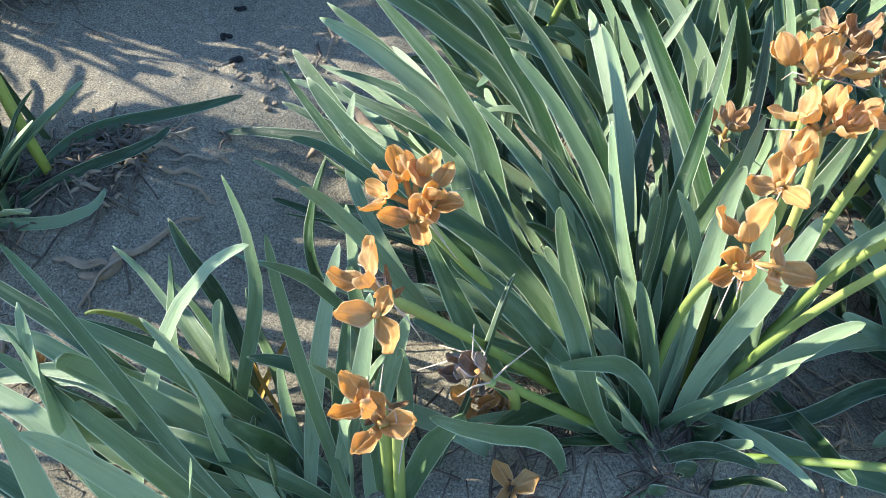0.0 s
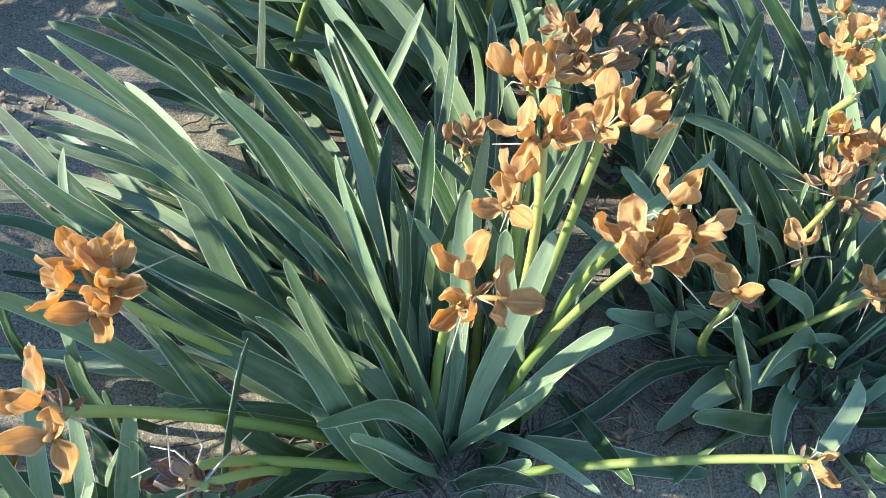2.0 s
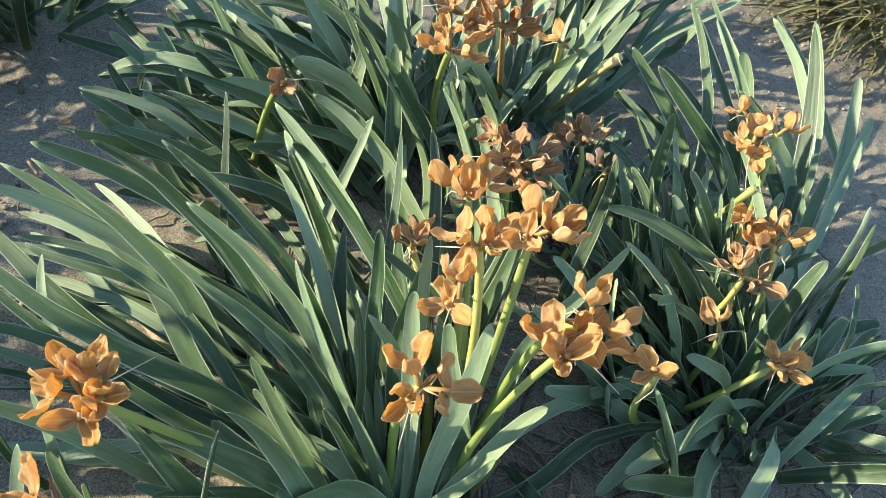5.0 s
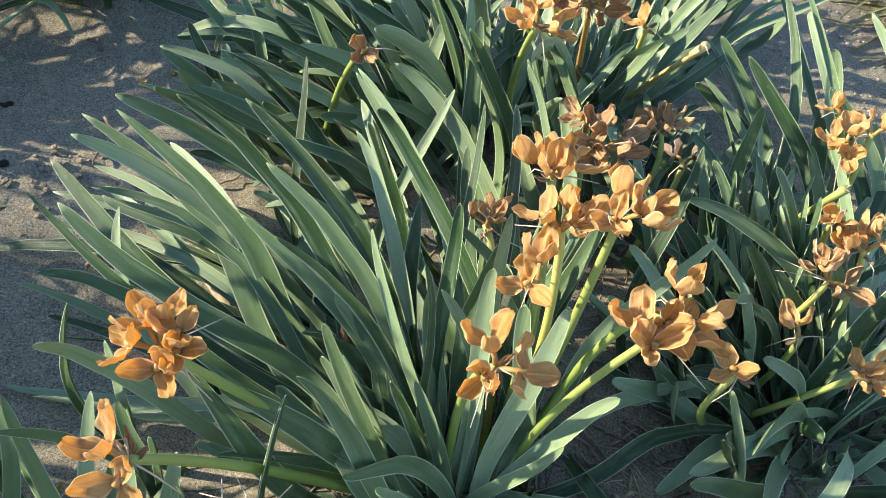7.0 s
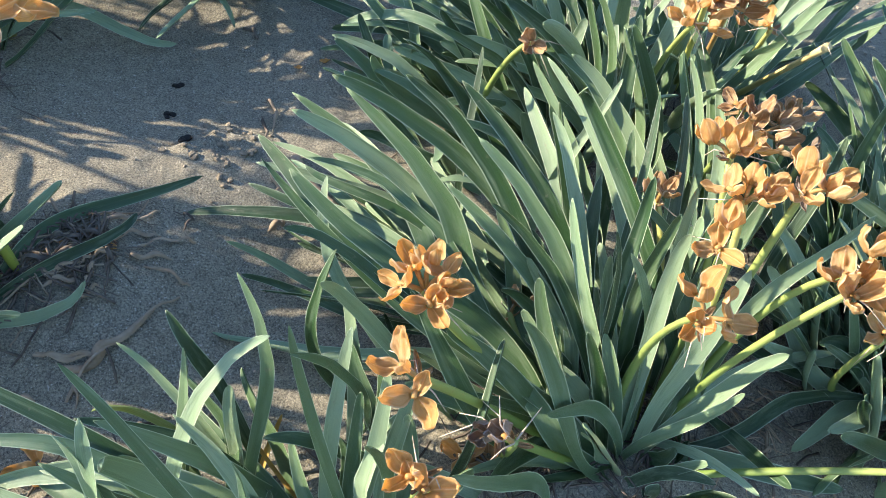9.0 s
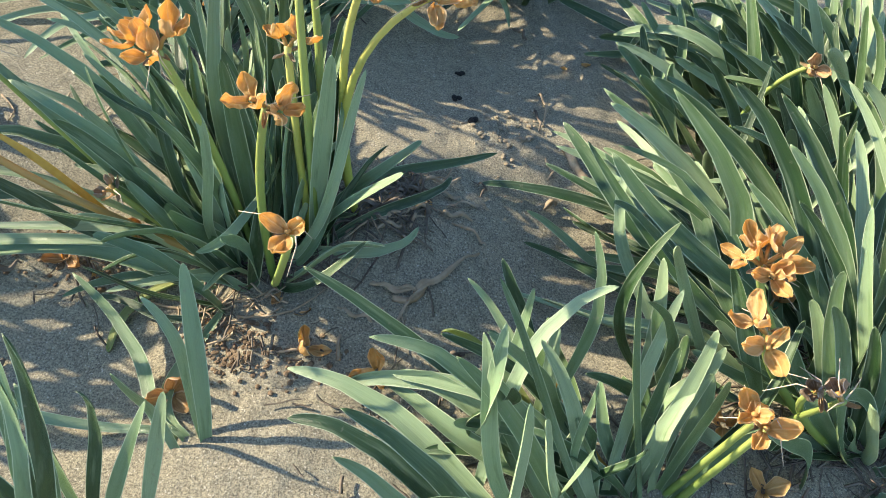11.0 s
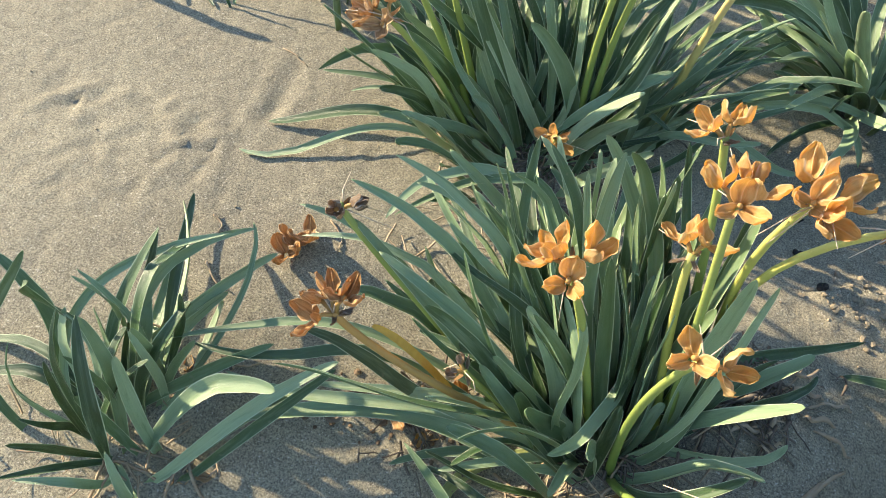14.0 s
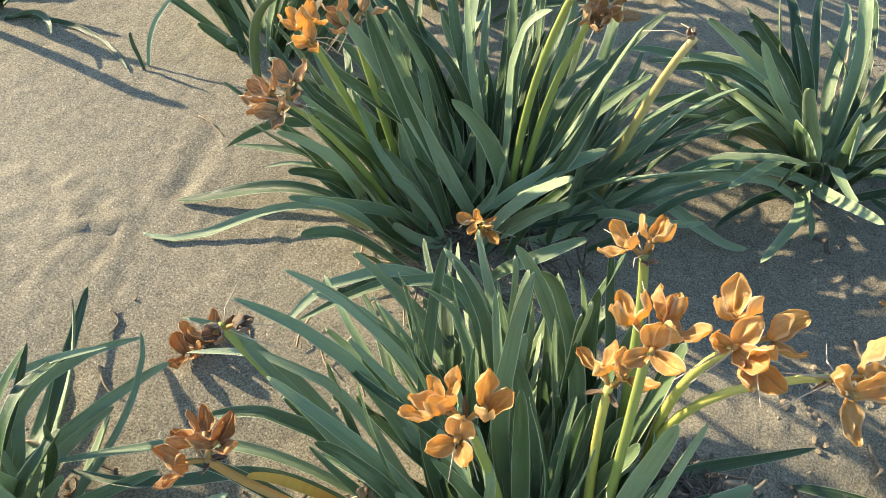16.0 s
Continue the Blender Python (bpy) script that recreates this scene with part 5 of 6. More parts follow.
trace(front_left, (0.033, 0.006), (0.075, 0.041, 0.164), (-0.015, -0.025, -0.007), (0.003, 0.003, 0.002), 0.0130, 131, 16)
trace(front_left, (0.044, 0.018), (0.086, 0.052, 0.161), (-0.000, -0.001, -0.000), (0.000, 0.000, 0.000), 0.0146, 67, 33)
trace(front_left, (-0.012, -0.009), (-0.043, 0.064, 0.142), (0.011, -0.023, -0.009), (0.009, -0.005, -0.003), 0.0145, 33, 3)
trace(front_left, (0.066, 0.073), (0.015, 0.100, 0.106), (-0.005, 0.013, 0.006), (0.007, -0.009, -0.006), 0.0135, -44, -67)
trace(front_left, (-0.004, -0.002), (-0.068, 0.092, 0.197), (-0.011, -0.018, -0.011), (0.020, -0.005, -0.003), 0.0132, 9, -49)
trace(dune_g, (0.046, 0.045), (-0.152, 0.014, 0.175), (0.008, 0.017, 0.017), (-0.006, 0.006, 0.003), 0.0214, -112, -33)
trace(dune_g, (0.022, -0.232), (-0.058, -0.055, 0.199), (0.037, 0.001, 0.013), (0.013, 0.003, 0.006), 0.0205, -74, -53)
trace(dune_g, (-0.020, -0.243), (-0.100, -0.095, 0.217), (0.025, -0.000, 0.007), (-0.004, 0.000, -0.001), 0.0169, -92, -78)
trace(dune_g, (0.070, 0.019), (-0.074, -0.031, 0.223), (0.017, 0.016, 0.018), (0.001, 0.003, 0.002), 0.0251, 176, 107)
trace(dune_g, (0.044, -0.107), (0.002, -0.073, 0.241), (0.032, 0.017, 0.018), (-0.008, -0.003, -0.004), 0.0238, -129, -140)
trace(dune_g, (0.016, 0.006), (-0.009, 0.043, 0.246), (0.029, -0.002, 0.005), (-0.008, 0.001, -0.001), 0.0151, -113, -104)
trace(dune_g, (0.030, -0.007), (-0.008, 0.027, 0.243), (0.032, -0.004, 0.006), (0.007, -0.000, 0.002), 0.0164, -128, -114)
trace(dune_g, (0.133, -0.129), (0.090, -0.045, 0.227), (0.033, -0.004, 0.007), (0.007, -0.000, 0.002), 0.0174, -102, -87)
trace(dune_g, (0.090, -0.135), (0.073, -0.081, 0.212), (0.029, -0.002, 0.005), (-0.007, 0.001, -0.001), 0.0157, -99, -91)
trace(dune_g, (0.006, -0.172), (0.029, -0.048, 0.241), (-0.003, 0.001, -0.000), (0.000, -0.000, 0.000), 0.0193, 9, -12)
trace(dune_g, (0.112, -0.207), (0.095, -0.132, 0.195), (0.016, -0.003, 0.002), (-0.001, 0.000, -0.000), 0.0180, -79, -70)
trace(dune_g, (0.114, -0.148), (0.097, -0.061, 0.203), (0.017, -0.003, 0.003), (-0.001, 0.000, -0.000), 0.0145, -67, -57)
trace(dune_g, (-0.161, -0.176), (-0.143, -0.048, 0.206), (-0.015, 0.002, -0.002), (0.006, -0.002, -0.000), 0.0093, -1, -26)
trace(dune_g, (-0.094, -0.215), (-0.012, -0.129, 0.216), (-0.024, 0.011, 0.003), (0.007, -0.004, -0.002), 0.0117, 45, 9)
trace(dune_g, (-0.057, -0.273), (-0.097, -0.158, 0.209), (0.010, 0.000, 0.003), (0.002, 0.000, 0.001), 0.0149, -56, -51)
trace(dune_g, (0.088, 0.040), (-0.119, 0.180, 0.174), (0.050, 0.030, 0.045), (0.003, 0.006, 0.006), 0.0232, -100, -33)
trace(dune_g, (0.051, 0.031), (-0.161, 0.100, 0.186), (0.006, 0.007, 0.008), (-0.001, 0.004, 0.003), 0.0189, -95, -76)
trace(dune_g, (0.039, 0.005), (-0.111, 0.087, 0.200), (0.040, 0.012, 0.023), (-0.001, -0.000, -0.001), 0.0202, -101, -57)
trace(dune_a, (-0.003, 0.009), (-0.054, 0.292, 0.274), (0.044, -0.001, 0.011), (0.006, -0.004, -0.002), 0.0139, -63, -55)
trace(dune_a, (0.082, 0.135), (-0.016, 0.324, 0.255), (0.040, 0.011, 0.023), (-0.005, 0.011, 0.007), 0.0172, -90, -66)
trace(dune_a, (0.040, 0.106), (0.044, 0.263, 0.203), (-0.002, 0.000, -0.000), (-0.002, 0.000, -0.000), 0.0159, -11, -23)
trace(dune_a, (0.125, 0.202), (0.105, 0.303, 0.261), (0.022, -0.003, 0.005), (0.003, 0.002, 0.002), 0.0141, -85, -78)
trace(dune_a, (0.117, 0.163), (0.135, 0.282, 0.236), (0.020, -0.006, 0.001), (0.002, -0.000, 0.000), 0.0153, -32, -33)
trace(dune_f, (0.007, 0.210), (0.109, 0.451, 0.269), (0.037, -0.015, -0.002), (0.004, -0.003, -0.002), 0.0147, -22, -35)
trace(dune_f, (0.028, 0.156), (0.002, 0.335, 0.262), (0.065, -0.004, 0.018), (-0.017, 0.002, -0.003), 0.0191, -63, -55)
trace(dune_f, (-0.002, 0.242), (0.003, 0.397, 0.249), (0.059, -0.003, 0.017), (-0.016, 0.004, -0.002), 0.0173, -46, -44)
trace(dune_f, (0.112, 0.171), (0.217, 0.419, 0.256), (0.060, -0.026, -0.003), (0.010, -0.007, -0.003), 0.0178, -35, -43)
trace(dune_f, (0.094, 0.111), (0.242, 0.371, 0.267), (0.018, -0.008, -0.001), (0.003, -0.001, 0.000), 0.0200, -23, -35)
trace(dune_f, (0.066, 0.215), (0.147, 0.464, 0.267), (0.063, -0.019, 0.006), (-0.012, 0.004, -0.000), 0.0105, -21, -34)
trace(dune_f, (0.105, 0.182), (0.108, 0.297, 0.232), (0.070, 0.005, 0.024), (-0.021, 0.004, -0.003), 0.0169, -15, -21)
trace(dune_f, (-0.012, 0.146), (-0.052, 0.323, 0.245), (0.051, -0.004, 0.013), (0.000, -0.001, -0.001), 0.0108, -38, -50)
trace(dune_f, (-0.001, 0.005), (0.063, 0.244, 0.226), (0.036, -0.012, 0.001), (0.006, -0.005, -0.003), 0.0142, -43, -46)
trace(dune_f, (0.007, 0.171), (-0.019, 0.255, 0.255), (-0.012, 0.031, 0.013), (0.004, -0.007, -0.005), 0.0173, -19, -39)
trace(dune_f, (0.068, 0.002), (-0.116, 0.187, 0.196), (0.043, 0.019, 0.031), (-0.007, 0.008, 0.004), 0.0188, -57, -51)
trace(dune_f, (-0.011, 0.008), (0.070, 0.129, 0.150), (-0.009, 0.005, 0.002), (-0.004, 0.003, 0.001), 0.0165, 1, -25)
trace(dune_f, (-0.169, 0.075), (-0.129, 0.179, 0.274), (-0.021, 0.010, 0.002), (0.014, -0.005, -0.000), 0.0141, 7, -33)
trace(dune_f, (0.034, 0.004), (0.036, 0.230, 0.187), (0.003, -0.002, -0.001), (-0.027, 0.000, -0.008), 0.0183, -6, -15)
trace(dune_f, (0.010, 0.002), (-0.044, 0.185, 0.146), (0.026, 0.001, 0.009), (-0.002, -0.001, -0.001), 0.0180, -16, -32)
trace(dune_h, (-0.007, 0.018), (0.044, -0.075, 0.188), (-0.024, 0.015, 0.009), (-0.004, -0.010, -0.009), 0.0186, 162, 108)
trace(dune_b, (-0.016, -0.003), (-0.110, 0.164, 0.268), (-0.043, -0.014, -0.005), (0.005, 0.002, 0.001), 0.0137, 10, -3)
trace(dune_b, (0.001, -0.000), (-0.108, 0.145, 0.284), (0.019, 0.006, 0.002), (0.015, 0.005, 0.002), 0.0149, -9, -27)
trace(dune_b, (0.007, 0.005), (-0.061, 0.158, 0.225), (0.021, 0.008, 0.003), (-0.012, -0.004, -0.001), 0.0139, -57, -51)
trace(dune_b, (-0.005, 0.000), (-0.038, 0.155, 0.265), (-0.015, -0.002, 0.000), (-0.001, -0.000, 0.000), 0.0151, 5, -27)
trace(dune_b, (0.050, 0.023), (-0.051, 0.159, 0.286), (0.019, 0.018, 0.011), (-0.004, 0.008, 0.007), 0.0161, -29, -34)
trace(dune_b, (0.090, 0.108), (0.001, 0.160, 0.269), (-0.020, 0.027, 0.012), (0.009, -0.003, -0.003), 0.0139, -63, -120)
trace(dune_b, (0.013, 0.001), (0.027, 0.188, 0.269), (0.034, 0.003, -0.003), (-0.011, -0.001, 0.001), 0.0119, 22, 19)
trace(dune_b, (0.001, 0.019), (-0.127, 0.135, 0.242), (-0.005, 0.007, 0.005), (0.025, 0.017, 0.010), 0.0121, -25, -61)
trace(dune_b, (-0.012, -0.001), (-0.148, 0.145, 0.246), (-0.027, -0.011, -0.005), (0.017, 0.009, 0.005), 0.0066, -13, -72)
trace(dune_b, (0.002, 0.002), (-0.169, 0.134, 0.225), (0.006, 0.004, 0.003), (-0.005, -0.003, -0.002), 0.0078, -54, -56)
trace(dune_b, (-0.009, -0.007), (-0.207, 0.100, 0.158), (-0.023, -0.020, -0.013), (0.004, 0.003, 0.002), 0.0102, -14, -52)
trace(dune_b, (0.016, 0.073), (-0.172, 0.099, 0.173), (-0.016, -0.003, -0.004), (0.003, 0.003, 0.002), 0.0144, -34, -36)
trace(dune_b, (0.007, 0.007), (-0.183, 0.101, 0.198), (0.015, 0.012, 0.008), (-0.004, -0.004, -0.003), 0.0111, -21, -24)
trace(dune_b, (0.003, 0.006), (-0.242, 0.069, 0.132), (0.004, 0.005, 0.004), (-0.003, -0.005, -0.004), 0.0115, -39, -27)
trace(dune_b, (-0.013, 0.061), (-0.246, 0.126, 0.168), (0.049, 0.086, 0.064), (0.026, 0.026, 0.018), 0.0130, -31, -23)
trace(dune_b, (0.010, 0.111), (-0.249, 0.106, 0.182), (0.010, 0.086, 0.071), (-0.016, 0.008, 0.009), 0.0129, -63, -35)
trace(dune_d, (0.047, -0.050), (0.224, 0.092, 0.068), (-0.008, 0.000, 0.004), (-0.004, -0.000, 0.001), 0.0149, 63, 33)
trace(dune_d, (0.040, -0.043), (0.174, -0.088, -0.024), (-0.015, -0.014, 0.012), (-0.001, -0.002, -0.003), 0.0131, -15, -13)
trace(dune_d, (0.076, -0.039), (0.218, 0.094, 0.049), (-0.001, 0.000, 0.001), (-0.000, 0.000, 0.000), 0.0128, 66, 45)
trace(dune_c, (0.028, 0.067), (-0.134, 0.009, 0.213), (0.005, 0.014, 0.010), (0.012, -0.011, -0.010), 0.0187, -73, -63)
trace(dune_c, (0.042, 0.039), (-0.086, 0.010, 0.189), (0.006, 0.006, 0.004), (-0.004, 0.002, 0.002), 0.0187, -66, -65)
trace(dune_c, (0.014, 0.052), (-0.038, -0.013, 0.122), (-0.004, -0.003, -0.002), (0.001, -0.000, -0.000), 0.0156, -86, -114)
trace(dune_c, (-0.004, 0.021), (0.090, 0.033, 0.294), (0.014, 0.013, 0.005), (-0.028, 0.011, 0.015), 0.0144, 40, 22)
trace(dune_c, (0.036, -0.042), (0.195, 0.038, 0.035), (-0.030, 0.036, 0.039), (-0.008, 0.014, 0.015), 0.0101, 66, 53)
trace(dune_c, (-0.051, 0.032), (-0.141, -0.038, 0.188), (0.004, 0.009, 0.007), (0.011, -0.005, -0.005), 0.0150, -88, -73)
trace(dune_d, (0.004, -0.023), (0.020, 0.020, 0.175), (0.030, -0.043, -0.020), (-0.007, -0.001, 0.000), 0.0167, -175, -315)
trace(dune_d, (0.029, -0.022), (0.014, 0.025, 0.164), (0.004, 0.011, 0.004), (0.006, -0.003, -0.003), 0.0141, 40, 42)
trace(dune_d, (0.044, 0.038), (0.037, 0.046, 0.122), (0.008, 0.001, -0.000), (0.005, -0.005, -0.004), 0.0103, -11, 1)
trace(dune_d, (0.007, 0.014), (0.009, -0.004, 0.142), (0.013, 0.001, -0.001), (0.004, 0.001, 0.000), 0.0087, 142, 250)
trace(dune_d, (-0.008, -0.021), (0.066, 0.026, 0.112), (-0.012, 0.005, 0.007), (-0.001, -0.000, 0.000), 0.0111, 35, -8)
trace(dune_d, (0.043, -0.014), (0.009, -0.017, 0.096), (-0.003, 0.002, 0.000), (0.001, -0.000, -0.000), 0.0111, -27, -28)
trace(dune_d, (0.059, -0.009), (0.038, 0.018, 0.121), (-0.004, -0.002, -0.000), (0.001, -0.000, -0.000), 0.0144, 23, 13)
trace(dune_d, (-0.013, -0.017), (-0.008, 0.029, 0.166), (-0.015, -0.001, 0.002), (-0.001, -0.007, -0.004), 0.0098, 42, -28)
trace(dune_d, (-0.010, 0.046), (-0.043, 0.044, 0.174), (-0.036, 0.022, 0.016), (-0.010, -0.008, -0.004), 0.0113, -57, 154)
trace(dune_d, (0.008, 0.074), (-0.024, 0.071, 0.156), (0.004, 0.010, 0.005), (0.010, -0.001, -0.002), 0.0069, -70, -337)
trace(dune_d, (0.016, -0.019), (0.002, -0.086, 0.128), (-0.004, 0.000, 0.000), (0.008, 0.002, 0.000), 0.0083, -82, -72)
trace(dune_d, (0.023, -0.021), (-0.041, -0.090, 0.052), (0.001, 0.001, 0.004), (0.001, 0.000, 0.000), 0.0088, -20, 2)
trace(dune_d, (0.008, -0.023), (0.053, -0.052, 0.075), (0.031, -0.027, -0.025), (0.005, -0.009, -0.009), 0.0130, -13, -175)
trace(dune_d, (-0.067, -0.025), (-0.035, 0.051, 0.211), (-0.047, -0.004, 0.009), (0.013, 0.001, -0.002), 0.0118, 95, 60)
trace(dune_d, (0.007, 0.022), (-0.004, 0.059, 0.129), (-0.000, 0.004, 0.001), (0.001, -0.002, -0.002), 0.0092, -7, -45)
trace(dune_d, (-0.009, -0.013), (-0.044, -0.003, 0.146), (-0.021, -0.011, -0.004), (-0.004, -0.006, -0.003), 0.0076, -4, -124)
trace(dune_d, (-0.015, -0.014), (-0.007, -0.011, 0.139), (-0.003, -0.002, -0.001), (0.001, -0.002, -0.002), 0.0087, 133, 105)
trace(dune_d, (-0.005, -0.014), (-0.027, -0.050, 0.097), (0.000, 0.006, 0.004), (0.011, -0.003, -0.004), 0.0087, -76, -17)
trace(dune_d, (0.036, -0.037), (-0.030, -0.087, 0.048), (0.015, -0.003, 0.005), (0.011, 0.004, 0.001), 0.0097, -42, -37)
trace(dune_d, (0.033, 0.029), (0.089, 0.066, 0.096), (-0.005, 0.011, 0.006), (-0.001, -0.004, -0.003), 0.0105, 92, 73)
# leaves that fill the clumps
fill(dune_b, 16, 152, 22, (0.2, 0.36), (42, 64), (-10, 25), (0.010, 0.014), 0.06, drift=20)
fill(dune_b, 16, 110, 26, (0.2, 0.3), (60, 82), (35, 75), (0.010, 0.014), 0.06)
fill(dune_b, 22, 140, 35, (0.1, 0.22), (35, 80), (0, 60), (0.013, 0.019), 0.08)
fill(dune_b, 2, 60, 30, (0.18, 0.26), (60, 82), (40, 70), (0.015, 0.021), middle=(0.04, 0))
fill(dune_b, 16, 98, 24, (0.18, 0.3), (64, 86), (45, 80), (0.016, 0.021), 0.05, (0.03, 0.03))
fill(dune_b, 30, 115, 30, (0.18, 0.3), (50, 80), (10, 65), (0.012, 0.017), 0.06, (-0.02, 0.06))
fill(dune_c, 56, 95, 50, (0.2, 0.36), (58, 86), (25, 75), (0.011, 0.016), 0.08, middle=(0.05, 0.03))
fill(dune_c, 34, 140, 35, (0.16, 0.3), (45, 75), (0, 50), (0.011, 0.015), middle=(-0.05, 0.02))
fill(dune_c, 24, 30, 30, (0.18, 0.3), (35, 75), (-20, 40), (0.010, 0.014), 0.08, middle=(0.1, 0.06), drift=25)
fill(dune_d, 4, 70, 60, (0.16, 0.28), (40, 70), (-80, -5), (0.011, 0.016), 0.06)
fill(dune_d, 6, 140, 50, (0.1, 0.17), (40, 75), (0, 50), (0.014, 0.019), 0.07)
fill(dune_a, 10, 128, 20, (0.16, 0.26), (14, 30), (-5, 15), (0.014, 0.019), 0.1, drift=16)
fill(dune_a, 10, 98, 24, (0.16, 0.25), (45, 65), (20, 45), (0.014, 0.019), 0.08, (0.02, 0.06), drift=25)
fill(dune_a, 18, 118, 30, (0.1, 0.17), (25, 55), (0, 40), (0.013, 0.018), 0.14, (-0.03, 0.06), drift=30)
fill(dune_a, 9, 75, 18, (0.18, 0.3), (66, 84), (50, 78), (0.015, 0.022), 0.08, (0.05, 0.02))
fill(dune_a, 14, 152, 16, (0.24, 0.38), (10, 24), (-8, 8), (0.012, 0.016), 0.1, (0, 0.1), drift=16)
fill(dune_a, 22, 143, 18, (0.18, 0.32), (18, 38), (-5, 15), (0.012, 0.017), 0.09, (-0.05, 0.17), drift=18)
fill(dune_a, 7, -60, 80, (0.04, 0.1), (40, 80), (20, 60), (0.012, 0.017), 0.05)
fill(dune_a, 3, -100, 50, (0.1, 0.17), (10, 40), (-20, 10), (0.015, 0.021), 0.05)
fill(dune_a, 2, 185, 25, (0.12, 0.22), (20, 60), (-20, 20), (0.017, 0.022))
fill(dune_e, 8, 160, 20, (0.18, 0.32), (40, 65), (-30, 10), (0.017, 0.022), 0.06, drift=20)
fill(dune_e, 11, 80, 40, (0.12, 0.22), (55, 82), (35, 78), (0.014, 0.021), 0.08)
fill(dune_e, 8, 130, 40, (0.1, 0.18), (40, 75), (10, 60), (0.014, 0.019), 0.08, (-0.08, 0))
fill(dune_f, 54, 100, 60, (0.12, 0.23), (55, 86), (25, 78), (0.014, 0.021), 0.16, (0, 0.03))
fill(dune_f, 26, 20, 60, (0.16, 0.3), (30, 70), (-20, 40), (0.015, 0.021), 0.1)
fill(dune_f, 34, 130, 40, (0.14, 0.28), (50, 80), (20, 65), (0.014, 0.021), 0.14, (0.02, 0.1))
fill(dune_f, 10, 200, 40, (0.15, 0.28), (30, 60), (-20, 30), (0.018, 0.023))
fill(dune_g, 60, 148, 20, (0.16, 0.3), (38, 68), (-10, 25), (0.013, 0.019), 0.2, (0.07, 0.0), drift=22)
fill(dune_g, 36, 118, 28, (0.2, 0.32), (50, 78), (15, 55), (0.014, 0.021), 0.18, (0.06, 0.02), drift=25)
fill(dune_h, 20, 60, 60, (0.1, 0.15), (30, 60), (10, 60), (0.012, 0.018), 0.1, (0, 0.06))
fill(dune_h, 44, 42, 22, (0.2, 0.32), (30, 62), (-5, 40), (0.012, 0.018), 0.1, (0.1, 0.1), drift=20)
fill(front_left, 3, 130, 30, (0.12, 0.2), (50, 80), (0, 40), (0.017, 0.021), 0.05)

# low leaves that hide the feet of the clumps
for clump, count, ring in ((dune_a, 30, 0.1), (dune_b, 24, 0.05), (dune_c, 64, 0.12), (dune_f, 50, 0.12), (dune_g, 60, 0.2), (dune_h, 24, 0.14), (dune_d, 4, 0.05)):
    fill(clump, count, 110, 75, (0.1, 0.22), (45, 80), (10, 60), (0.014, 0.022), ring)
fill(dune_f, 12, 100, 40, (0.18, 0.27), (65, 85), (35, 70), (0.017, 0.023), 0.14)
fill(dune_g, 14, 60, 40, (0.18, 0.28), (60, 82), (20, 60), (0.017, 0.023), 0.12, (0.1, 0.05))

# clumps further off
fill(back_right, 34, 90, 100, (0.2, 0.34), (40, 75), (-10, 50), (0.014, 0.019), 0.06)
fill(back_right, 17, 200, 40, (0.18, 0.3), (30, 70), (-20, 30), (0.014, 0.019), 0.05)
fill(back_left, 39, 80, 70, (0.22, 0.36), (40, 80), (-10, 60), (0.015, 0.021), 0.1)
back_middle = plant(-0.72, 1.28)
fill(back_middle, 42, 90, 80, (0.24, 0.4), (40, 80), (0, 60), (0.015, 0.021), 0.12)
back_far = plant(-0.36, 1.5)
fill(back_far, 42, 90, 90, (0.22, 0.38), (40, 80), (0, 60), (0.015, 0.021), 0.12)
fill(edge_left, 7, 30, 50, (0.1, 0.17), (40, 60), (-10, 30), (0.013, 0.017), 0.04)
between = plant(0.5, 0.6)
fill(between, 60, 90, 60, (0.09, 0.15), (45, 75), (10, 60), (0.014, 0.019), 0.12)
far_right = plant(1.42, 1.1, 0.3, "dense tuft of narrow olive-green leaves on gravelly sand")
fill(far_right, 170, 160, 55, (0.2, 0.4), (15, 55), (-20, 20), (0.004, 0.007), 0.14, drift=20, material=OLIVE_LEAF)
fill(far_right, 60, 200, 30, (0.2, 0.36), (5, 30), (-20, 10), (0.004, 0.007), 0.12, drift=20, material=OLIVE_LEAF)


# ---- litter on the sand ----
def smooth_line(spots, count):
    """Evenly spaced places along a soft curve through spots (x, y)."""
    p = [Vector((x, y, 0)) for x, y in spots]
    p = [p[0] * 2 - p[1]] + p + [p[-1] * 2 - p[-2]]
    out = []
    for i in range(count):
        t = i / (count - 1) * (len(p) - 3)
        k = min(int(t), len(p) - 4)
        f = t - k
        a, b, c, d = p[k:k + 4]
        out.append(0.5 * (2 * b + (c - a) * f + (2 * a - 5 * b + 4 * c - d) * f * f + (3 * b - a - 3 * c + d) * f ** 3))
    return out


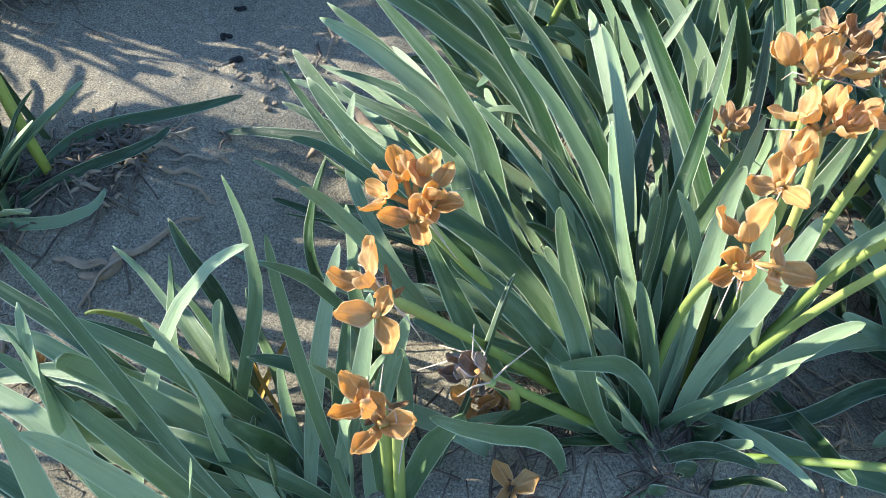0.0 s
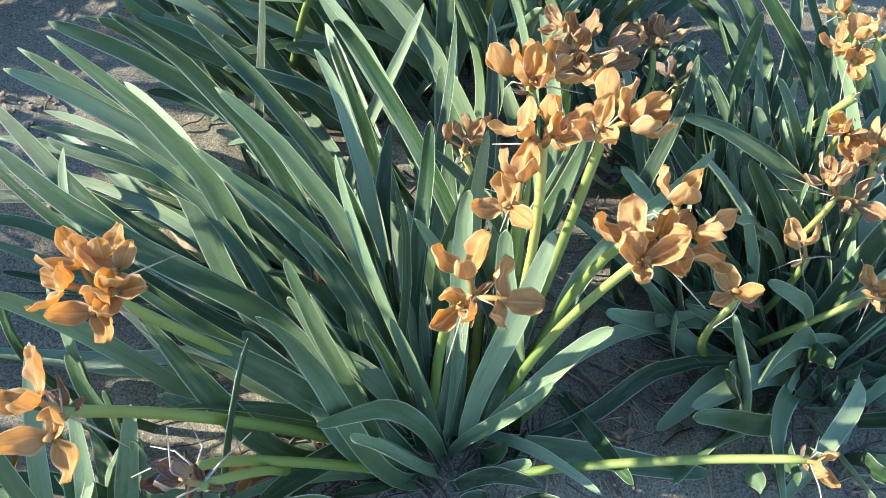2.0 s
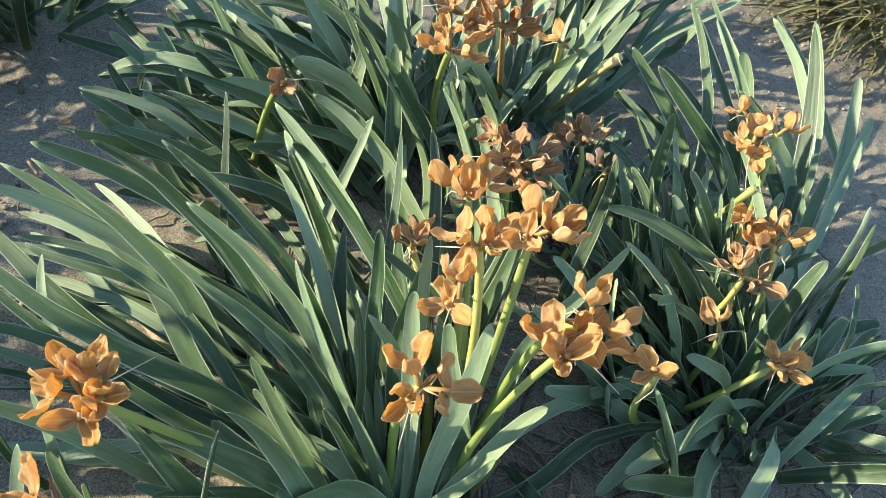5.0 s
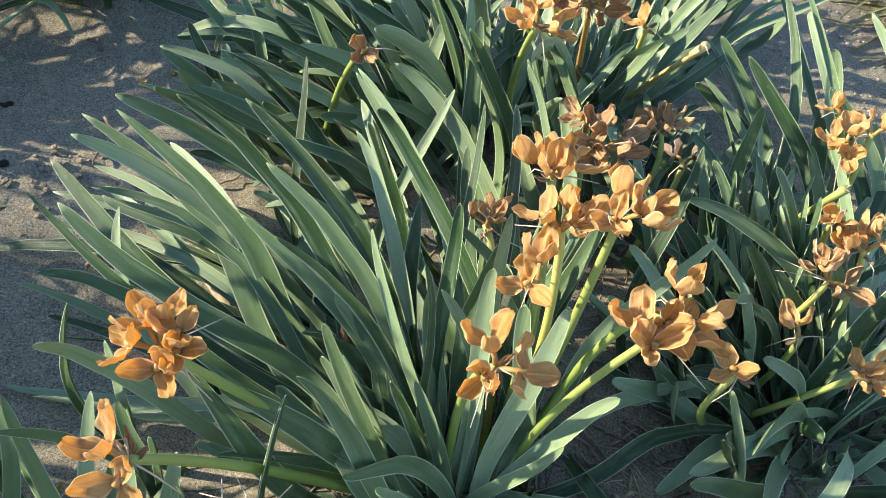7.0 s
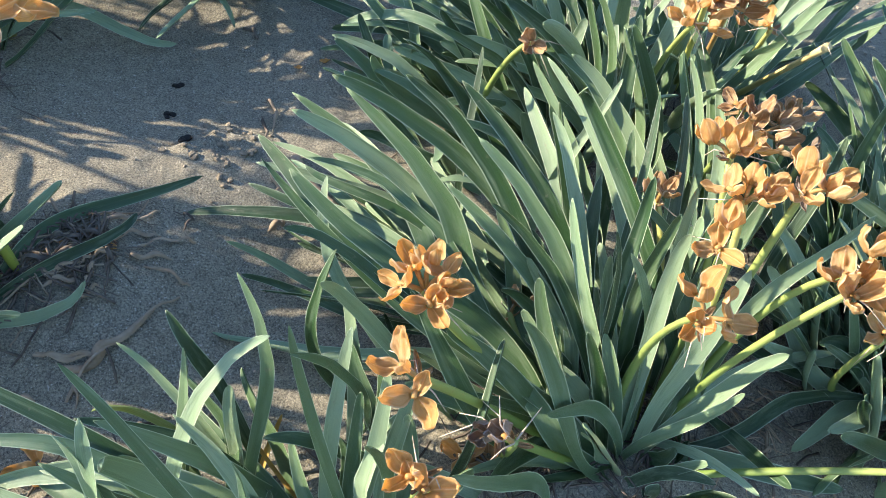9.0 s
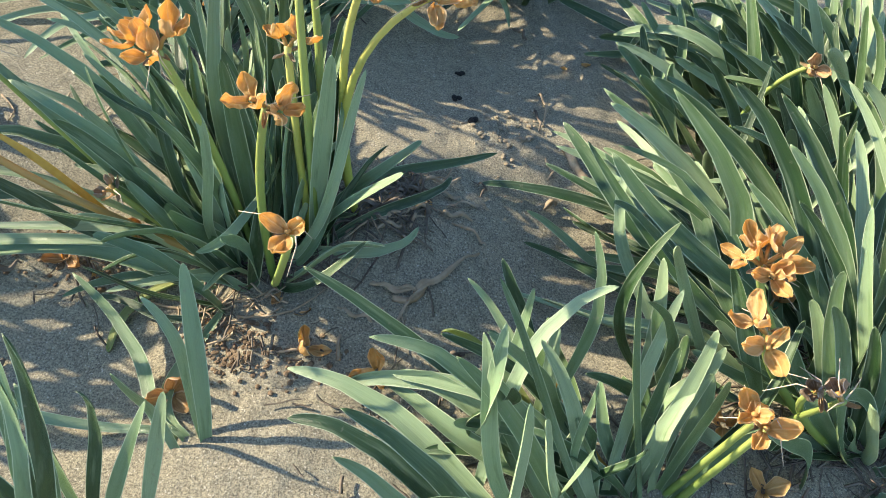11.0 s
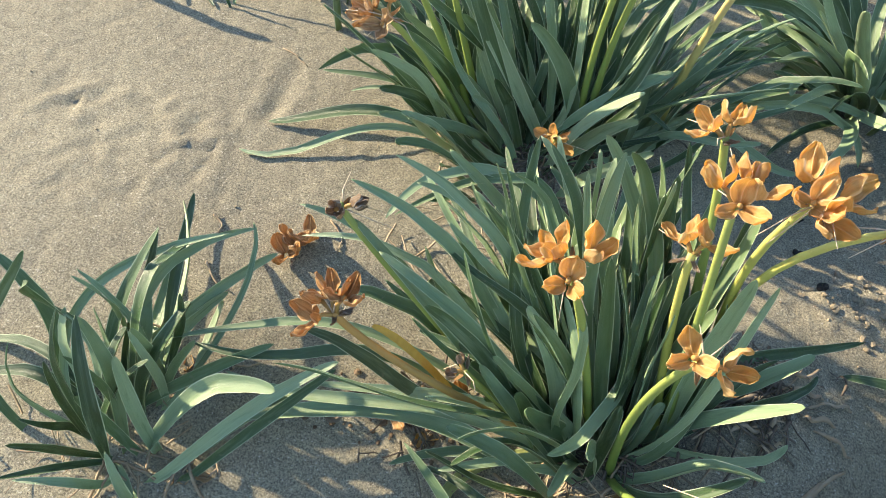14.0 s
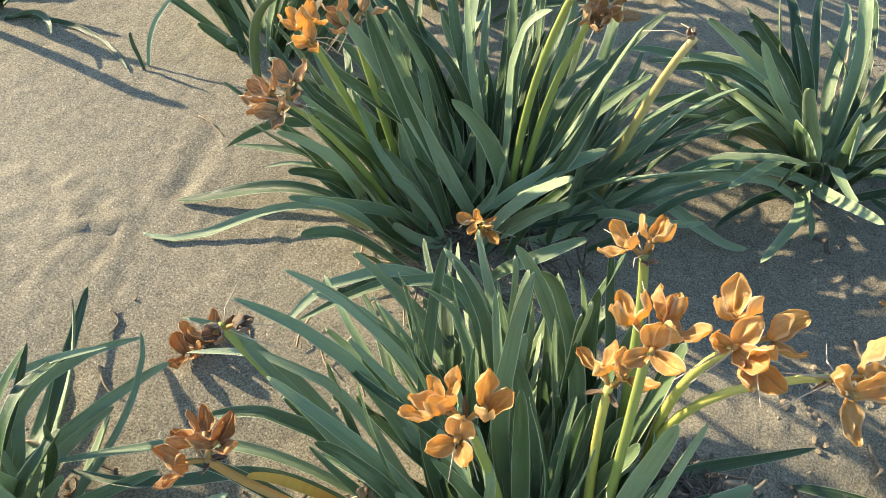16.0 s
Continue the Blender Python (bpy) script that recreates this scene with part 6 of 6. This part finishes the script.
def dry_leaf(width, *spots):
    """A withered, twisted leaf lying on the sand."""
    points = smooth_line(spots, 21)
    left = (points[1] - points[0]).cross(Vector((0, 0, 1))).normalized()
    wave = rng.uniform(0, 6)
    for i, p in enumerate(points):
        p += left * 0.0015 * math.sin(wave + i * 0.45)
        p.z = sand_top(p.x, p.y) + 0.0035 + 0.003 * (1 + math.sin(wave + i * 0.6)) * (0.2 < i / 20 < 0.95)
    widths = [width * (0.35 + 0.65 * math.sin(math.pi * (0.1 + 0.85 * i / 20))) * (0.9 + 0.16 * math.sin(wave * 2 + i * 0.7)) for i in range(21)]
    flats = [0.3 * math.sin(wave) + 0.5 * math.sin(wave + i * 0.18) for i in range(21)]
    me = strap(points, widths, flats, 0.001, 0.3, "dry_leaf", left)
    me.materials.append(STRAW if rng.random() < 0.6 else DARK_LITTER)
    tagged(new("dry_leaf", me), "withered grey-brown strap leaf curled on the sand", "dead leaf", "dead leaves on the sand")


def twig(radius, *spots):
    points = smooth_line(spots, 12)
    for i, p in enumerate(points):
        p.z = sand_top(p.x, p.y) + radius * 0.7 + 0.002 * rng.random()
    me = tube(points, [radius * (1 - 0.4 * i / 11) for i in range(12)], "twig", 1, 6)
    me.materials.append(STRAW)
    tagged(new("twig", me), "thin pale dry twig lying on sand", "twig", "twigs on the sand")


def pale_stick(radius, *spots):
    points = smooth_line(spots, 10)
    for p in points:
        p.z = sand_top(p.x, p.y) + radius * 0.6
    me = tube(points, [radius * (0.9 + 0.2 * rng.random()) for _ in points], "dead_stalk", 0.7, 10)
    me.materials.append(PALE_STICK)
    tagged(new("dead_stalk", me), "bleached thick dead stalk half sunk in sand", "dead stalk")


def seed(radius, spot):
    x, y = spot
    bm = bmesh.new()
    bmesh.ops.create_icosphere(bm, subdivisions=2, radius=radius)
    for v in bm.verts:
        v.co.x *= 1.25
        v.co.z *= 0.7
        v.co += v.co.normalized() * (radius * 0.22 * noise.noise(v.co * 180 + Vector((x * 50, y * 50, 0))))
    me = bpy.data.meshes.new("seed")
    bm.to_mesh(me)
    bm.free()
    me.materials.append(SEED)
    ob = new("seed", me)
    ob.location = (x, y, sand_top(x, y) + radius * 0.35)
    ob.rotation_euler = (0, 0, rng.uniform(0, 6))
    tagged(ob, "angular black seed lying on sand", "seed", "black seeds")


def loose_capsule(tone, spot):
    x, y = spot
    ob = new("seed_capsule")
    ob.location = (x, y, sand_top(x, y) + 0.007)
    tagged(ob, "fallen open tan seed capsule lying on sand", "seed capsule", "fallen capsules")
    capsule(ob, Vector((0, 0, 0)), Vector((rng.uniform(-0.5, 0.5), rng.uniform(-0.5, 0.5), 0.8)), 0.027, tone, 0.8)


dry_leaf(0.006, (-0.335, 0.396), (-0.322, 0.423), (-0.299, 0.450), (-0.273, 0.474), (-0.240, 0.507))
dry_leaf(0.007, (-0.367, 0.442), (-0.344, 0.437), (-0.311, 0.435))
dry_leaf(0.006, (-0.324, 0.542), (-0.320, 0.524), (-0.328, 0.511))
dry_leaf(0.006, (-0.365, 0.508), (-0.349, 0.514), (-0.329, 0.515))
dry_leaf(0.007, (-0.293, 0.548), (-0.275, 0.547), (-0.249, 0.552))
dry_leaf(0.005, (-0.275, 0.538), (-0.246, 0.531), (-0.231, 0.521))
dry_leaf(0.006, (-0.384, 0.533), (-0.363, 0.522), (-0.343, 0.528), (-0.324, 0.543))
dry_leaf(0.006, (-0.314, 0.555), (-0.303, 0.541), (-0.309, 0.523))
dry_leaf(0.005, (-0.342, 0.502), (-0.325, 0.497), (-0.312, 0.508))
twig(0.0014, (-0.409, 0.453), (-0.396, 0.484), (-0.381, 0.533))
twig(0.0016, (-0.510, 0.400), (-0.478, 0.399), (-0.448, 0.408), (-0.417, 0.433))
twig(0.0018, (-0.549, 0.406), (-0.589, 0.414), (-0.622, 0.421))
twig(0.0018, (-0.592, 0.428), (-0.557, 0.413), (-0.513, 0.416), (-0.477, 0.430))
twig(0.0015, (-0.501, 0.423), (-0.479, 0.402), (-0.461, 0.412))
twig(0.0015, (-0.493, 0.416), (-0.503, 0.396), (-0.521, 0.392))
twig(0.0025, (-0.482, 0.423), (-0.474, 0.433), (-0.464, 0.431))
twig(0.002, (-0.466, 0.356), (-0.442, 0.360), (-0.418, 0.366))
twig(0.0025, (-0.393, 0.353), (-0.395, 0.369), (-0.394, 0.382))
twig(0.0012, (-0.372, 0.490), (-0.380, 0.469), (-0.389, 0.453))
pale_stick(0.0065, (-0.116, 0.715), (-0.098, 0.671), (-0.071, 0.637))
pale_stick(0.007, (-0.029, 0.583), (-0.016, 0.559), (-0.006, 0.535))
dry_leaf(0.005, (-0.157, 0.792), (-0.150, 0.767), (-0.151, 0.737))
dry_leaf(0.005, (-0.145, 0.689), (-0.138, 0.665), (-0.144, 0.650))
dry_leaf(0.008, (-0.152, 0.605), (-0.140, 0.615), (-0.132, 0.621))
twig(0.0014, (0.464, 0.324), (0.488, 0.352), (0.514, 0.389))
twig(0.0016, (0.332, 0.345), (0.350, 0.336), (0.362, 0.319), (0.365, 0.309))
twig(0.0016, (0.370, 0.345), (0.377, 0.323), (0.386, 0.306))
twig(0.0014, (0.337, 0.350), (0.372, 0.342), (0.395, 0.335))
dry_leaf(0.006, (0.315, 0.341), (0.328, 0.327), (0.334, 0.311))
dry_leaf(0.006, (0.337, 0.302), (0.349, 0.294), (0.366, 0.297))
dry_leaf(0.005, (0.546, 0.221), (0.567, 0.234), (0.564, 0.217), (0.594, 0.219))
dry_leaf(0.006, (0.699, 0.297), (0.718, 0.290), (0.750, 0.294))
dry_leaf(0.006, (0.700, 0.276), (0.717, 0.266), (0.742, 0.268))
dry_leaf(0.006, (0.681, 0.260), (0.705, 0.250), (0.735, 0.252))
dry_leaf(0.006, (-0.401, 0.411), (-0.384, 0.405), (-0.361, 0.398))
dry_leaf(0.006, (-0.365, 0.442), (-0.338, 0.439), (-0.310, 0.437))
dry_leaf(0.006, (-0.288, 0.372), (-0.275, 0.368), (-0.256, 0.375))
dry_leaf(0.006, (-0.229, 0.374), (-0.217, 0.378), (-0.205, 0.380))
twig(0.0016, (-0.331, 0.412), (-0.326, 0.402), (-0.327, 0.391))
dry_leaf(0.007, (-0.179, 0.979), (-0.165, 0.967), (-0.159, 0.949))
dry_leaf(0.006, (-0.200, 1.134), (-0.168, 1.133), (-0.138, 1.122))
dry_leaf(0.005, (-0.216, 1.123), (-0.184, 1.122), (-0.161, 1.112))
twig(0.0012, (-1.009, 0.943), (-0.987, 0.933), (-0.963, 0.917))
twig(0.0016, (-0.985, 0.638), (-0.970, 0.627), (-0.973, 0.609))
twig(0.0016, (-0.968, 0.575), (-0.949, 0.554), (-0.929, 0.546))
twig(0.0016, (-0.904, 0.429), (-0.897, 0.443), (-0.890, 0.464))
dry_leaf(0.012, (-0.765, 0.299), (-0.755, 0.320), (-0.744, 0.342))
seed(0.004, (-0.273, 0.796))
seed(0.004, (-0.249, 0.742))
seed(0.004, (-0.265, 0.859))
seed(0.003, (-0.272, 0.789))
seed(0.003, (-0.269, 0.861))
seed(0.003, (-0.250, 0.740))
seed(0.004, (-0.261, 0.863))
seed(0.004, (-0.266, 0.796))
seed(0.005, (-0.244, 0.742))
seed(0.004, (-0.243, 0.745))
seed(0.004, (-0.250, 0.737))
loose_capsule(0, (-0.427, 0.361))
loose_capsule(0, (-0.352, 0.339))
loose_capsule(1, (-0.712, 0.466))
loose_capsule(1, (-0.560, 0.307))
loose_capsule(0, (0.056, 0.244))
loose_capsule(1, (-0.875, 0.620))
loose_capsule(1, (-0.863, 0.636))
loose_capsule(2, (-0.881, 0.607))
loose_capsule(1, (-0.636, 0.489))
loose_capsule(0, (0.028, 0.313))
loose_capsule(1, (0.054, 0.310))
dry_leaf(0.006, (-0.329, 0.571), (-0.310, 0.590), (-0.288, 0.590), (-0.264, 0.611))
dry_leaf(0.007, (-0.311, 0.558), (-0.286, 0.576), (-0.260, 0.577))
dry_leaf(0.006, (-0.352, 0.553), (-0.329, 0.547), (-0.303, 0.554))
dry_leaf(0.005, (-0.251, 0.613), (-0.231, 0.611), (-0.239, 0.592))
dry_leaf(0.006, (-0.281, 0.557), (-0.254, 0.574), (-0.227, 0.578))
twig(0.0015, (-0.364, 0.575), (-0.328, 0.598), (-0.284, 0.606))
twig(0.0014, (-0.335, 0.546), (-0.298, 0.581), (-0.276, 0.623))
dry_leaf(0.006, (-0.152, 0.830), (-0.138, 0.807), (-0.141, 0.765))
twig(0.0012, (-0.846, 0.669), (-0.826, 0.650), (-0.825, 0.627))
dry_leaf(0.006, (-0.919, 0.481), (-0.900, 0.474), (-0.891, 0.458))
dry_leaf(0.006, (-0.782, 0.468), (-0.763, 0.467), (-0.747, 0.478))
dry_leaf(0.007, (-0.794, 0.447), (-0.777, 0.443), (-0.758, 0.451))
twig(0.0014, (-0.908, 0.471), (-0.882, 0.467), (-0.866, 0.475))
dry_leaf(0.008, (-0.396, 0.527), (-0.380, 0.542), (-0.356, 0.540), (-0.334, 0.553))
dry_leaf(0.007, (-0.382, 0.516), (-0.363, 0.526), (-0.342, 0.523))
dry_leaf(0.007, (-0.352, 0.555), (-0.335, 0.568), (-0.313, 0.567))
dry_leaf(0.006, (-0.381, 0.549), (-0.365, 0.560), (-0.351, 0.570))
dry_leaf(0.006, (-0.337, 0.532), (-0.320, 0.543), (-0.302, 0.543))
dry_leaf(0.012, (-0.340, 0.428), (-0.317, 0.428), (-0.307, 0.442), (-0.292, 0.456), (-0.265, 0.487))
dry_leaf(0.007, (-0.568, 0.411), (-0.546, 0.418), (-0.516, 0.417))


def flake(tone, size, *spots):
    """Torn papery scraps of old capsules lying flat."""
    for x, y in spots:
        ob = new("husk_scrap", rng.choice(VALVES[tone]))
        k = size * rng.uniform(0.8, 1.2)
        ob.matrix_world = pose(x, y, sand_top(x, y) + 0.003, rng.uniform(60, 105), rng.uniform(-20, 20), rng.uniform(0, 360)) @ Matrix.Diagonal((k, k, k, 1))
        tagged(ob, "torn tan papery capsule scrap on sand", "husk scrap", "husk scraps")


flake(0, 0.022, (-0.703, 0.459), (-0.675, 0.455), (-0.658, 0.452))
flake(1, 0.022, (-0.89, 0.337), (-0.885, 0.347), (-0.902, 0.334), (-0.936, 0.443), (-0.73, 0.475))
flake(2, 0.018, (-0.43, 0.41), (-0.465, 0.43), (-0.545, 0.395))
flake(0, 0.014, (-0.31, 0.56), (-0.335, 0.575), (-0.345, 0.55), (-0.075, 0.9), (-0.1, 0.885))


def scatter(name, label, category, count, middle, spread, material, size, flat):
    """Small bits, too many to count, on the sand round a place."""
    bm = bmesh.new()
    for _ in range(count):
        x, y = rng.gauss(middle[0], spread[0]), rng.gauss(middle[1], spread[1])
        r = size * rng.uniform(0.4, 1.3)
        m = pose(x, y, sand_top(x, y) + r * flat * 0.4, rng.uniform(-20, 20), rng.uniform(-20, 20), rng.uniform(0, 360)) @ Matrix.Diagonal((r * rng.uniform(0.7, 1.6), r, r * flat, 1))
        bmesh.ops.create_icosphere(bm, subdivisions=1, radius=1, matrix=m)
    me = bpy.data.meshes.new(name)
    bm.to_mesh(me)
    bm.free()
    me.polygons.foreach_set("use_smooth", [False] * len(me.polygons))
    me.materials.append(material)
    tagged(new(name, me), label, category, kind="stuff")


def straw_bits(count, middle, spread, long, material):
    """Broken straw and leaf shreds round a foot."""
    verts, faces = [], []
    for _ in range(count):
        x, y = rng.gauss(middle[0], spread), rng.gauss(middle[1], spread)
        a, length, w = rng.uniform(0, 6.28), rng.uniform(0.3, 1) * long, rng.uniform(0.0005, 0.0018)
        bend = rng.uniform(-0.5, 0.5)
        rings = []
        px, py = x, y
        for i in range(5):
            h = a + bend * i / 4
            z = sand_top(px, py) + 0.003 + 0.006 * rng.random()
            sx, sy = -math.sin(h) * w, math.cos(h) * w
            k = len(verts)
            verts += [(px - sx, py - sy, z), (px, py, z + w * 0.8), (px + sx, py + sy, z), (px, py, z - w * 0.5)]
            rings.append(k)
            px, py = px + math.cos(h) * length / 4, py + math.sin(h) * length / 4
        for p, q in zip(rings, rings[1:]):
            for c in range(4):
                d = (c + 1) % 4
                faces.append((p + c, p + d, q + d, q + c))
    me = mesh_from("straw_litter", verts, faces)
    me.materials.append(material)
    tagged(new("straw_litter", me), "shreds of dry brown straw on sand", "litter", kind="stuff")


scatter("gravel", "pale gravel and shell bits on sand", "gravel", 1500, (1.15, 1.1), (0.28, 0.25), PEBBLE, 0.0028, 0.6)
scatter("gravel", "sparse pale grit on sand", "gravel", 160, (-0.3, 0.6), (0.45, 0.35), PEBBLE, 0.0016, 0.7)
scatter("soil_crumbs", "crumbly brown soil clods on sand", "soil", 260, (-0.51, 0.37), (0.028, 0.022), SOIL, 0.0028, 0.6)
scatter("soil_crumbs", "loose tan clods in trodden sand", "soil", 60, (-0.205, 0.735), (0.03, 0.022), CLOD, 0.0035, 0.6)
scatter("soil_crumbs", "brown clods and chaff on sand", "soil", 70, (-0.70, 0.46), (0.05, 0.018), SOIL, 0.0035, 0.6)
scatter("soil_crumbs", "brown clods and chaff on sand", "soil", 50, (-0.44, 0.345), (0.03, 0.02), SOIL, 0.0032, 0.6)
straw_bits(10, (-0.50, 0.41), 0.03, 0.05, STRAW)
straw_bits(24, (-0.50, 0.37), 0.03, 0.02, DARK_LITTER)
straw_bits(40, (-0.34, 0.58), 0.02, 0.06, DARK_LITTER)
straw_bits(60, (0.33, 0.35), 0.05, 0.06, STRAW)
straw_bits(70, (0.12, 0.22), 0.06, 0.05, DARK_LITTER)
straw_bits(60, (0.72, 0.27), 0.06, 0.07, STRAW)
straw_bits(50, (0.0, 1.27), 0.07, 0.08, STRAW)
straw_bits(40, (-0.68, 0.46), 0.04, 0.04, DARK_LITTER)
straw_bits(40, (-0.33, 0.30), 0.05, 0.04, DARK_LITTER)
straw_bits(60, (-0.62, 0.80), 0.08, 0.06, STRAW)
straw_bits(40, (-0.95, 0.34), 0.06, 0.05, STRAW)
straw_bits(40, (-0.05, 0.25), 0.07, 0.05, DARK_LITTER)
straw_bits(40, (0.6, 0.25), 0.07, 0.05, DARK_LITTER)
straw_bits(70, (-0.365, 0.541), 0.028, 0.07, DARK_LITTER)
straw_bits(26, (-0.365, 0.541), 0.03, 0.06, STRAW)
straw_bits(14, (-0.53, 0.41), 0.04, 0.05, STRAW)
# dead litter at the clump feet, laid thick and dark to deepen gap shade
for x, y, many, wide in ((0.17, 0.36, 260, 0.08), (0.6, 0.44, 240, 0.1), (0.28, 0.78, 260, 0.1), (-0.58, 0.87, 200, 0.07), (-0.48, 0.5, 120, 0.035), (0.5, 0.62, 160, 0.07)):
    straw_bits(many, (x, y), wide, 0.07, DARK_LITTER)
